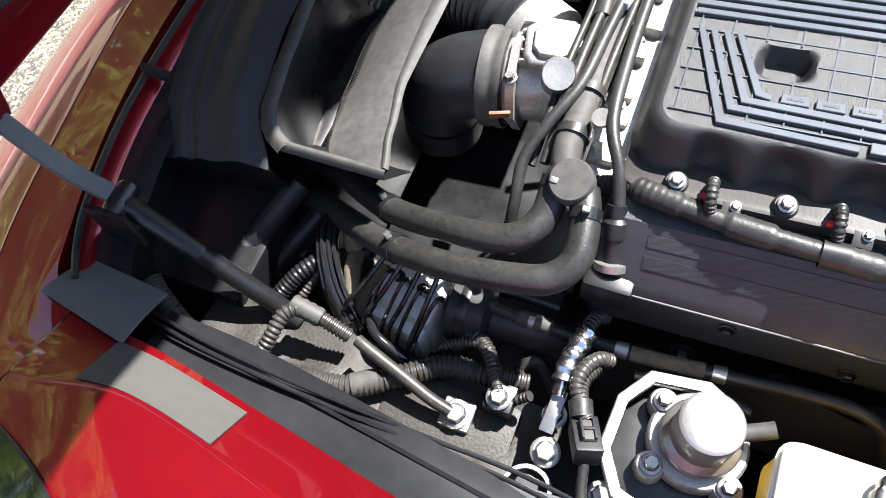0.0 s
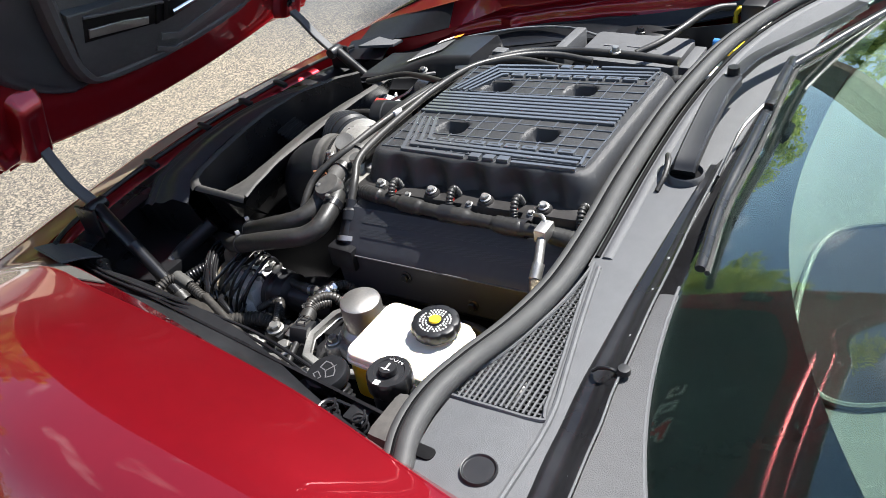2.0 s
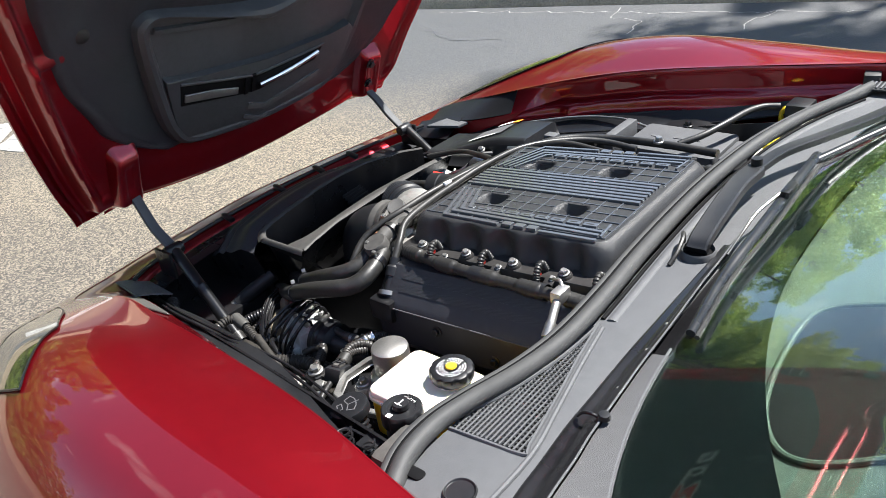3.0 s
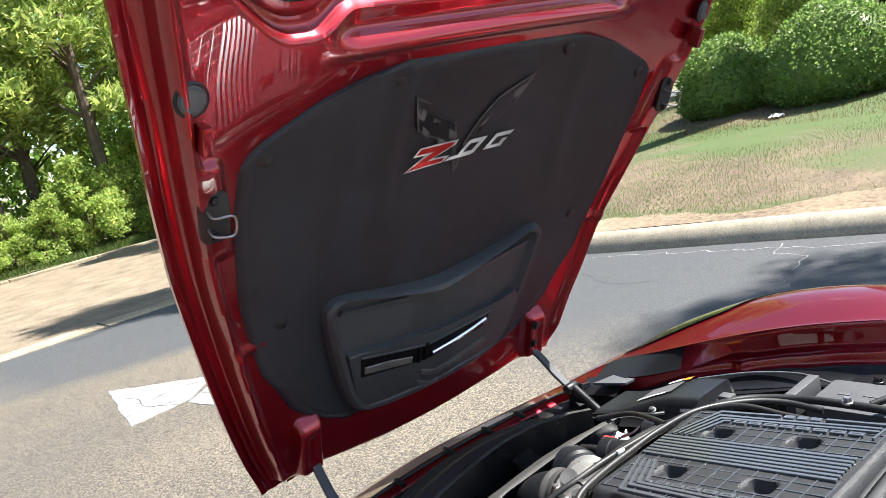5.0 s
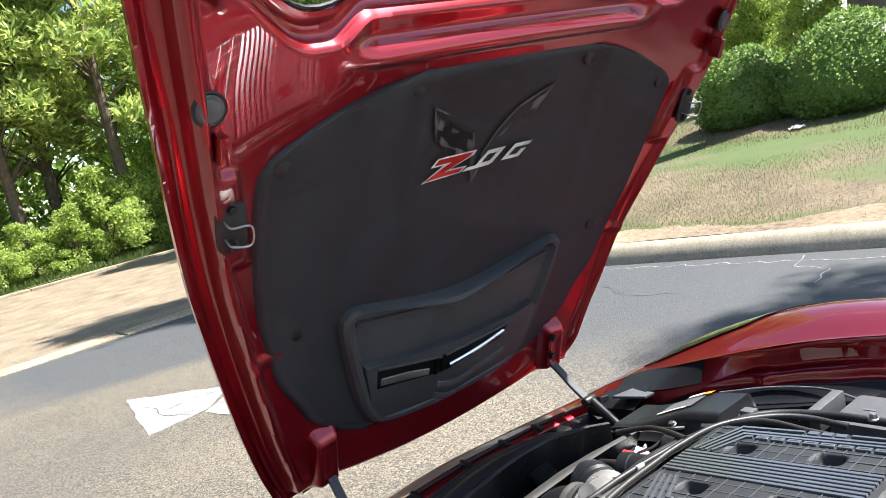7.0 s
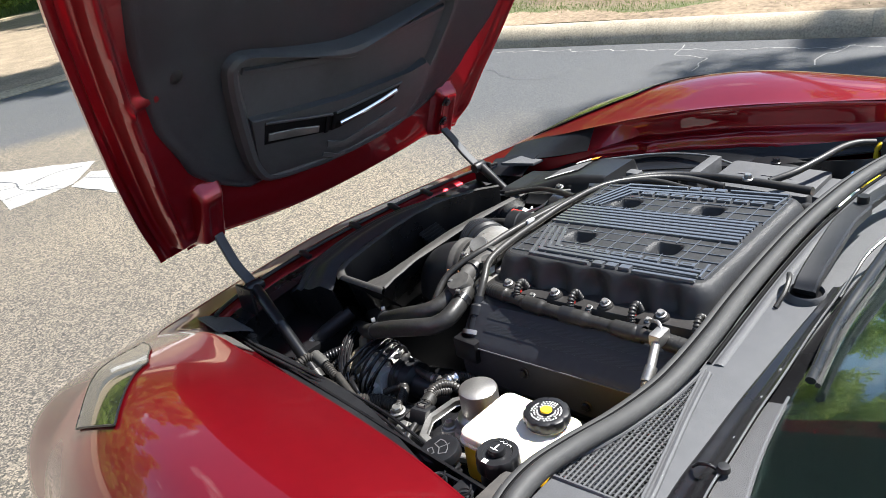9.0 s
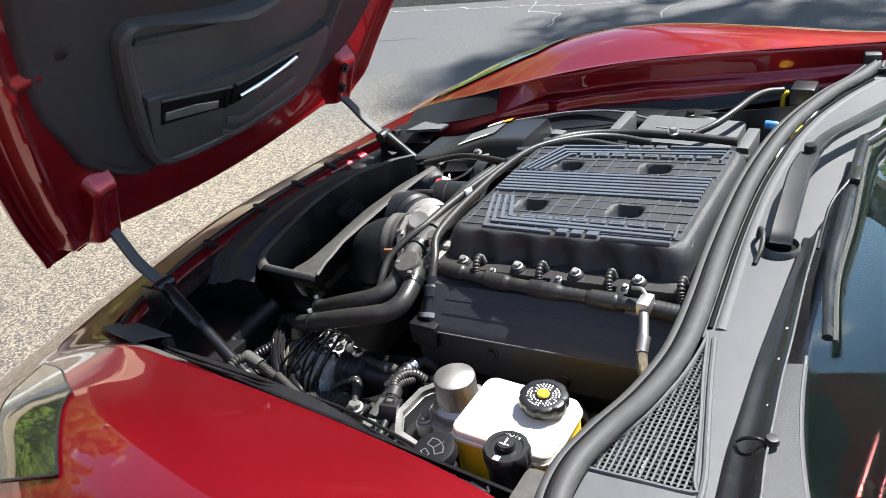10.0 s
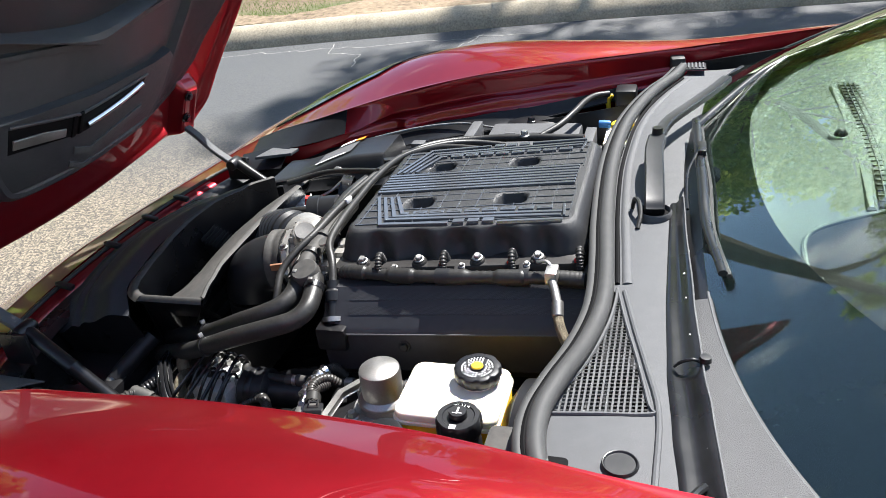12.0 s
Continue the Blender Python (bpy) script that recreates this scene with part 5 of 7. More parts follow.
part("vacuum_pump", lathe([(0, .034), (.030, .034), (.0345, .030), (.0345, -.004), (.037, -.006), (.037, -.03), (0, -.03)], 28, along((-.208, .098, .712), (1, .15, .05))), BLACK, car, "black cylindrical sensor housing")
part("red_connector", box(-.013, .013, -.009, .009, -.008, .010, .003, Matrix.Translation((-.252, .128, .722)) @ pose(0, 0, 0, 0, 10, 20)), REDP, car, "red plastic wiring connector")
ah = part("alternator_housing", lathe([(0, .05), (.018, .05), (.026, .044), (.046, .012), (.058, -.02), (.060, -.06), (0, -.06)], 32, along((-.335, .235, .630), (.25, -.35, .9))), HYDM, car, "pale cast housing ahead of the engine")
for a in range(6):
    part("cooling_rib", box(.030, .058, -.0018, .0018, -.030, .016, .0012, along((-.335, .235, .630), (.25, -.35, .9)) @ pose(0, 0, 0, 0, 0, 60 * a)), HYDM, ah)
part("front_hose", tube([(-.31, .10, .705), (-.275, .098, .712), (-.245, .10, .714)], .010, 12, 6), RUBBER, car, "short black hose into the housing")
part("front_pipe", tube([(-.265, .175, .705), (-.23, .19, .72), (-.21, .20, .735), (-.19, .215, .74)], .0035, 8, 5), STEEL, car, "thin bright metal line")
# cast ledge of the intake housing showing between the hoses and the cover
rng = random.Random(17)
edge = [(-.094 + .012 * noise.noise(Vector((0, k * .9, 3))), -.20 + .0225 * k) for k in range(20)]
ledge = part("cast_ledge", prism(edge + [(-.052, .23), (-.052, -.20)], .715, .742, .004), ALU, car, "pale cast alloy ledge beside the engine cover")
for k in range(9):
    y = -.185 + .046 * k + rng.uniform(-.008, .008)
    part("lug", box(-.092, -.066 + rng.uniform(-.006, .006), y, y + rng.uniform(.012, .024), .735, .750 + rng.uniform(0, .008), .004), ALU, ledge, "cast lug")
    if k % 2:
        part("bolt", bolt_bm((-.080, y + .030, .744), (0, 0, 1), .0048, .006), STEEL, ledge)
for dx, dz, r in ((.012, -.004, .0052), (-.020, -.010, .0056), (-.034, -.020, .0046)):
    part("wire_loom", tube([(-.112 + dx, -.20, .752 + dz), (-.110 + dx, -.10, .782 + dz), (-.106 + dx, .0, .788 + dz), (-.104 + dx, .10, .787 + dz), (-.092 + dx, .19, .780 + dz), (-.055 + dx, .27, .770 + dz)], r, 10, 8), RUBBER, car, "thin black loom beside the engine cover")
part("loom_plug", box(-.014, .014, -.009, .009, -.008, .008, .003, Matrix.Translation((-.090, .205, .782)) @ pose(0, 0, 0, 0, 5, 30)), BLACK, car, "black loom plug")
part("loom_tag", box(-.009, .009, -.003, .003, -.005, .005, .001, Matrix.Translation((-.101, -.005, .792)) @ pose(0, 0, 0, 0, 0, 80)), WHITE, car, "small white loom tag")

# ---- engine bay ----
# airbox and scoop behind the radiator
S_AIR = [(-.265, -.452), (-.20, -.492), (-.065, -.516), (.03, -.518), (.11, -.505), (.20, -.458), (.295, -.41)]


def airbox_top(u, v):
    y = -.265 + .56 * u
    x0 = -.636 - .062 * math.sin(math.pi * u) + .01
    x1 = lerp_table(S_AIR, y)
    x = x0 + (x1 - x0) * v
    edge = min(u, 1 - u) * 8
    z = .642 + .006 * u + .030 * sstep(0, .35, v) + .022 * sstep(.45, .8, v) - .02 * (1 - min(1, edge)) + .008 * math.sin(math.pi * u) - .010 * sstep(.2, .3, v) * (1 - sstep(.3, .4, v))
    return Vector((x, y, z))


air = part("airbox", sheet(airbox_top, 50, 40, .003), AIRBOX, car, "matt black moulded airbox lid", sharp=50)
part("airbox_side", sheet(lambda u, v: airbox_top(0, u) + Vector((.02 * v, .03 * v, -.14 * v)), 20, 6, .003), SATIN, air)
part("airbox_side", sheet(lambda u, v: airbox_top(1, u) + Vector((.0, .012 * v, -.14 * v)), 20, 6, .003), BLACK, air)
for yy in (-.17, .0, .13, .24):
    part("fixing_tab", box(-.035, .0, -.007, .007, -.006, .004, .003, Matrix.Translation((-.615 - .05 * math.cos(yy * 4.0), yy, .664)) @ pose(0, 0, 0, 0, 12, 0)), BLACK, air, "small black fixing tab")
    part("fixing_stud", lathe([(0, .007), (.005, .006), (.006, 0)], 10, along((-.65 - .05 * math.cos(yy * 4.0), yy, .668), (0, 0, 1))), SATIN, air)
# scoop: an open trough with a rounded rim, its floor climbing to the edge over the intake tube
S_LEFT = [(-.240, -.420), (-.232, -.440), (-.215, -.458), (-.185, -.470), (-.12, -.482), (-.033, -.492), (.03, -.492), (.11, -.480), (.195, -.438), (.245, -.395)]
S_RIGHT = [(-.243, -.303), (-.19, -.318), (-.12, -.330), (.02, -.326), (.12, -.316), (.235, -.303), (.245, -.302)]


def scoop_lip(u):
    y = -.238 + .480 * u
    return y, lerp_table(S_LEFT, y), lerp_table(S_RIGHT, y), .702 + .022 * sstep(0, 1, u)


def scoop(u, v):
    """Floor of the scoop: from the deep throat beside the rim up to the thin edge over the intake tube."""
    y, x0, x1, lip = scoop_lip(u)
    a = .46 - .10 * sstep(.0, .3, u)
    s = max(0.0, (v - a) / (1 - a))
    near = .25 + .75 * sstep(.0, .30, u)
    deep = .060 * near * (1 - s) ** 1.25 - .010 * near * math.sin(math.pi * s)
    if v < a:
        deep = .060 * near + .11 * sstep(0, .12, a - v) * sstep(0, .16, u)
    if v < .04:
        deep = 0.0 if v == 0 else .015 + .155 * sstep(0, .16, u)
    f = v if v > .04 else .0 + v
    return Vector((x0 + (x1 - x0) * f, y, lip - deep))


def scoop_near(v):
    y, x0, x1, lip = scoop_lip(0)
    return Vector((x0 + (x1 - x0) * v, y, lip))


part("scoop", sheet(lambda u, v: scoop(u, .36 + .64 * v), 50, 30), DUSTY, air, "curved dusty black intake scoop", sharp=60)
# blacker plastic than the floor, adding the shade of the deep hole
part("throat", sheet(lambda u, v: scoop(u, .46 * v), 50, 24), SATIN, air, "deep throat of the scoop, blackened for the shade of its depth", sharp=40)
part("scoop_front", sheet(lambda u, v: scoop_near(u).lerp(scoop(0, u), v), 24, 3), DUSTY, air)


def scoop_border(a, b, f):
    """A flat rounded border, from a to b along the mouth, f gives its inner and outer points."""
    return sheet(lambda u, v: (lambda p, q: p.lerp(q, v) + Vector((0, 0, .006 * math.sin(math.pi * v))))(*f(a + (b - a) * u)), 40, 6)


def left_pair(u):
    y, x0, x1, lip = scoop_lip(u)
    w = .022 - .006 * sstep(.5, 1, u)
    k = 1 - sstep(0, .10, u)
    return Vector((x0 + .001, y, lip + .001)), Vector((x0 - w * (1 - .35 * k), y - .006 * (1 - u) - .008 * k, lip - .006))


def near_pair(u):
    p = scoop_near(u)
    return p + Vector((0, .002, .001)), p + Vector((-.014 * (1 - u) ** 2, -.010, -.005))


def right_pair(u):
    y, x0, x1, lip = scoop_lip(u)
    w = .010 + .012 * sstep(.1, .5, u)
    return Vector((x1 - w, y, lip - .004)), Vector((x1 + .003, y, lip + .003))


part("scoop_rim", scoop_border(0, 1, left_pair), DUSTY, air, "broad rounded scoop rim")
part("scoop_rim", scoop_border(0, 1, near_pair), DUSTY, air, "worn grey scoop edge")
part("scoop_rim", scoop_border(0, 1, right_pair), DUSTY, air, "worn grey scoop edge")
# black in place of the dusty plastic puts the lip's shade into colour
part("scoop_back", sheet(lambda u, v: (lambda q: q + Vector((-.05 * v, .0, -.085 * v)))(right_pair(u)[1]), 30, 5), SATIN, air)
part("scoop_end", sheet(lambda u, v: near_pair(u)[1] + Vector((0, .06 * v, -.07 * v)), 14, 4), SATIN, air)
for i in range(8):
    q = scoop_lip(.62)
    part("louvre", box(-.0012, .0012, -.034, .034, -.004, .004, .0008, Matrix.Translation((q[1] + .010 + i * .0075, .06, q[3] - .045 - i * .004)) @ pose(0, 0, 0, 0, 0, 6)), BLACK, air, "moulded louvre")
part("radiator_support", box(-.64, -.46, -.40, .42, .36, .57, .01), SATIN, car, "black radiator support below the airbox")
part("fan_shroud", box(-.46, -.43, -.30, .38, .28, .52, .01), BLACK, car, "black fan shroud")

# dark inner structure closing the bay along both sides and the rear wall
for s in (-1, 1):
    bm = sheet(lambda u, v: Vector((-.60 + 1.05 * u, s * (.455 + .16 * u + .05 * (1 - v) * 0 - .03 * math.sin(math.pi * v)), .20 + v * (.44 + .135 * u))), 30, 8, .004)
    part("inner_wing", bm, SATIN, car, "black inner wing panel")
part("bulkhead", sheet(lambda u, v: Vector((.405 + .05 * abs(2 * u - 1) ** 3, -.66 + 1.32 * u, .25 + .535 * v)), 24, 6, .006), SATIN, car, "black bulkhead behind the engine")
part("radiator_wall", sheet(lambda u, v: Vector((-.655 + .1 * abs(2 * u - 1) ** 3, -.47 + .94 * u, .20 + .445 * v)), 24, 6, .004), SATIN, car, "black panel ahead of the radiator")

# driver side rail: cast bracket, conduits, ground straps
def rail_top(u, v):
    x = -.50 + .46 * u
    y = -.475 + .10 * v - .02 * u
    z = .567 - .02 * math.sin(math.pi * v * .6) + .008 * noise.noise(Vector((x * 20, y * 20, 0))) - .012 * sstep(.55, .6, u) * (1 - sstep(.8, .85, u)) * (1 - v)
    return Vector((x, y, z))


part("frame_rail", sheet(rail_top, 40, 12, .02), GRIME, car, "dusty dark frame rail")
br = part("cast_bracket", box(-.245, -.085, -.485, -.405, .53, .558, .008), GRIME, car, "rough cast aluminium bracket")
part("lug", box(-.172, -.135, -.455, -.42, .555, .568, .004), ALU, br)
part("lug", box(-.128, -.095, -.425, -.392, .56, .590, .004), BLACK, br)
for p, r in (((-.154, -.439, .568), .010), ((-.112, -.411, .592), .0085), ((-.045, -.455, .612), .0095), ((-.048, -.415, .612), .008), ((.02, -.475, .60), .009)):
    part("bolt", bolt_bm(p, (0, -.1, 1), r, .009), STEEL, br, "bright flanged bolt")
corr = [(-.555, -.42, .61), (-.532, -.436, .602), (-.485, -.459, .59), (-.422, -.467, .58), (-.348, -.463, .578), (-.281, -.452, .575), (-.224, -.417, .575), (-.184, -.391, .572), (-.139, -.383, .57), (-.09, -.375, .56)]
harness = part("wiring_harness", tube(corr, .0135, 14, 10, (.0062, .0018)), CORR, car, "thick dusty ribbed wiring conduit")
for i in (3, 5):
    p, q = Vector(corr[i]), Vector(corr[i + 1])
    part("tape_wrap", lathe([(.0142, -.016), (.0142, .016)], 16, along(p.lerp(q, .3), q - p)), DUSTY, harness, "grey tape wrap")
part("conduit_branch", tube([(-.40, -.462, .58), (-.388, -.448, .595), (-.382, -.428, .606), (-.376, -.405, .612), (-.357, -.392, .607), (-.33, -.395, .598), (-.300, -.40, .588)], .0095, 12, 8, (.006, .0015)), CORR, harness, "dusty ribbed branch conduit")
part("grey_wrap", lathe([(.0105, -.020), (.0122, -.016), (.0108, -.011), (.0124, -.006), (.0110, -.001), (.0124, .004), (.0110, .009), (.0120, .014), (.0102, .02)], 16, along((-.355, -.393, .607), (1, -.1, -.2))), STRIP, harness, "grey bunched tape")
part("ground_cable", tube([(-.285, -.405, .602), (-.271, -.41, .601), (-.224, -.424, .592), (-.187, -.435, .583), (-.160, -.440, .576)], .0075, 12, 6), CORR, car, "dusty ground cable with a ring terminal")
part("ground_cable", tube([(-.195, -.37, .575), (-.172, -.362, .590), (-.148, -.362, .598), (-.128, -.385, .602), (-.113, -.408, .600)], .0065, 12, 6, (.005, .001)), CORR, car, "short ribbed ground cable")
tl = part("tapped_lead", tube([(-.030, -.285, .60), (-.038, -.302, .628), (-.044, -.330, .636), (-.049, -.362, .636)], .0085, 12, 6, (.005, .0012)), CORR, car, "ribbed battery lead in a crinkled foil sleeve")
part("foil_sleeve", tube([(-.041, -.322, .6365), (-.045, -.340, .638), (-.049, -.362, .637), (-.050, -.384, .634)], lambda d: .0120 + .0012 * math.sin(d * 420), 14, 8), FOIL, tl, "crinkled bright foil sleeve")
part("terminal", box(-.0075, .0075, -.030, .016, -.0016, .0016, .001, Matrix.Translation((-.049, -.408, .628)) @ pose(0, 0, 0, 14, 0, -4)), STEEL, tl, "bright flat ring terminal")
part("crimp", tube([(-.050, -.384, .634), (-.0495, -.400, .631)], .0075, 10, 3), CHROME, tl, "bright crimped barrel")
cn = part("wiring_connector", box(-.014, .014, -.022, .022, -.012, .012, .003, Matrix.Translation((-.010, -.438, .648)) @ pose(0, 0, 0, -25, 8, 20)), BLACK, car, "grey-black wiring connector")
part("connector_tab", box(-.008, .008, -.012, .012, .010, .017, .002, Matrix.Translation((-.010, -.438, .648)) @ pose(0, 0, 0, -25, 8, 20)), DUSTY, cn)
part("lead", tube([(-.022, -.36, .640), (-.030, -.385, .648), (-.022, -.41, .652), (-.014, -.42, .652)], .0085, 10, 6, (.005, .0012)), CORR, cn, "ribbed lead")
part("lead", tube([(-.005, -.458, .645), (.002, -.49, .635), (.018, -.515, .63), (.05, -.523, .632), (.09, -.515, .64)], .0055, 10, 6), RUBBER, cn, "black lead")
for k in range(2):
    part("gutter_cable", tube([(-.52, -.472 + .008 * k, .655), (-.42, -.488 + .008 * k, .667), (-.30, -.499 + .008 * k, .680), (-.17, -.505 + .008 * k, .688), (-.05, -.51 + .01 * k, .69), (.06, -.53 + .012 * k, .695), (.16, -.565 + .014 * k, .712), (.21, -.59 + .01 * k, .72)], .0026, 8, 8), SATIN, car, "thin black release cable")
part("washer_ring", lathe([(.022, -.006), (.026, -.006), (.027, .0), (.026, .006), (.022, .006)], 24, along((-.052, -.497, .605), (0, -.1, 1))), STEEL, car, "bright metal ring")
part("fluid_hose_post", lathe([(0, .03), (.012, .03), (.014, -.02)], 16, along((-.052, -.497, .60), (0, 0, 1))), BLACK, car, "black sensor post")

# fuel line along the valve cover
fl = part("fuel_line", tube([(-.215, -.285, .605), (-.20, -.305, .605), (-.133, -.318, .607), (-.065, -.322, .612), (-.002, -.323, .615), (.059, -.320, .617), (.121, -.316, .621), (.18, -.314, .63), (.231, -.317, .638), (.262, -.328, .628), (.272, -.345, .60)], .0075, 12, 8), RUBBER, car, "black fuel line with braided section")
part("braided_sleeve", tube([(.008, -.323, .6155), (.059, -.320, .6172), (.085, -.318, .6185)], .0088, 12, 6), BRAID, fl, "braided sleeve")
for x, y, z in ((-.002, -.323, .6155), (-.10, -.320, .609), (.10, -.317, .62)):
    part("clamp_ring", lathe([(.0085, -.007), (.0095, -.007), (.0095, .007), (.0085, .007)], 14, along((x, y, z), (1, .02, .05))), STEEL, fl)
part("crimp", lathe([(.0095, -.02), (.0095, .02)], 14, along((-.10, -.320, .609), (1, -.06, .07))), DUSTY, fl)

# hydraulic brake unit with its pipes and motor
HYD = Matrix.Translation((-.250, -.312, .56)) @ pose(0, 0, 0, 0, 0, -12)
hyd = part("hydraulic_unit", box(-.040, .040, -.040, .042, -.065, .036, .004, HYD), HYDM, car, "machined aluminium brake hydraulic unit")
part("valve_block", box(-.034, .036, -.056, -.038, -.06, .012, .004, HYD), HYDM, hyd, "milled front of the unit")
for a, b in ((-.022, .02), (.012, .02), (-.022, -.005), (.012, -.005)):
    part("valve_cap", lathe([(0, .004), (.007, .004), (.008, 0)], 16, HYD @ Matrix.Translation((a, b, .036))), SATIN, hyd, "dark valve cap")
for i in range(4):
    x0 = (-.036, -.013, .010, .033)[i]
    dx = (-.030, -.024, -.012, -.004)[i]
    a = [(x0, .030, .028), (x0, .031, .058), (x0 - .002, .022, .070), (x0 - .004, .006, .066), (x0 + dx * .5, -.036, .042), (x0 + dx, -.064, .012), (x0 + dx, -.068, -.04), (x0 + dx + .006, -.064, -.08)]
    part("brake_pipe", tube([HYD @ Vector(q) for q in a], .0033, 8, 7), PIPE, hyd, "glossy black bent brake pipe")
    part("pipe_nut", lathe([(.0062, 0), (.0062, .012), (.004, .014)], 6, HYD @ Matrix.Translation((x0, .030, .034))), STEEL, hyd, "hexagon pipe nut")
    part("pipe_nut", lathe([(.0058, 0), (.0058, .010), (.004, .012)], 6, HYD @ Matrix.Translation((x0 + .010, -.008, .036))), STEEL, hyd)
    b = [(x0 + .010, -.008, .044), (x0 + .010, -.010, .058), (x0 + .008, -.022, .060), (x0 + .004, -.046, .036), (x0 - .002, -.062, .0), (x0 - .006, -.070, -.05)]
    part("brake_pipe", tube([HYD @ Vector(q) for q in b], .0026, 8, 7), PIPE, hyd, "glossy black bent brake pipe")
part("side_pipe", tube([HYD @ Vector(q) for q in ((.030, -.050, .010), (.034, -.066, .008), (.026, -.072, -.02), (.02, -.07, -.06))], .003, 8, 6), SATIN, hyd, "short black brake pipe")
part("unit_motor", lathe([(0, -.125), (.024, -.125), (.027, -.121), (.027, -.03), (.034, -.026), (.039, -.022), (.040, .02), (.036, .024), (0, .024)], 32, along((-.180, -.318, .577), (-1, -.02, -.02))), BLACK, hyd, "black cylindrical pump motor")
part("motor_ring", lathe([(.0405, -.006), (.0415, -.004), (.0415, .004), (.0405, .006)], 32, along((-.183, -.318, .577), (-1, -.02, -.02))), SATIN, hyd)
part("loom_wrap", tube([(-.30, -.30, .575), (-.318, -.325, .56), (-.322, -.36, .54), (-.318, -.385, .515)], .011, 12, 6), BRAID, hyd, "braided loom wrap")
part("loom_wrap", tube([(-.33, -.27, .57), (-.345, -.31, .56), (-.335, -.36, .52)], .012, 12, 6), RUBBER, hyd, "black loom")

# loose looms and braid between the radiator and the brake unit
wb = part("loom_core", tube([(-.388, -.255, .585), (-.378, -.300, .590), (-.352, -.345, .570), (-.325, -.372, .545)], .0100, 12, 7), SATIN, car, "fanned bundle of thin black wires")
for k in range(9):
    a, o = 2 * math.pi * k / 9, .0105
    q = [Vector((-.390, -.250, .588)), Vector((-.378, -.298, .592)), Vector((-.352, -.342, .573)), Vector((-.322, -.372, .545))]
    part("wire", tube([p + Vector((o * math.cos(a) * (1 + .25 * i), .3 * o * math.sin(a), o * math.sin(a))) for i, p in enumerate(q)], .0026, 7, 6), PIPE, wb, "thin black wire")
for pts, r in (([(-.362, -.262, .585), (-.352, -.279, .590), (-.345, -.288, .580)], .0125), ([(-.343, -.292, .577), (-.337, -.318, .578), (-.330, -.342, .560)], .0105)):
    part("braided_sleeve", tube(pts, r, 14, 6), BRAID, wb, "pale braided sleeve")
part("loom_branch", tube([(-.372, -.300, .575), (-.402, -.335, .568), (-.425, -.372, .55), (-.45, -.39, .52)], .0115, 12, 7, (.006, .0014)), SATIN, car, "ribbed black loom running to the corner")
part("loom_branch", tube([(-.300, -.36, .565), (-.275, -.385, .580), (-.245, -.395, .570), (-.215, -.40, .545)], .0055, 10, 7), PIPE, car, "thin glossy black lead")
part("loom_branch", tube([(-.185, -.360, .560), (-.165, -.352, .590), (-.142, -.364, .598), (-.122, -.392, .592)], .0088, 12, 7, (.005, .0013)), CORR, car, "curled ribbed ground lead")
part("coolant_stub", tube([(-.185, -.285, .560), (-.13, -.278, .575), (-.075, -.284, .590)], .019, 18, 6), SATIN, car, "smooth black coolant pipe under the hoses")

# pipes beside the radiator
for a, b, c in (((-.500, -.338, .545), (-.468, -.285, .582), (-.44, -.235, .61)), ((-.49, -.345, .482), (-.45, -.285, .525), (-.42, -.23, .55))):
    pp = part("cooler_pipe", tube([a, Vector(a).lerp(Vector(b), .55)], .0145, 16, 3), DULL, car, "short bright cooler pipe in a black sleeve")
    part("sleeve", tube([Vector(a).lerp(Vector(b), .5), b, c], .0165, 14, 6), BLACK, pp, "black sleeve")

# brake fluid reservoir with cap
RX0, RX1, RY0, RY1 = .150, .290, -.512, -.398
res = part("brake_fluid_reservoir", prism(rounded(RX0, RX1, RY0, RY1, .016), .720, .735, .0072, None, None, 4), MILK, car, "milky white translucent brake fluid reservoir")
part("lower_tank", prism(rounded(RX0 + .001, RX1 - .001, RY0 + .001, RY1 - .001, .015), .655, .720, .005, None, None, 3), AMBER, res, "amber fluid showing in the lower tank")
part("rim", prism(rounded(RX0 - .0022, RX1 + .0022, RY0 - .0022, RY1 + .0022, .017), .7175, .7225, .001), MILK, res, "moulded joint rim")


def toothed_cap(p, r, h, name, mat, parent, label, teeth=9):
    """A screw cap with rounded grip lobes."""
    bm = bmesh.new()
    n = teeth * 8
    prev = None
    for rr, z, k in ((.93, 0, .4), (1.0, .004, 1), (1.0, h * .72, 1), (.965, h * .92, .7), (.90, h, .25), (.70, h, 0), (.66, h - .0015, 0), (.30, h - .0015, 0), (.28, h + .0008, 0)):
        ring = []
        for i in range(n):
            a = 2 * math.pi * i / n
            q = r * rr * (1 - .045 * k * max(0.0, math.cos(a * teeth)) ** 2 * 1.6)
            ring.append(bm.verts.new(p + Vector((q * math.cos(a), q * math.sin(a), z))))
        if prev:
            for i in range(n):
                bm.faces.new((prev[i], prev[(i + 1) % n], ring[(i + 1) % n], ring[i]))
        prev = ring
    bm.faces.new(prev)
    return part(name, bm, mat, parent, label)


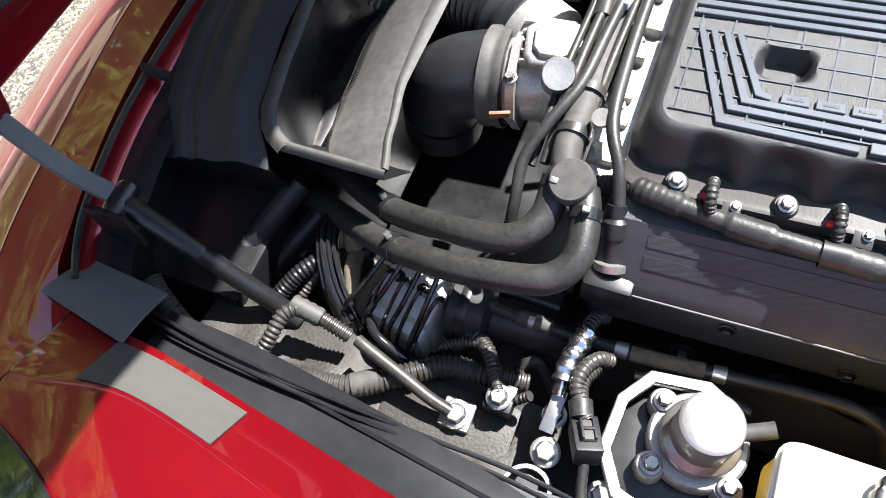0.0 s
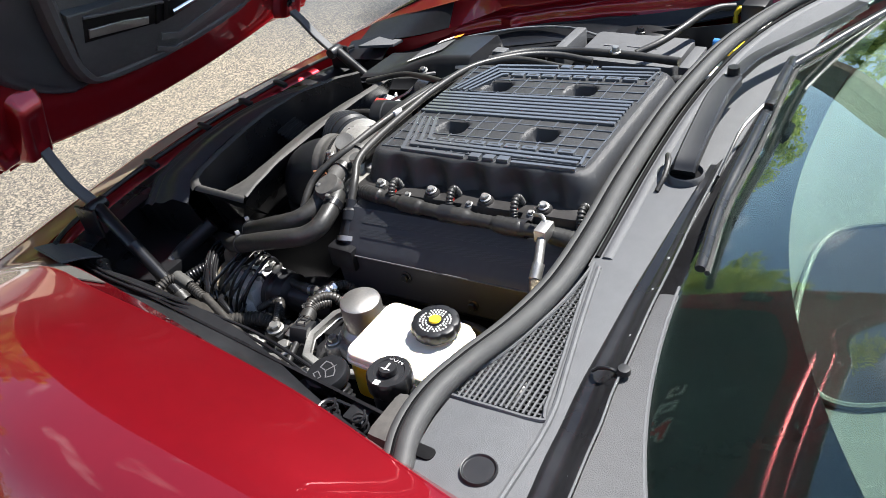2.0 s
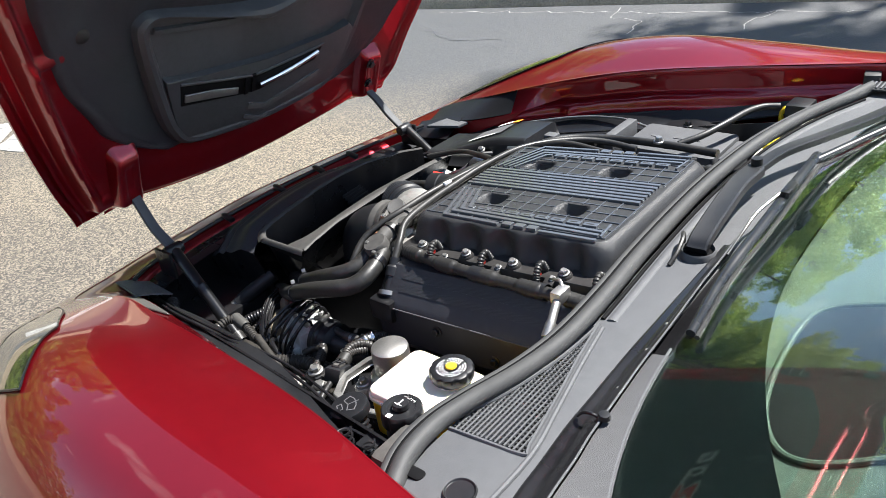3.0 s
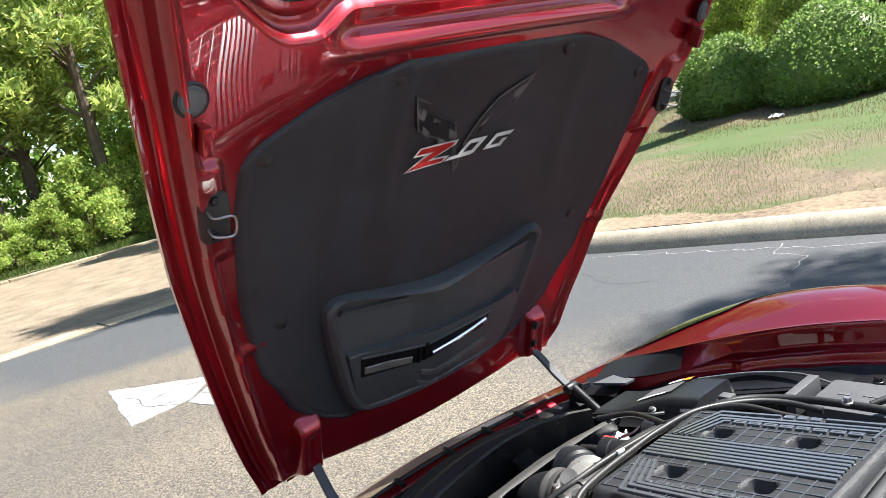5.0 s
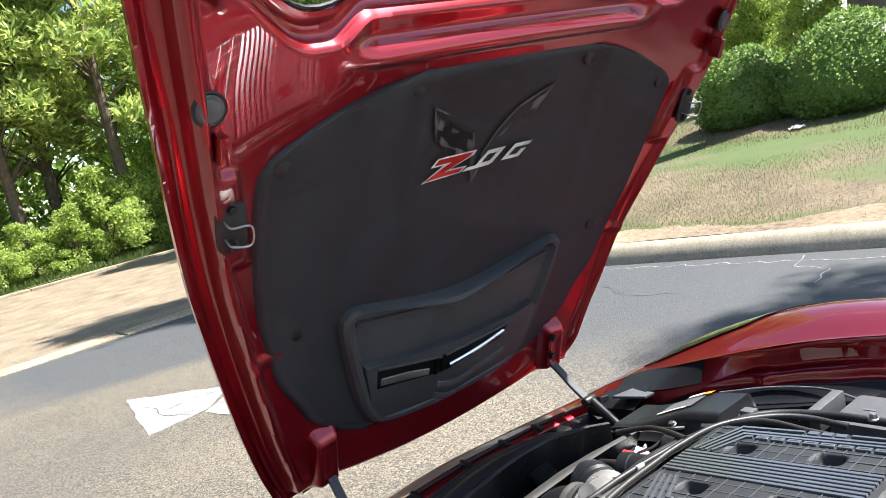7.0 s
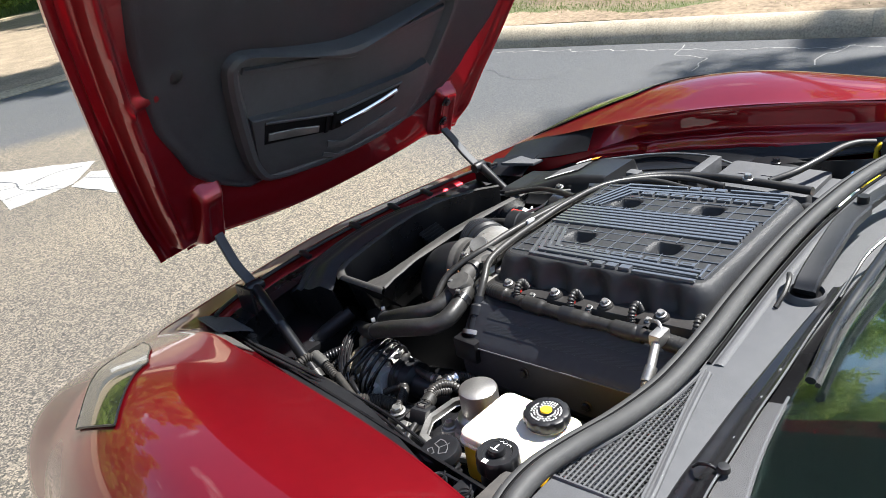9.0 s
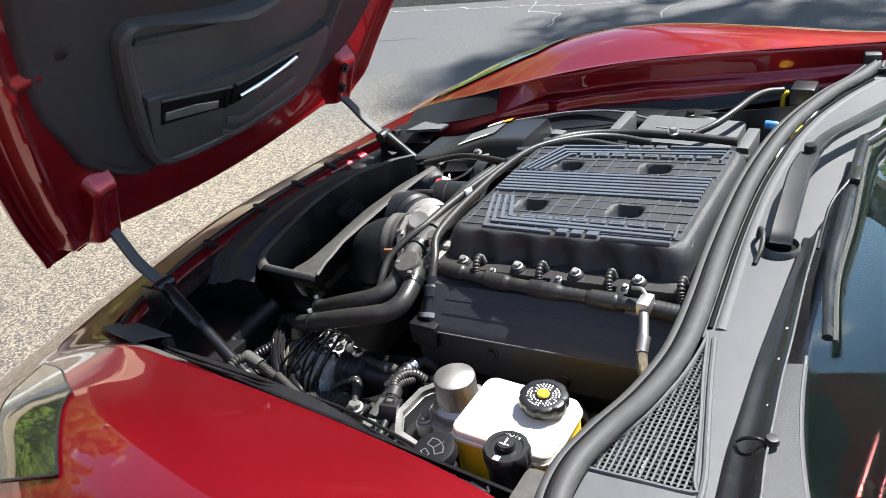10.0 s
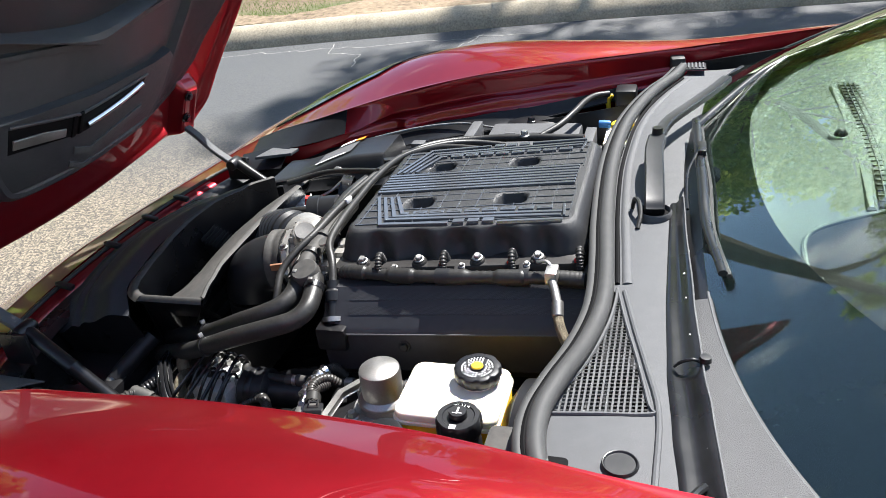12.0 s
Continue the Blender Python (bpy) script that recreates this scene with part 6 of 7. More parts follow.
cp = Vector((.249, -.431, .737))
part("neck", lathe([(.026, -.006), (.026, .006)], 24, Matrix.Translation(cp)), MILK, res)
cap = toothed_cap(cp + Vector((0, 0, .004)), .0325, .017, "cap", BLACK, res, "black screw cap with a yellow centre and warning print")
part("cap_centre", lathe([(0, .0032), (.0075, .0030), (.0088, 0)], 20, Matrix.Translation(cp + Vector((0, 0, .0208)))), YELLOW, cap, "yellow printed centre")
for r in (.0125, .0165, .0205, .0245):
    bm = bmesh.new()
    k = round(r * 1500)
    for i in range(k):
        if i % 6 == 5:
            continue
        box(-.0011, .0009, -.0010, .0010, 0, .0006, 0, Matrix.Translation(cp + Vector((0, 0, .0197))) @ pose(0, 0, 0, 0, 0, 360 * i / k) @ pose(0, r, 0), bm)
    part("print_ring", bm, WHITE, cap, "unreadable ring of small print")

# power steering style cap marked with the fluid grade
dp = Vector((.251, -.537, .735))
dot = part("clutch_fluid_reservoir", lathe([(.024, -.075), (.026, -.01), (.022, .0), (.022, .01)], 24, Matrix.Translation(dp)), BLACK, car, "small black clutch fluid reservoir")
dcap = toothed_cap(dp + Vector((0, 0, .006)), .0290, .024, "cap", BLACK, dot, "black toothed cap with a raised button", 8)
part("button", lathe([(.0115, 0), (.0115, .005), (.0105, .007), (0, .007)], 22, Matrix.Translation(dp + Vector((0, 0, .030)))), BLACK, dcap, "raised round button")
font = bpy.data.curves.new("grade_text", "FONT")
font.body, font.size, font.align_x, font.extrude = "DOT4", .0085, "CENTER", .0002
tx = new("grade_text_curve", font)
bpy.context.view_layer.update()
tm = bpy.data.meshes.new_from_object(tx.evaluated_get(bpy.context.evaluated_depsgraph_get()))
bpy.data.objects.remove(tx)
bpy.data.curves.remove(font)
tm.transform(Matrix.Translation(dp + Vector((-.001, .0165, .0298))) @ pose(0, 0, 0, 0, 0, -8))
tm.materials.append(WHITE)
gt = new("grade_text", tm)
gt.parent = dcap
gt["label"] = "white moulded letters"
bm = box(-.001, .001, -.006, .006, 0, .0005, 0, Matrix.Translation(dp + Vector((0, 0, .0372))))
box(-.006, .006, -.005, -.0038, 0, .0005, 0, Matrix.Translation(dp + Vector((0, 0, .0372))), bm)
part("print_mark", bm, WHITE, dcap)
part("print_mark", box(-.004, .004, -.0035, .0035, 0, .0005, 0, Matrix.Translation(dp + Vector((-.002, -.0215, .0298)))), WHITE, dcap)

# washer filler
wp = Vector((.148, -.543, .718))
wf = part("washer_filler", tube([wp + Vector((0, 0, -.004)), wp + Vector((.012, -.006, -.03)), wp + Vector((.035, -.012, -.06)), wp + Vector((.06, -.02, -.10))], .022, 20, 6, (.009, .002)), BLACK, car, "black washer fluid filler neck")
wc = part("flip_cap", lathe([(.026, -.006), (.0285, -.004), (.0285, .006), (.027, .009), (.024, .0098), (0, .0102)], 32, along(wp, (-.08, -.12, 1))), BLACK, wf, "round black flip cap with a moulded pictogram")
m = along(wp, (-.08, -.12, 1)) @ Matrix.Translation((0, 0, .0098))
part("thumb_tab", box(-.010, .010, -.039, -.024, -.012, -.002, .003, m), BLACK, wc)
bm = strip([(-.011, -.004), (-.015, .006), (-.008, .0105), (0, .012), (.008, .0105), (.015, .006), (.011, -.004), (0, .0), (-.011, -.004)], .0013, 0, .0009, m, 0)
strip([(0, -.002), (0, .016)], .0011, 0, .0009, m, 0, bm)
strip([(-.006, -.009), (.006, -.009), (.006, -.016), (-.006, -.016), (-.006, -.009)], .0013, 0, .0009, m, 0, bm)
part("pictogram", bm, GREYP, wc)

# metal canister and bright octagonal bracket
can = part("vacuum_canister", lathe([(.036, -.080), (.0375, -.072), (.0375, -.052), (.033, -.048), (.0305, -.046), (.0305, -.006), (.0295, -.0025), (.026, .0), (0, .0008)], 40, Matrix.Translation((.092, -.402, .719))), DULL, car, "brushed metal pump canister")
part("base_flange", lathe([(.036, -.014), (.047, -.014), (.049, -.010), (.049, .002), (.046, .006), (.036, .007)], 36, Matrix.Translation((.092, -.402, .645))), ALU, can, "cast flange")
for q in ((.052, -.375), (.128, -.438), (.055, -.44)):
    part("flange_ear", lathe([(0, .007), (.013, .007), (.015, .004), (.015, -.014)], 18, Matrix.Translation((q[0], q[1], .644))), ALU, can, "cast flange ear")
part("can_bead", lathe([(.0378, -.003), (.0392, -.001), (.0392, .001), (.0378, .003)], 36, Matrix.Translation((.092, -.402, .664))), DULL, can)
part("side_port", tube([(.118, -.392, .676), (.138, -.384, .680), (.152, -.378, .684)], .0085, 12, 4), DUSTY, can, "grey side port")
for q in ((.052, -.375, .652), (.128, -.438, .652), (.055, -.44, .652)):
    part("bolt", bolt_bm(q, (0, 0, 1), .0065, .008), STEEL, can)
OC = [(.008, -.44), (.012, -.385), (.035, -.352), (.09, -.345), (.118, -.36)]
oc2 = [(.008, -.44), (.030, -.478), (.075, -.490), (.128, -.475)]
bm = strip([oc2[3], oc2[2], oc2[1]] + OC, .010, .640, .652, None, .0015)
part("bright_bracket", bm, STEEL, car, "bright angular metal bracket round the canister")
part("bracket_web", prism([(.014, -.44), (.018, -.39), (.04, -.362), (.12, -.365), (.125, -.46), (.075, -.48), (.035, -.47)], .618, .628, .002), SATIN, car, "dark web of the bracket")

# brake booster drum behind the reservoir
part("brake_booster", lathe([(0, -.10), (.06, -.10), (.105, -.075), (.115, -.05), (.118, -.02), (.121, -.018), (.121, -.008), (.117, -.006), (.112, .03), (.08, .05), (0, .052)], 48, along((.335, -.455, .620), (-1, .05, .0))), SATIN, car, "large satin black brake booster drum")
part("master_cylinder", box(.165, .29, -.475, -.435, .615, .66, .01), ALU, car, "cast brake master cylinder")
part("latch_box", box(.30, .372, -.645, -.575, .74, .795, .012), DUSTY, car, "dusty black corner block")
lm = part("hood_latch", box(.185, .285, -.625, -.585, .700, .708, .002), SATIN, car, "black hood latch mechanism with springs")
for x in (.208, .252):
    part("spring", tube([(x + .009 * math.cos(a * 1.05), -.603 + .009 * math.sin(a * 1.05), .712 + .0018 * a) for a in range(0, 26)], .0017, 6, 2), SATIN, lm, "coil spring")
part("latch_loop", tube([(.190, -.62, .706), (.190, -.62, .738), (.192, -.59, .740), (.225, -.585, .738)], .0025, 8, 4), SATIN, lm)
part("latch_plate", box(.228, .275, -.632, -.622, .705, .742, .002), SATIN, lm)
part("latch_pad", box(.225, .255, -.605, -.575, .725, .742, .003), BLACK, lm)

# passenger side: airbox, fuse box, fillers, lines
def pass_box(u, v):
    x = -.46 + .31 * u
    y = .29 + .035 * u + (.19 + .0 * u) * v
    h = sstep(0, .2, v) * (1 - sstep(.85, 1, v)) * (.35 + .65 * sstep(.1, .75, u)) * (1 - sstep(.94, 1.0, u))
    z = .655 + .065 * h + .02 * u
    return Vector((x, y, z))


pb = part("coolant_duct", sheet(pass_box, 36, 24, .003), BLACK, car, "black moulded duct cover with a dark label", sharp=45)
part("warning_label", sheet(lambda u, v: pass_box(.34 + .30 * u, .38 + .34 * v) + Vector((0, 0, .0035)), 8, 8), GREYP, pb, "dark printed label")
part("label_bar", sheet(lambda u, v: pass_box(.34 + .26 * u, .34 + .04 * v) + Vector((0, 0, .0045)), 8, 1), WHITE, pb, "white unreadable print line")
part("label_patch", sheet(lambda u, v: pass_box(.60 + .07 * u, .76 + .10 * v) + Vector((0, 0, .0050)), 4, 2), ORANGE, pb, "orange warning patch")
part("label_bar", sheet(lambda u, v: pass_box(.46 + .13 * u, .76 + .08 * v) + Vector((0, 0, .0050)), 4, 2), WHITE, pb)
part("edge_tube", tube([(-.50, .27, .668), (-.42, .282, .690), (-.33, .29, .702), (-.27, .305, .705), (-.25, .33, .70)], .006, 8, 8), BLACK, pb)
part("bolt", bolt_bm((-.27, .315, .712), (0, -.4, 1), .006, .006), STEEL, pb)
part("corner_closer", prism([(-.56, .44), (-.47, .47), (-.46, .53), (-.54, .51)], .684, .692, .002), GREY, car, "light grey reflective corner closer")
fb = part("fuse_box", prism(rounded(.060, .275, .400, .548, .012), .66, .742, .006), GREY, car, "dusty dark grey fuse box lid")
for x, y0, y1 in ((.022, .415, .535), (.302, .385, .49)):
    part("box_clip", box(x - .012, x + .012, y0, y1, .70, .752, .003, None), GREY, fb, "grey lid clip")
part("lid_bar", strip([(.10, .475), (.125, .475)], .006, .742, .7435, None, 0), GREYP, fb)
part("lid_bar", strip([(.15, .478), (.215, .478)], .003, .742, .7435, None, 0), GREYP, fb)
part("ground_stud", bolt_bm((.168, .372, .775), (0, 0, 1), .007, .009), STEEL, car, "bright ground stud")
part("side_loom", tube([(-.09, .25, .765), (-.05, .30, .775), (.0, .345, .772), (.08, .375, .768), (.20, .372, .772), (.30, .36, .775)], .0085, 10, 8), RUBBER, car, "black side loom")
part("side_hose", tube([(-.12, .36, .735), (-.05, .395, .738), (.0, .40, .74)], .009, 10, 6), RUBBER, car, "short black hose")
part("loom_plug", box(-.075, -.045, .30, .325, .765, .785, .004), GREY, car, "grey loom plug")
part("drain_hose", tube([(.20, .40, .765), (.235, .44, .775), (.262, .50, .785), (.280, .56, .79), (.30, .60, .79), (.33, .62, .788)], .0075, 10, 8), RUBBER, car, "bent black drain hose")
part("silver_line", tube([(-.28, .53, .705), (-.15, .56, .725), (-.03, .565, .735), (.06, .54, .733)], .003, 8, 8), STEEL, car, "thin bright refrigerant line")
part("strut_tower", lathe([(.10, -.06), (.095, .0), (.06, .02), (.03, .025), (0, .027)], 28, Matrix.Translation((.15, .60, .715))), SATIN, car, "black suspension tower")
for a in (30, 150, 270):
    part("bolt", bolt_bm((.15 + .045 * math.cos(radians(a)), .60 + .045 * math.sin(radians(a)), .742), (0, 0, 1), .007, .008), SATIN, car, "dark tower bolt")
yc = part("oil_filler", lathe([(.022, -.05), (.024, .0)], 20, Matrix.Translation((.372, .478, .752))), BLACK, car, "oil filler neck with yellow cap")
toothed_cap(Vector((.372, .478, .752)), .026, .014, "cap", YELLOW, yc, "yellow oil filler cap", 10)
part("dipstick", tube([(.328, .635, .74), (.328, .64, .765), (.334, .647, .775), (.322, .655, .765), (.326, .650, .742)], .0055, 8, 6), YELLOW, car, "yellow dipstick handle")
part("blue_connector", lathe([(0, -.012), (.009, -.012), (.009, .010), (.007, .015)], 16, along((.327, .530, .744), (1, -.1, 0))), BLUEP, car, "blue plastic connector")
part("expansion_tank", box(.33, .39, .40, .54, .66, .735, .012), MILK, car, "pale plastic fluid bottle")
part("coil_pack", box(.345, .395, .60, .66, .74, .80, .008), BLACK, car, "black valve block with pipes")
for k in range(3):
    part("valve_pipe", tube([(.36 + .012 * k, .63, .77), (.385 + .01 * k, .60, .765), (.395, .56 - .02 * k, .75)], .0045, 8, 5), STEEL, car, "thin metal pipe")

# small fittings low in the bay: battery cable, ground leads, studs, pads
gl = part("ground_lead", tube([(-.010, -.345, .632), (-.021, -.352, .646), (-.031, -.368, .654), (-.034, -.388, .654), (-.026, -.404, .650)], .0082, 12, 7, (.005, .0012)), CORR, car, "ribbed black lead into the wiring plug")
part("boot", tube([(-.026, -.402, .650), (-.020, -.418, .649)], .0125, 12, 3), RUBBER, gl, "soft rubber boot")
hm = Matrix.Translation((-.010, -.438, .648)) @ pose(0, 0, 0, -25, 8, 20)
bm = box(-.0075, -.0050, -.012, .012, .0165, .0195, .0005, hm)
box(.0050, .0075, -.012, .012, .0165, .0195, .0005, hm, bm)
box(-.0055, .0055, -.0015, .0015, .0165, .0195, .0005, hm, bm)
part("connector_latch", bm, BLACK, cn)
pan = part("deck_plate", prism([(-.085, -.500), (.055, -.492), (.068, -.548), (.0, -.556), (-.06, -.535)], .628, .636, .003), AIRBOX, car, "black plastic deck plate beside the wing")
for x, y in ((-.06, -.512), (.045, -.505), (.035, -.54)):
    part("stud", lathe([(0, .006), (.004, .005), (.005, 0)], 12, Matrix.Translation((x, y, .636))), STEEL, pan)
for k, (a, b, c) in enumerate((((-.36, -.40, .52), (-.33, -.36, .55), (-.30, -.385, .50)), ((-.40, -.36, .54), (-.37, -.30, .57), (-.33, -.28, .53)), ((-.12, -.38, .54), (-.09, -.35, .57), (-.06, -.37, .53)), ((-.15, -.39, .52), (-.11, -.41, .57), (-.08, -.40, .60)), ((.02, -.34, .60), (.08, -.335, .612), (.14, -.34, .60)))):
    part("bay_lead", tube([a, b, c], .006 + .001 * (k % 3), 10, 8, (.006, .0012) if k % 2 else None), CORR if k % 2 else RUBBER, car, "black lead low in the bay")
for x in (.06, .16, .26, .33):
    part("head_bolt", bolt_bm((x, -.296, .60), (0, -1, .2), .008, .009), SATIN, car, "dark manifold bolt")
part("heat_shield", sheet(lambda u, v: Vector((-.02 + .36 * u, -.305 - .04 * v + .006 * math.sin(14 * u), .585 - .10 * v)), 30, 6, .002), CAST, car, "dull pressed heat shield below the valve cover")

# ---- cowl, wipers and windscreen ----
SEALP = [(.385, -.690, .815), (.366, -.64, .822), (.362, -.585, .824), (.374, -.53, .826), (.395, -.465, .829), (.407, -.40, .831), (.409, -.34, .832), (.403, -.25, .831), (.394, -.15, .831), (.386, -.02, .830), (.383, .10, .830), (.387, .22, .830), (.397, .32, .831), (.418, .42, .833), (.447, .51, .836), (.478, .58, .838), (.498, .645, .840)]
SL = spline(SEALP, 8)
part("weatherstrip", tube(SEALP, .0115, 14, 8), SEAL, car, "grey rubber bulb weatherstrip along the cowl")
# near-black tube in place of a recess, for the groove's shade
part("weatherstrip_groove", tube([(p[0] - .0125, p[1], p[2] + .001) for p in SEALP], .0040, 8, 8), DARK, car, "near-black strand for the shaded groove of the weatherstrip")
part("weatherstrip_lip", tube([(p[0] - .019, p[1], p[2] - .004) for p in SEALP], .0072, 10, 8), SEAL, car, "pale flat lip of the weatherstrip")


def seal_x(y):
    return min(SL, key=lambda p: abs(p.y - y)).x


REAR = [(-.72, .535), (-.60, .527), (-.45, .515), (-.30, .508), (-.10, .506), (.10, .506), (.25, .515), (.40, .545), (.55, .60), (.68, .665)]
MESH_EDGE = [(-.575, .365, .478), (-.55, .372, .474), (-.50, .395, .463), (-.45, .410, .452), (-.40, .420, .440), (-.35, .424, .430), (-.328, .424, .4255)]


def cowl_z(x, y):
    return .816 + .0787 * (x - .38) + .004 * math.sin((x - .38) * 22)


cowl_ob = new("cowl_panel")
cowl_ob.parent = car
cowl_ob["label"] = "grey textured plastic cowl panel with a mesh grille"
# panel in strips that leave the triangular grille open
def cowl_sheet(y0, y1, lo, hi, ny, nx=10):
    return sheet(lambda u, v: (lambda y: (lambda a, b: Vector((a + (b - a) * v, y, cowl_z(a + (b - a) * v, y))))(lo(y), hi(y)))(y0 + (y1 - y0) * u), ny, nx, .004)


ME = [(y, b) for y, a, b in MESH_EDGE]
MA = [(y, a) for y, a, b in MESH_EDGE]
part("panel", cowl_sheet(-.715, -.575, lambda y: seal_x(y) + .010, lambda y: lerp_table(REAR, y), 14), GREY, cowl_ob)
part("panel", cowl_sheet(-.575, -.328, lambda y: lerp_table(ME, y), lambda y: lerp_table(REAR, y), 20), GREY, cowl_ob)
part("panel", cowl_sheet(-.328, .66, lambda y: seal_x(y) + .010, lambda y: lerp_table(REAR, y), 60, 14), GREY, cowl_ob)
# woven grille of crossed bars
bm = bmesh.new()
def in_mesh(x, y):
    return -.573 < y < -.33 and lerp_table(MA, y) - .001 < x < lerp_table(ME, y) + .001
step = .0064
for fam in (0, 1):
    for i in range(-60, 90):
        c = i * step
        run0 = None
        for k in range(-5, 260):
            if fam == 0:
                x, y = .36 + c, -.58 + k * .001
                x += .0 * k
            else:
                y, x = -.58 + c, .36 + k * .001
            ok = in_mesh(x, y)
            if ok and run0 is None:
                run0 = (x, y)
            if not ok and run0 is not None:
                x1, y1 = last
                if abs(x1 - run0[0]) + abs(y1 - run0[1]) > .003:
                    w = .00115
                    z = cowl_z((x1 + run0[0]) / 2, 0)
                    if fam == 0:
                        box(run0[0] - w, run0[0] + w, run0[1], y1, z - .0035, z - .0005, 0, None, bm)
                    else:
                        b2 = bmesh.new()
                        vs = [b2.verts.new(q) for q in ((run0[0], run0[1] - w, cowl_z(run0[0], 0)), (x1, y1 - w, cowl_z(x1, 0)), (x1, y1 + w, cowl_z(x1, 0)), (run0[0], run0[1] + w, cowl_z(run0[0], 0)))]
                        b2.faces.new(vs)
                        bmesh.ops.solidify(b2, geom=b2.faces[:], thickness=.003)
                        merge(b2, bm)
                run0 = None
            last = (x, y)
part("grille_mesh", bm, GREY, cowl_ob, "black plastic mesh grille")
rim = [(lerp_table(MA, y), y, cowl_z(lerp_table(MA, y), y) + .001) for y in (-.575, -.54, -.50, -.45, -.40, -.35, -.328)]
rim += [(lerp_table(ME, y), y, cowl_z(lerp_table(ME, y), y) + .001) for y in (-.328, -.40, -.48, -.56, -.575)] + [(.42, -.577, cowl_z(.42, 0) + .001), (.372, -.575, cowl_z(.372, 0) + .001)]
part("grille_rim", tube(rim, .0025, 6, 3), GREY, cowl_ob)
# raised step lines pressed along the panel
# near-black tube puts the shade of the seal gap into colour
part("seal_gap", tube([(seal_x(y) + .0155, y, cowl_z(seal_x(y) + .0155, y) + .0005) for y in (-.31, -.2, -.1, 0, .1, .2, .3, .4, .5, .6)], .0034, 8, 4), DARK, cowl_ob, "near-black strand for the shaded gap beside the weatherstrip")
part("step_line", tube([(seal_x(y) + .029, y, cowl_z(seal_x(y) + .03, y) - .001) for y in (-.31, -.2, -.1, 0, .1, .2, .3, .4, .5, .6)], .0075, 10, 4, None, None, .5), GREY, cowl_ob, "rounded ridge pressed along the panel")
part("step_line", tube([(lerp_table(ME, y) + .008, y, cowl_z(lerp_table(ME, y), y) + .0015) for y in (-.68, -.575, -.5, -.42, -.33)], .0035, 8, 4), GREY, cowl_ob)
# near-black slab laid on the panel paints the slot's inner shade
part("slot", prism(rounded(.364, .401, -.660, -.645, .006), cowl_z(.39, 0) - .001, cowl_z(.39, 0) + .003, .0006), DARK, cowl_ob, "near-black slab for the shaded rounded slot")
part("tow_plug", lathe([(0, .0005), (.0150, .0005), (.0152, .0006), (.0165, .0022), (.0172, .0024), (.0185, 0)], 40, Matrix.Translation((.452, -.652, cowl_z(.452, 0) + .0015))), SATIN, cowl_ob, "round dark access plug", sharp=12)
part("side_grille", box(.49, .55, .625, .675, .838, .842, .002), BLACK, cowl_ob, "small slotted side grille")
for i in range(7):
    part("grille_slat", box(.492 + i * .0082, .496 + i * .0082, .630, .670, .840, .845, .001), GREY, cowl_ob)
part("corner_post", box(-.016, .016, -.014, .014, -.05, .012, .004, Matrix.Translation((.485, .705, .838)) @ pose(0, 0, 0, 6, 0, 12)), DUSTY, car, "black rubber end post of the weatherstrip")
part("corner_wall", sheet(lambda u, v: Vector((.50 + .32 * u, .712 + .018 * u, .800 + .030 * v + .040 * u)), 8, 2, .004), SATIN, car, "dark panel between cowl and wing")

# shiny trim moulding along the foot of the windscreen
part("wing_end_trim", tube([(.50, -.735, .842), (.52, -.70, .846), (.53, -.68, .838)], .004, 8, 4), SATIN, car, "small black trim hook")

# windscreen
def ws(y, t, lift=0.0):
    """A point of the screen: y across, t up from the foot in metres along the slope."""
    foot = .532 + .125 * (abs(y) / .72) ** 4
    fz = .842 - .016 * (abs(y) / .72) ** 3
    a = radians(23.0 - 2 * (abs(y) / .72) ** 2)
    bow = .018 * math.sin(math.pi * min(1, t / .9))
    return Vector((foot + t * math.cos(a) - math.sin(a) * (lift + bow), y * (1 - .10 * t), fz + t * math.sin(a) + math.cos(a) * (lift + bow)))


screen = part("windscreen", sheet(lambda u, v: ws(-.74 + 1.48 * u, .95 * v), 40, 20, .0045), GLASS, car, "raked greenish windscreen reflecting sky and trees")
screen.visible_shadow = False
def band_end(y):
    """How far up the slope the printed band reaches at y."""
    edge = .606 + .14 * (abs(y) / .6) ** 2.4
    return max(.02, (edge - ws(y, 0).x) / .885)


part("frit_band", sheet(lambda u, v: (lambda y: ws(y, band_end(y) * v, -.0065))(-.74 + 1.48 * u), 60, 8), FRIT, screen, "black printed lower band of the screen")
LINE = [(-.73, .553), (-.68, .546), (-.58, .5375), (-.51, .529), (-.37, .5195), (-.16, .508), (-.05, .504)]
LEFT = [(-.73, .516), (-.68, .508), (-.60, .500), (-.50, .492), (-.34, .487), (-.18, .486), (-.05, .486)]


def line_x(y):
    return lerp_table(LINE, y)


def mould(u, v):
    y = -.73 + .66 * u
    a, b = lerp_table(LEFT, y), line_x(y)
    return Vector((a + (b - a) * v, y, cowl_z(a, y) + .001 + .003 * sstep(0, .12, v) + .002 * v + .011 * sstep(.45, 1, v)))


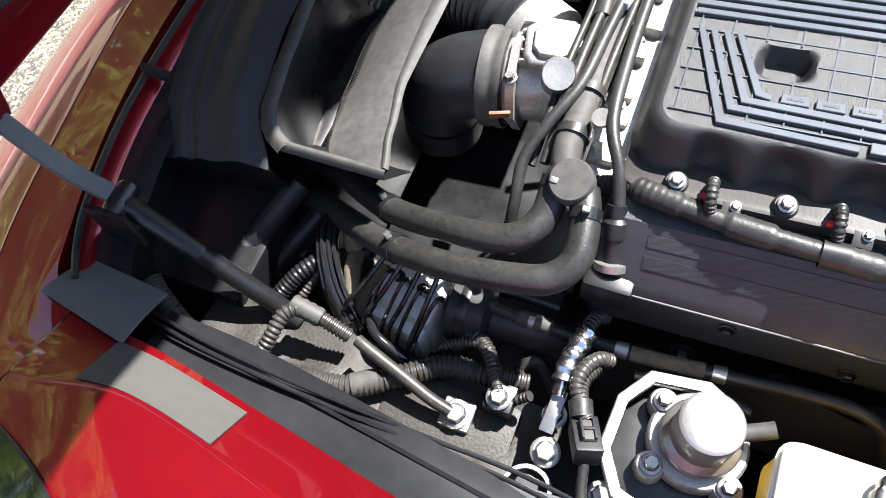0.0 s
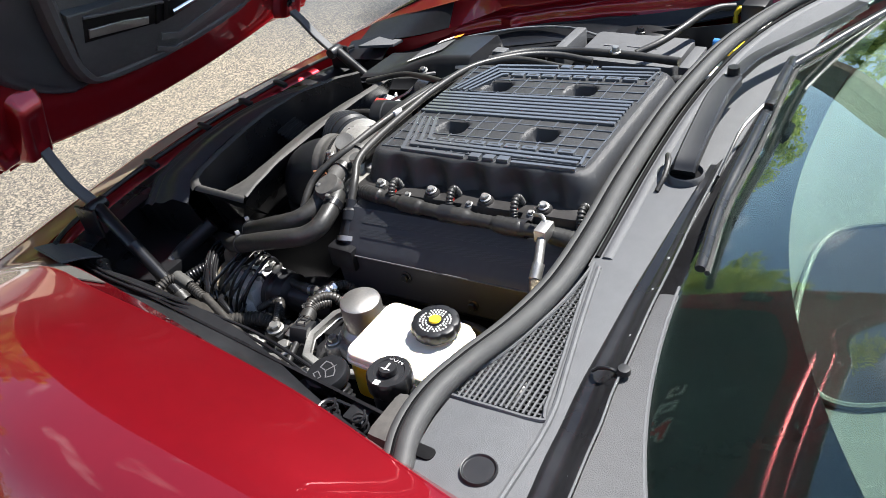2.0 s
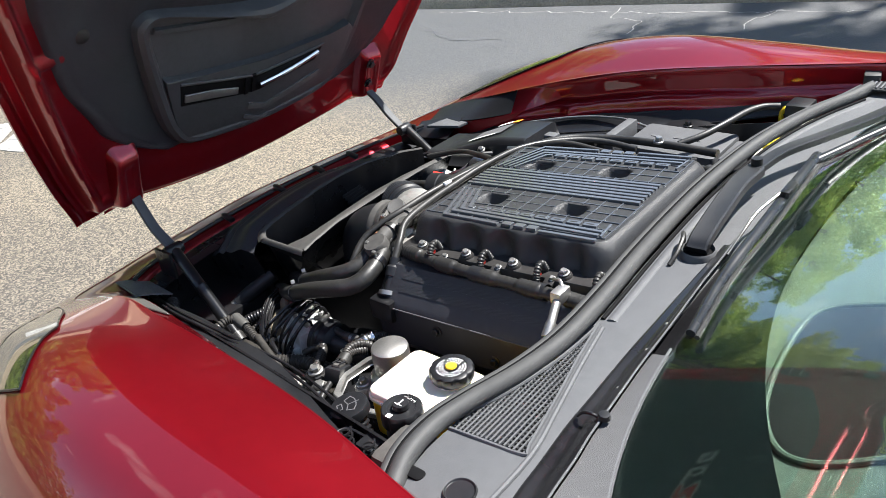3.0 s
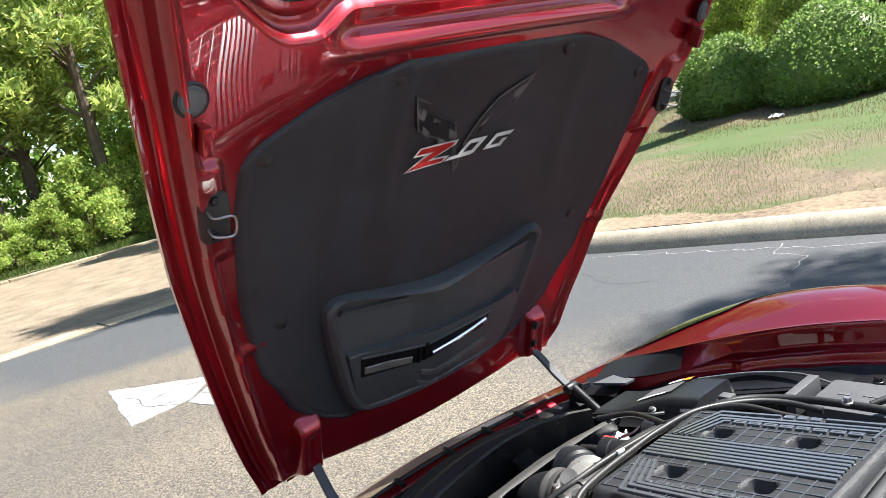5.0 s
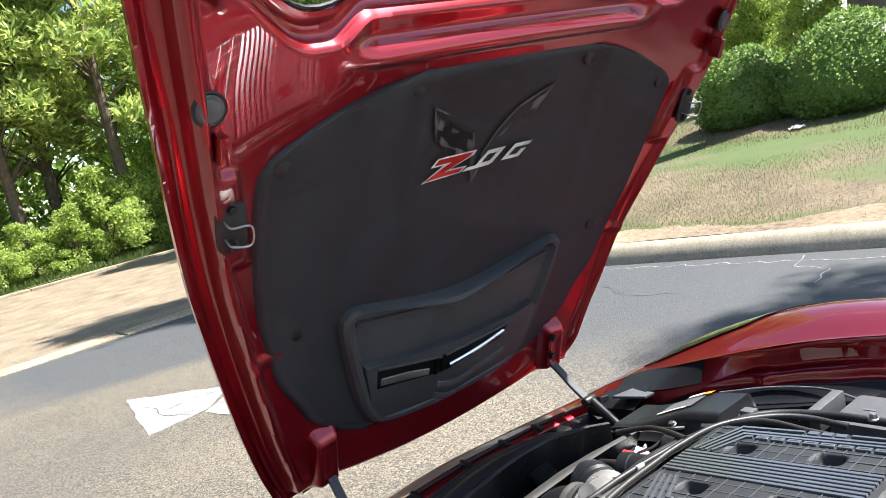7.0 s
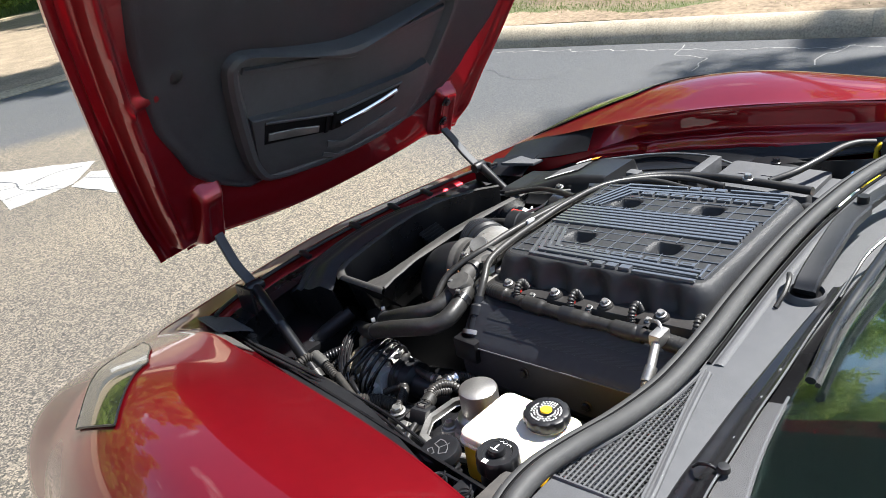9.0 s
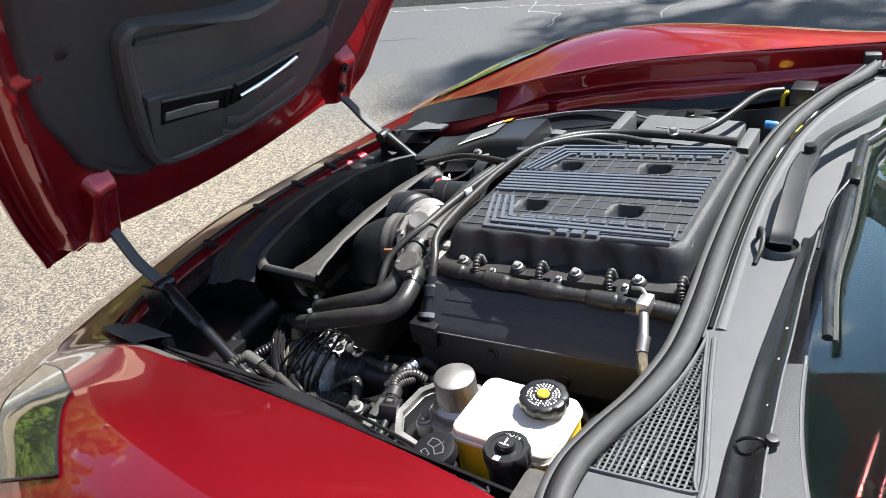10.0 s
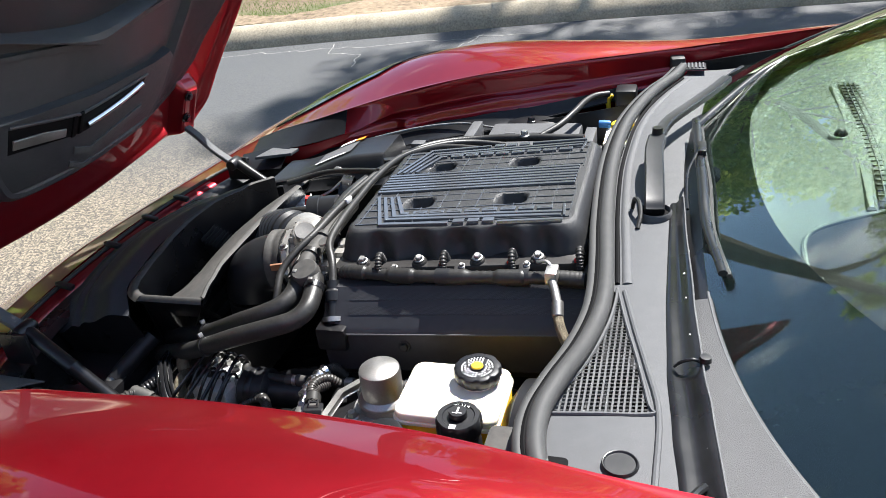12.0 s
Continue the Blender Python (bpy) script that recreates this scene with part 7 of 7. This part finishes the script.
ml = part("screen_moulding", sheet(mould, 50, 10, .002), SATIN, car, "gloss black moulding along the foot of the windscreen", sharp=60)
# pale line painted on for the sunlit edge of the moulding
part("moulding_edge", tube([mould(u / 20, 1) + Vector((.001, 0, .0005)) for u in range(21)], .0014, 6, 2), GREY, ml, "pale line for the lit edge of the moulding")
for y in (-.63, -.44, -.36, -.30):
    part("rivet", lathe([(0, .003), (.0022, .0024), (.003, 0)], 10, along((line_x(y) - .007, y, cowl_z(.5, y) + .010), (0, 0, 1))), STEEL, ml)
part("corner_panel", sheet(lambda u, v: (lambda y: Vector((line_x(y) + .002 + (ws(y, 0).x - line_x(y)) * v, y, cowl_z(.5, y) + .012 + (ws(y, 0).z + .004 - cowl_z(.5, y) - .012) * v ** .8)))(-.745 + .38 * u), 24, 6, .002), DOTS, car, "grey dotted plastic panel at the foot of the screen pillar")
part("screen_edge_line", tube([ws(-.74 + .39 * k / 16, 0, .003) for k in range(17)], .0018, 6, 2), GREY, screen, "thin pale edge of the glass")
part("screen_foot", sheet(lambda u, v: (lambda y: Vector((lerp_table(REAR, y) - .003 + (ws(y, 0).x + .006 - lerp_table(REAR, y)) * v, y, cowl_z(.5, y) - .004 + .012 * v)))(-.37 + 1.04 * u), 30, 2), SATIN, car, "dark trough below the screen")
part("seam_clip", tube([(.500, -.500, .836), (.508, -.503, .846), (.520, -.503, .850), (.530, -.500, .844)], .0020, 8, 5), SATIN, ml, "black clip across the moulding")
part("pivot", lathe([(0, .006), (.006, .0055), (.0075, .0)], 16, along((.532, -.498, .846), (.1, 0, 1))), SATIN, ml)
for s in (-1, 1):
    part("screen_edge", tube([ws(s * .742, t, .002) for t in (0, .2, .4, .6, .8, .95)], .006, 8, 4), RUBBER, screen, "edge seal")
    part("a_pillar", tube([ws(s * .765, t, .0) + Vector((0, 0, -.018)) for t in (.0, .2, .4, .6, .8, .97)], .012, 12, 4), SATIN, car, "dark windscreen pillar")
part("roof_header", tube([ws(y, .97, -.01) for y in (-.70, -.4, 0, .4, .70)], .03, 12, 6), PAINT, car, "red roof header")
part("roof", sheet(lambda u, v: ws(-.68 + 1.36 * u, .97, .01) + Vector((.8 * v, 0, .05 * math.sin(1.6 * v))), 12, 8, .01), PAINT, car, "red roof")

# cabin seen through the screen
def dash_top(u, v):
    y = -.68 + 1.36 * u
    x = .603 + .14 * (abs(y) / .6) ** 2.4 * (1 - v) + .40 * v + .04 * v * (abs(y) / .6) ** 2
    z = .853 - .010 * (abs(y) / .68) ** 2 + .030 * sstep(0, .5, v) + .02 * v
    return Vector((x, y, z))


dash = part("dashboard", sheet(dash_top, 40, 24, .004), DASH, car, "sage green dashboard top under the screen")
# near-black sheet fills the gap; its shade is in the colour
part("dash_front", sheet(lambda u, v: (lambda y: Vector((ws(y, 0).x + .012, y, ws(y, 0).z - .03)).lerp(dash_top(u, 0) + Vector((0, 0, -.002)), v))(-.68 + 1.36 * u), 40, 4), DARK, dash, "near-black sheet for the shaded gap ahead of the dashboard")
def dash_z(x, y):
    k = (abs(y) / .6) ** 2
    v = max(0.0, min(1.0, (x - .603 - .14 * k) / (.40 - .10 * k)))
    return dash_top((y + .68) / 1.36, v).z


# no hole is cut: a near-black sheet carries the opening's shade
OPEN = spline([(.668, -.225, 0), (.657, -.30, 0), (.668, -.40, 0), (.697, -.457, 0), (.735, -.470, 0), (.79, -.452, 0), (.845, -.425, 0), (.87, -.33, 0), (.865, -.235, 0), (.83, -.205, 0), (.73, -.205, 0)], 5, True)
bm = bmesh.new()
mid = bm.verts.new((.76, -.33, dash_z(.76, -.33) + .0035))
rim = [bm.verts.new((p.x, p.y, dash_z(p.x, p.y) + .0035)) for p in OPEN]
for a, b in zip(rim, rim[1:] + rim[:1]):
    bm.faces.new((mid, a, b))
part("display_recess", bm, DARK, dash, "near-black sheet for the shaded projector opening")
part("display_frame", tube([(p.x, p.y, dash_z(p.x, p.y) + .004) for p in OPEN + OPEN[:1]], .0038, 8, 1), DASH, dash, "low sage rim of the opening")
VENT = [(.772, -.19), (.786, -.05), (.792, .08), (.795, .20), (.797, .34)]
# near-black strip on the dash stands in for the shaded outlet
part("defroster", strip(VENT, .034, .874, .889, None, .001), DARK, dash, "near-black strip for the shaded defroster outlet")
part("defroster_rim", strip([(x - .026, y) for x, y in VENT], .012, .868, .887, None, .003), DASH, dash)
for i in range(30):
    yy = -.175 + i * .0172
    xx = lerp_table([(y, x) for x, y in VENT], yy)
    part("defroster_fin", box(xx - .016, xx + .016, yy - .0012, yy + .0012, .884, .8915, 0), BLACK, dash)
for k in (-.008, .0, .008):
    part("defroster_bar", strip([(x + k, y) for x, y in VENT], .0015, .886, .8925, None, 0), BLACK, dash)
part("sun_sensor", lathe([(0, .012), (.006, .010), (.010, .005), (.011, 0)], 20, Matrix.Translation((.748, .083, .884))), SATIN, dash, "small dark sun sensor dome")
part("sensor_base", lathe([(.011, .001), (.017, .002), (.019, 0)], 20, Matrix.Translation((.748, .083, .884))), DASH, dash)
part("speaker_mesh", sheet(lambda u, v: dash_top(.03 + .20 * u, .35 + .40 * v) + Vector((0, 0, .006)), 8, 6, .002), DOTS, dash, "dotted speaker mesh")
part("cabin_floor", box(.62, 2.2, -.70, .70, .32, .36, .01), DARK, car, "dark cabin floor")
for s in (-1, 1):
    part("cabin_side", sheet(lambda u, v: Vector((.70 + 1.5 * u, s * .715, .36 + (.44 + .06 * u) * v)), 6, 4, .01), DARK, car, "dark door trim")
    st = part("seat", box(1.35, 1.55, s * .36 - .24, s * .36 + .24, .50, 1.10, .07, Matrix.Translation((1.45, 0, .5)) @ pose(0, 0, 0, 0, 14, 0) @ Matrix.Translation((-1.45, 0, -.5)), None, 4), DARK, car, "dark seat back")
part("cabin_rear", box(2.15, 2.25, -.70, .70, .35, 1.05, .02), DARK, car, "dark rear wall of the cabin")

# wipers
def channel(line, half, deep):
    """A pressed channel: flat top with folded sides, swept along a line."""
    pts = spline([Vector(p) for p in line], 8)
    bm = bmesh.new()
    prev = None
    for i, p in enumerate(pts):
        d = (pts[min(i + 1, len(pts) - 1)] - pts[max(i - 1, 0)]).normalized()
        n = d.cross(Vector((0, 0, 1))).normalized()
        up = n.cross(d)
        ring = [bm.verts.new(p + n * a * half + up * b * deep) for a, b in ((-1, -1), (-1.0, .25), (-.82, .52), (-.3, .46), (.3, .46), (.82, .52), (1.0, .25), (1, -1))]
        if prev:
            for k in range(8):
                bm.faces.new((prev[k], prev[(k + 1) % 8], ring[(k + 1) % 8], ring[k]))
        else:
            bm.faces.new(ring[::-1])
        prev = ring
    bm.faces.new(prev)
    return bm


ARM = [(.463, -.112, .838), (.462, -.09, .850), (.459, -.02, .862), (.455, .06, .868), (.458, .125, .868)]
a1 = part("wiper_arm", channel(ARM, .0155, .010), BLACK, car, "satin black wiper arm rising from its well", sharp=30)
A2 = [(.458, .125, .868), (.475, .20, .872), (.515, .29, .872), (.555, .37, .875), (.585, .43, .880)]
part("arm_blade", channel(A2, .0105, .008), BLACK, a1, "tapered outer arm")
part("knuckle", lathe([(0, .016), (.009, .016), (.010, -.010)], 14, along((.458, .130, .868), (0, 0, 1))), SATIN, a1)
part("arm_well", lathe([(.020, -.025), (.021, .004), (.0235, .009), (.0255, .006), (.0265, -.004)], 28, Matrix.Translation((.464, -.106, cowl_z(.464, 0) + .002))), GREY, car, "round well of the wiper spindle")
# near-black disc near the rim stands in for the well's shade
part("well_floor", lathe([(0, 0), (.021, 0)], 24, Matrix.Translation((.464, -.106, cowl_z(.464, 0) + .0045))), DARK, car, "near-black disc for the shaded floor of the spindle well")
part("washer_hose", tube([(.428, -.075, .825), (.432, -.085, .845), (.440, -.105, .848), (.443, -.13, .838), (.440, -.15, .826)], .0035, 8, 6), RUBBER, car, "thin black washer hose")
b1 = part("wiper_blade", tube([ws(-.335, .024, .012), ws(-.20, .012, .014), (.533, -.05, .863), (.528, .10, .864), (.525, .22, .864)], lambda d: .0060 + .0022 * sstep(0, .2, d), 10, 6, None, None, .8), SATIN, car, "grey-black wiper blade on the screen")
part("rubber_edge", tube([ws(-.335, .030, .005), ws(-.20, .018, .005), (.545, -.05, .856), (.538, .10, .855), (.535, .22, .856)], .0035, 6, 6), RUBBER, b1)
part("blade_clip", box(-.007, .007, -.022, .022, -.006, .006, .003, Matrix.Translation((.533, .06, .872))), SATIN, b1)
part("linkage", tube([(.528, .05, .874), (.512, -.01, .862), (.510, -.06, .852), (.512, -.12, .846)], .0022, 8, 5), SATIN, b1, "thin black link")
b2 = part("wiper_blade", tube([(.527, .20, .862), (.560, .27, .868), (.596, .34, .876), (.650, .435, .888), (.700, .49, .900)], .0075, 10, 6, None, None, .8), SATIN, car, "grey-black wiper blade on the passenger side")
part("rubber_edge", tube([(.537, .20, .854), (.570, .27, .859), (.606, .34, .867), (.660, .435, .879), (.708, .49, .890)], .003, 6, 6), RUBBER, b2)

# ---- planting ----
def leaf_cards(spots, size, long, rng, up=0.3):
    """Many small bent leaves, each two triangles, at the given points."""
    n = len(spots)
    verts, faces = [], []
    for p in spots:
        d = Vector((rng.uniform(-1, 1), rng.uniform(-1, 1), rng.uniform(-.6, 1) + up)).normalized()
        e = d.cross(Vector((rng.uniform(-1, 1), rng.uniform(-1, 1), rng.uniform(-1, 1)))).normalized()
        s = size * rng.uniform(.6, 1.35)
        a, b = d * s * long, e * s * .5
        i = len(verts)
        verts += [p - b * .2, p + a * .5 - b, p + a, p + a * .5 + b]
        faces.append((i, i + 1, i + 2, i + 3))
    return verts, faces


def mesh_of(name, verts, faces, mat):
    me = bpy.data.meshes.new(name)
    me.from_pydata([tuple(v) for v in verts], [], faces)
    me.materials.append(mat)
    return me


def crown_spots(clumps, per, rng, squash=.7):
    out = []
    for c, r in clumps:
        for _ in range(per):
            d = Vector((rng.gauss(0, 1), rng.gauss(0, 1), rng.gauss(0, 1))).normalized()
            out.append(c + Vector((d.x, d.y, d.z * squash)) * r * rng.uniform(.45, 1.0))
    return out


def make_tree(seed, height, trunk_r, crown_from, spread, clumps, per, leaf_size, long, mat, label, category="tree", lean=0.03):
    rng = random.Random(seed)
    ob = tagged(new("tree"), label, category)
    top = Vector((rng.uniform(-lean, lean) * height, rng.uniform(-lean, lean) * height, height * .96))
    line = [Vector((0, 0, -.1)), top * .3 + Vector((rng.uniform(-.1, .1), rng.uniform(-.1, .1), 0)), top * .65 + Vector((rng.uniform(-.15, .15), rng.uniform(-.15, .15), 0)), top]
    bm = tube(line, lambda d: trunk_r * max(.12, 1 - d / height * .95), 9, 5)
    cl = []
    for i in range(clumps):
        f = rng.uniform(0, 1) ** .85
        h = height * (crown_from + (1 - crown_from) * f)
        reach = spread * (1.0 - .65 * f) * rng.uniform(.35, 1.0)
        a = rng.uniform(0, 2 * math.pi)
        base = top * (h / height * .96)
        c = Vector((base.x + math.cos(a) * reach, base.y + math.sin(a) * reach, h + rng.uniform(-.2, .4)))
        cl.append((c, spread * rng.uniform(.17, .33)))
        if i % 2 == 0:
            b0 = top * max(.1, (h - reach * .45) / height)
            tube([b0, b0.lerp(c, .5) + Vector((0, 0, .15)), c], lambda d: max(.012, trunk_r * .28 - d * .03), 5, 3, None, bm)
    part("trunk", bm, BARK, ob)
    v, f = leaf_cards(crown_spots(cl, per, rng), leaf_size, long, rng)
    cr = new("crown", mesh_of("crown", v, f, mat))
    cr.parent = ob
    return ob


pine_a = make_tree(11, 11, .19, .28, 2.3, 54, 290, .066, 3.8, NEEDLES, "tall pine with bright open needle tufts")
pine_b = make_tree(12, 13, .22, .34, 2.6, 56, 280, .070, 3.8, NEEDLES, "tall pine with bright open needle tufts")
broad_a = make_tree(13, 8, .13, .10, 2.5, 64, 300, .078, 1.6, LEAVES, "leafy young broadleaf tree at the wood's edge")
broad_b = make_tree(14, 6, .10, .05, 2.2, 58, 300, .075, 1.6, LEAVES, "leafy young broadleaf tree at the wood's edge")
shrub = make_tree(15, 2.2, .05, .02, 1.3, 40, 240, .058, 1.6, LEAVES, "low leafy shrub on the verge", "shrub")
kinds = [pine_a, pine_b, broad_a, broad_b]
rng = random.Random(5)
spots = []
for row, (dx, gap) in enumerate(((2.2, 2.5), (4.8, 3.1), (8.5, 4.8))):
    yy = -12 + row
    while yy < 30:
        xx = -19.6 - .008 * yy - .010 * max(0.0, yy) ** 1.6 - dx - rng.uniform(-.6, 1.2)
        spots.append((xx, yy + rng.uniform(-.6, .6), row))
        yy += gap
for i in range(24):
    spots.append((-18 + .9 * i + rng.uniform(-.4, .4), rng.uniform(21, 29), 4 + i % 2))
for i in range(10):
    x = rng.uniform(-18, -12.5)
    spots.append((x, rng.uniform(8, 1.15 * (.9 - x) - 1.5), 2))
first = {}
for i, (x, y, row) in enumerate(spots):
    k = rng.choice((2, 3, 3, 0)) if row == 0 else (2 if row == 4 else 3) if row > 3 else rng.choice((0, 1, 0, 1, 2))
    s = rng.uniform(.85, 1.15) * (1.0 if row < 4 or x < -15 else .62 if x < -5.0 else 1.75)
    z = .0 if x < -7.9 else bank_z(x, y) - .1
    m = Matrix.Translation((x, y, z)) @ pose(0, 0, 0, 0, 0, rng.uniform(0, 360))
    if k in first:
        t = copy_thing(kinds[k], m)
        t.scale = (s, s, s * rng.uniform(.92, 1.12))
    else:
        t = first[k] = kinds[k]
        t.matrix_basis = m
    tagged(t, group="trees of the wood")
tagged(shrub, group="shrubs on the verge")
placed = False
for i in range(34):
    yy = -10 + i * 1.05 + rng.uniform(-.3, .3)
    x = -20.3 - .008 * yy - .010 * max(0.0, yy) ** 1.6 - rng.uniform(0, 1.4)
    m = Matrix.Translation((x, yy, .0)) @ pose(0, 0, 0, 0, 0, rng.uniform(0, 360))
    if placed:
        t = copy_thing(shrub, m)
        s = rng.uniform(.55, 1.05)
        t.scale = (s, s, s)
    else:
        placed = True
        shrub.matrix_basis = m

# undergrowth between the trunks and the wood that goes on behind
def wood_leaves(name, label, seed, count, near, deep, high, size):
    rng = random.Random(seed)
    pts = []
    while len(pts) < count:
        yy = rng.uniform(-13, 31)
        d = near + deep * rng.random()
        top = high * (.62 + .75 * noise.noise(Vector((yy * .45, d * .4, seed))) + .3 * noise.noise(Vector((yy * 1.7, d, seed))))
        z = rng.random() * high
        if z > top or noise.noise(Vector((yy * .9, d * .6, z * .9))) < rng.uniform(-.5, .1):
            continue
        pts.append(Vector((-19.6 - .008 * yy - .010 * max(0.0, yy) ** 1.6 - d, yy, z)))
    v, f = leaf_cards(pts, size, 1.6, rng)
    tagged(new(name, mesh_of(name, v, f, FARLEAF)), label, "foliage", kind="stuff")


wood_leaves("undergrowth", "dense green undergrowth between the trunks", 3, 40000, 2.4, 5.0, 3.4, .095)
wood_leaves("leaf_backdrop", "green wood going on behind the first trees", 4, 20000, 12.0, 5.0, 11.0, .30)

# unseen leaf ring on the near side, added to darken reflections in the paint
rng = random.Random(8)
pts = []
while len(pts) < 26000:
    a = rng.uniform(radians(185), radians(360))
    d = rng.uniform(27, 33)
    top = 9.0 * (.75 + .6 * noise.noise(Vector((a * 4, 1, 0))) + .3 * noise.noise(Vector((a * 15, d, 0))))
    z = rng.uniform(0, 10)
    if z < top:
        pts.append(Vector((d * math.cos(a), d * math.sin(a), z)))
v, f = leaf_cards(pts, .42, 1.4, rng)
tagged(new("leaf_backdrop", mesh_of("leaf_backdrop", v, f, FARLEAF)), "unseen ring of leaves added to darken reflections in the car", "foliage", kind="stuff")

# shade trees standing on the bank beside and behind the car
shade = make_tree(21, 17, .33, .52, 2.2, 44, 110, .16, 1.6, LEAVES, "tall broadleaf shade tree on the bank")
shade.matrix_basis = Matrix.Translation((-3.85, 10.3, .5))
tagged(shade, group="shade trees")
slim = make_tree(22, 13.5, .16, .72, 1.35, 40, 80, .080, 1.6, LEAVES, "slim leafy broadleaf tree on the bank")
slim.matrix_basis = Matrix.Translation((2.3, 10.2, bank_z(2.3, 10.2) - .1)) @ pose(0, 0, 0, 0, 0, 40)
tagged(slim, group="shade trees")
for x, y, r in ((3.7, 9.9, 75), (5.2, 10.3, 160)):
    copy_thing(slim, Matrix.Translation((x, y, bank_z(x, y) - .1)) @ pose(0, 0, 0, 0, 0, r))
for x, y, r in ((9.5, 13.0, 120), (6.0, 24.0, 200)):
    copy_thing(shade, Matrix.Translation((x, y, bank_z(x, y) - .1)) @ pose(0, 0, 0, 0, 0, r))


# clipped hedge mounds: a dark core inside a skin of small leaves
def hedge(seed, rx, ry, rz, leaves):
    rng = random.Random(seed)
    ob = tagged(new("hedge"), "rounded clipped evergreen shrub on the bank", "shrub", "clipped shrubs")
    def surf(d):
        k = 1 + .10 * noise.noise(d * 2.2 + Vector((seed, 0, 0))) + .05 * noise.noise(d * 6 + Vector((seed, 3, 0)))
        h = d.z
        return Vector((d.x * rx * k, d.y * ry * k, (h if h > 0 else h * .35) * rz * k))
    bm = bmesh.new()
    bmesh.ops.create_icosphere(bm, subdivisions=3, radius=1)
    for v in bm.verts:
        v.co = surf(v.co.normalized()) * .93
    part("core", bm, HEDGE, ob)
    pts = []
    for _ in range(leaves):
        d = Vector((rng.gauss(0, 1), rng.gauss(0, 1), rng.gauss(0, 1))).normalized()
        pts.append(surf(d) * rng.uniform(.93, 1.03))
    v, f = leaf_cards(pts, .030, 1.6, rng, .2)
    c = new("foliage", mesh_of("foliage", v, f, HEDGE))
    c.parent = ob
    return ob


for seed, x, y, rx, ry, rz, n in ((31, -5.25, 9.3, .68, .72, .92, 16000), (32, -3.80, 9.35, .92, .85, 1.02, 20000), (33, -2.05, 9.6, .95, .9, 1.0, 12000)):
    h = hedge(seed, rx, ry, rz, n)
    h.location = (x, y, bank_z(x, y) + .12)

# grass on the bank and verge, leaf litter under the shrubs
def blades(name, count, place, size, mat, label):
    rng = random.Random(len(name))
    verts, faces = [], []
    for _ in range(count):
        p = place(rng)
        if p is None:
            continue
        a = rng.uniform(0, 6.28)
        s = size * rng.uniform(.5, 1.3)
        w = Vector((math.cos(a), math.sin(a), 0)) * s * .12
        t = Vector((rng.uniform(-.5, .5), rng.uniform(-.5, .5), 1)) * s
        i = len(verts)
        verts += [p - w, p + w, p + t]
        faces.append((i, i + 1, i + 2))
    return tagged(new(name, mesh_of(name, verts, faces, mat)), label, "grass", kind="stuff")


def on_lawn(rng):
    x = rng.uniform(-7.6, 2.5)
    y = kerb_y(x) + .2 + 6.5 * rng.random() ** 1.3
    q = noise.noise(Vector((x * .38, y * .95, 7.0)))
    if y - kerb_y(x) < .50 + .55 * noise.noise(Vector((x * .9, 2, 0))) and rng.random() < .93:
        return None
    if q < rng.uniform(-.35, .20):
        return None
    return Vector((x, y, bank_z(x, y)))


blades("grass", 170000, on_lawn, .019, BLADES, "patchy short grass on the bank")


def on_verge(rng):
    yy = rng.uniform(-10, 24)
    x = -19.75 - .008 * yy - .010 * max(0.0, yy) ** 1.6 - 2.6 * rng.random() ** 1.4
    return Vector((x, yy, .05))


blades("verge_grass", 26000, on_verge, .16, BLADES, "taller bright grass on the verge")


def under_hedge(rng):
    x = rng.uniform(-6.6, .8)
    y = rng.uniform(7.7, 9.4)
    return Vector((x, y, bank_z(x, y) + .01))


blades("leaf_litter", 12000, under_hedge, .028, LITTER, "brown dry leaf litter under the shrubs")
p = Vector((-4.1, 8.1, bank_z(-4.1, 8.1)))
tagged(part("litter", sheet(lambda u, v: p + Vector((.16 * u, .12 * v, .04 + .05 * noise.noise(Vector((u * 3, v * 3, 1))))), 8, 8, .002), PAPER), "crumpled white scrap of paper on the lawn", "litter")
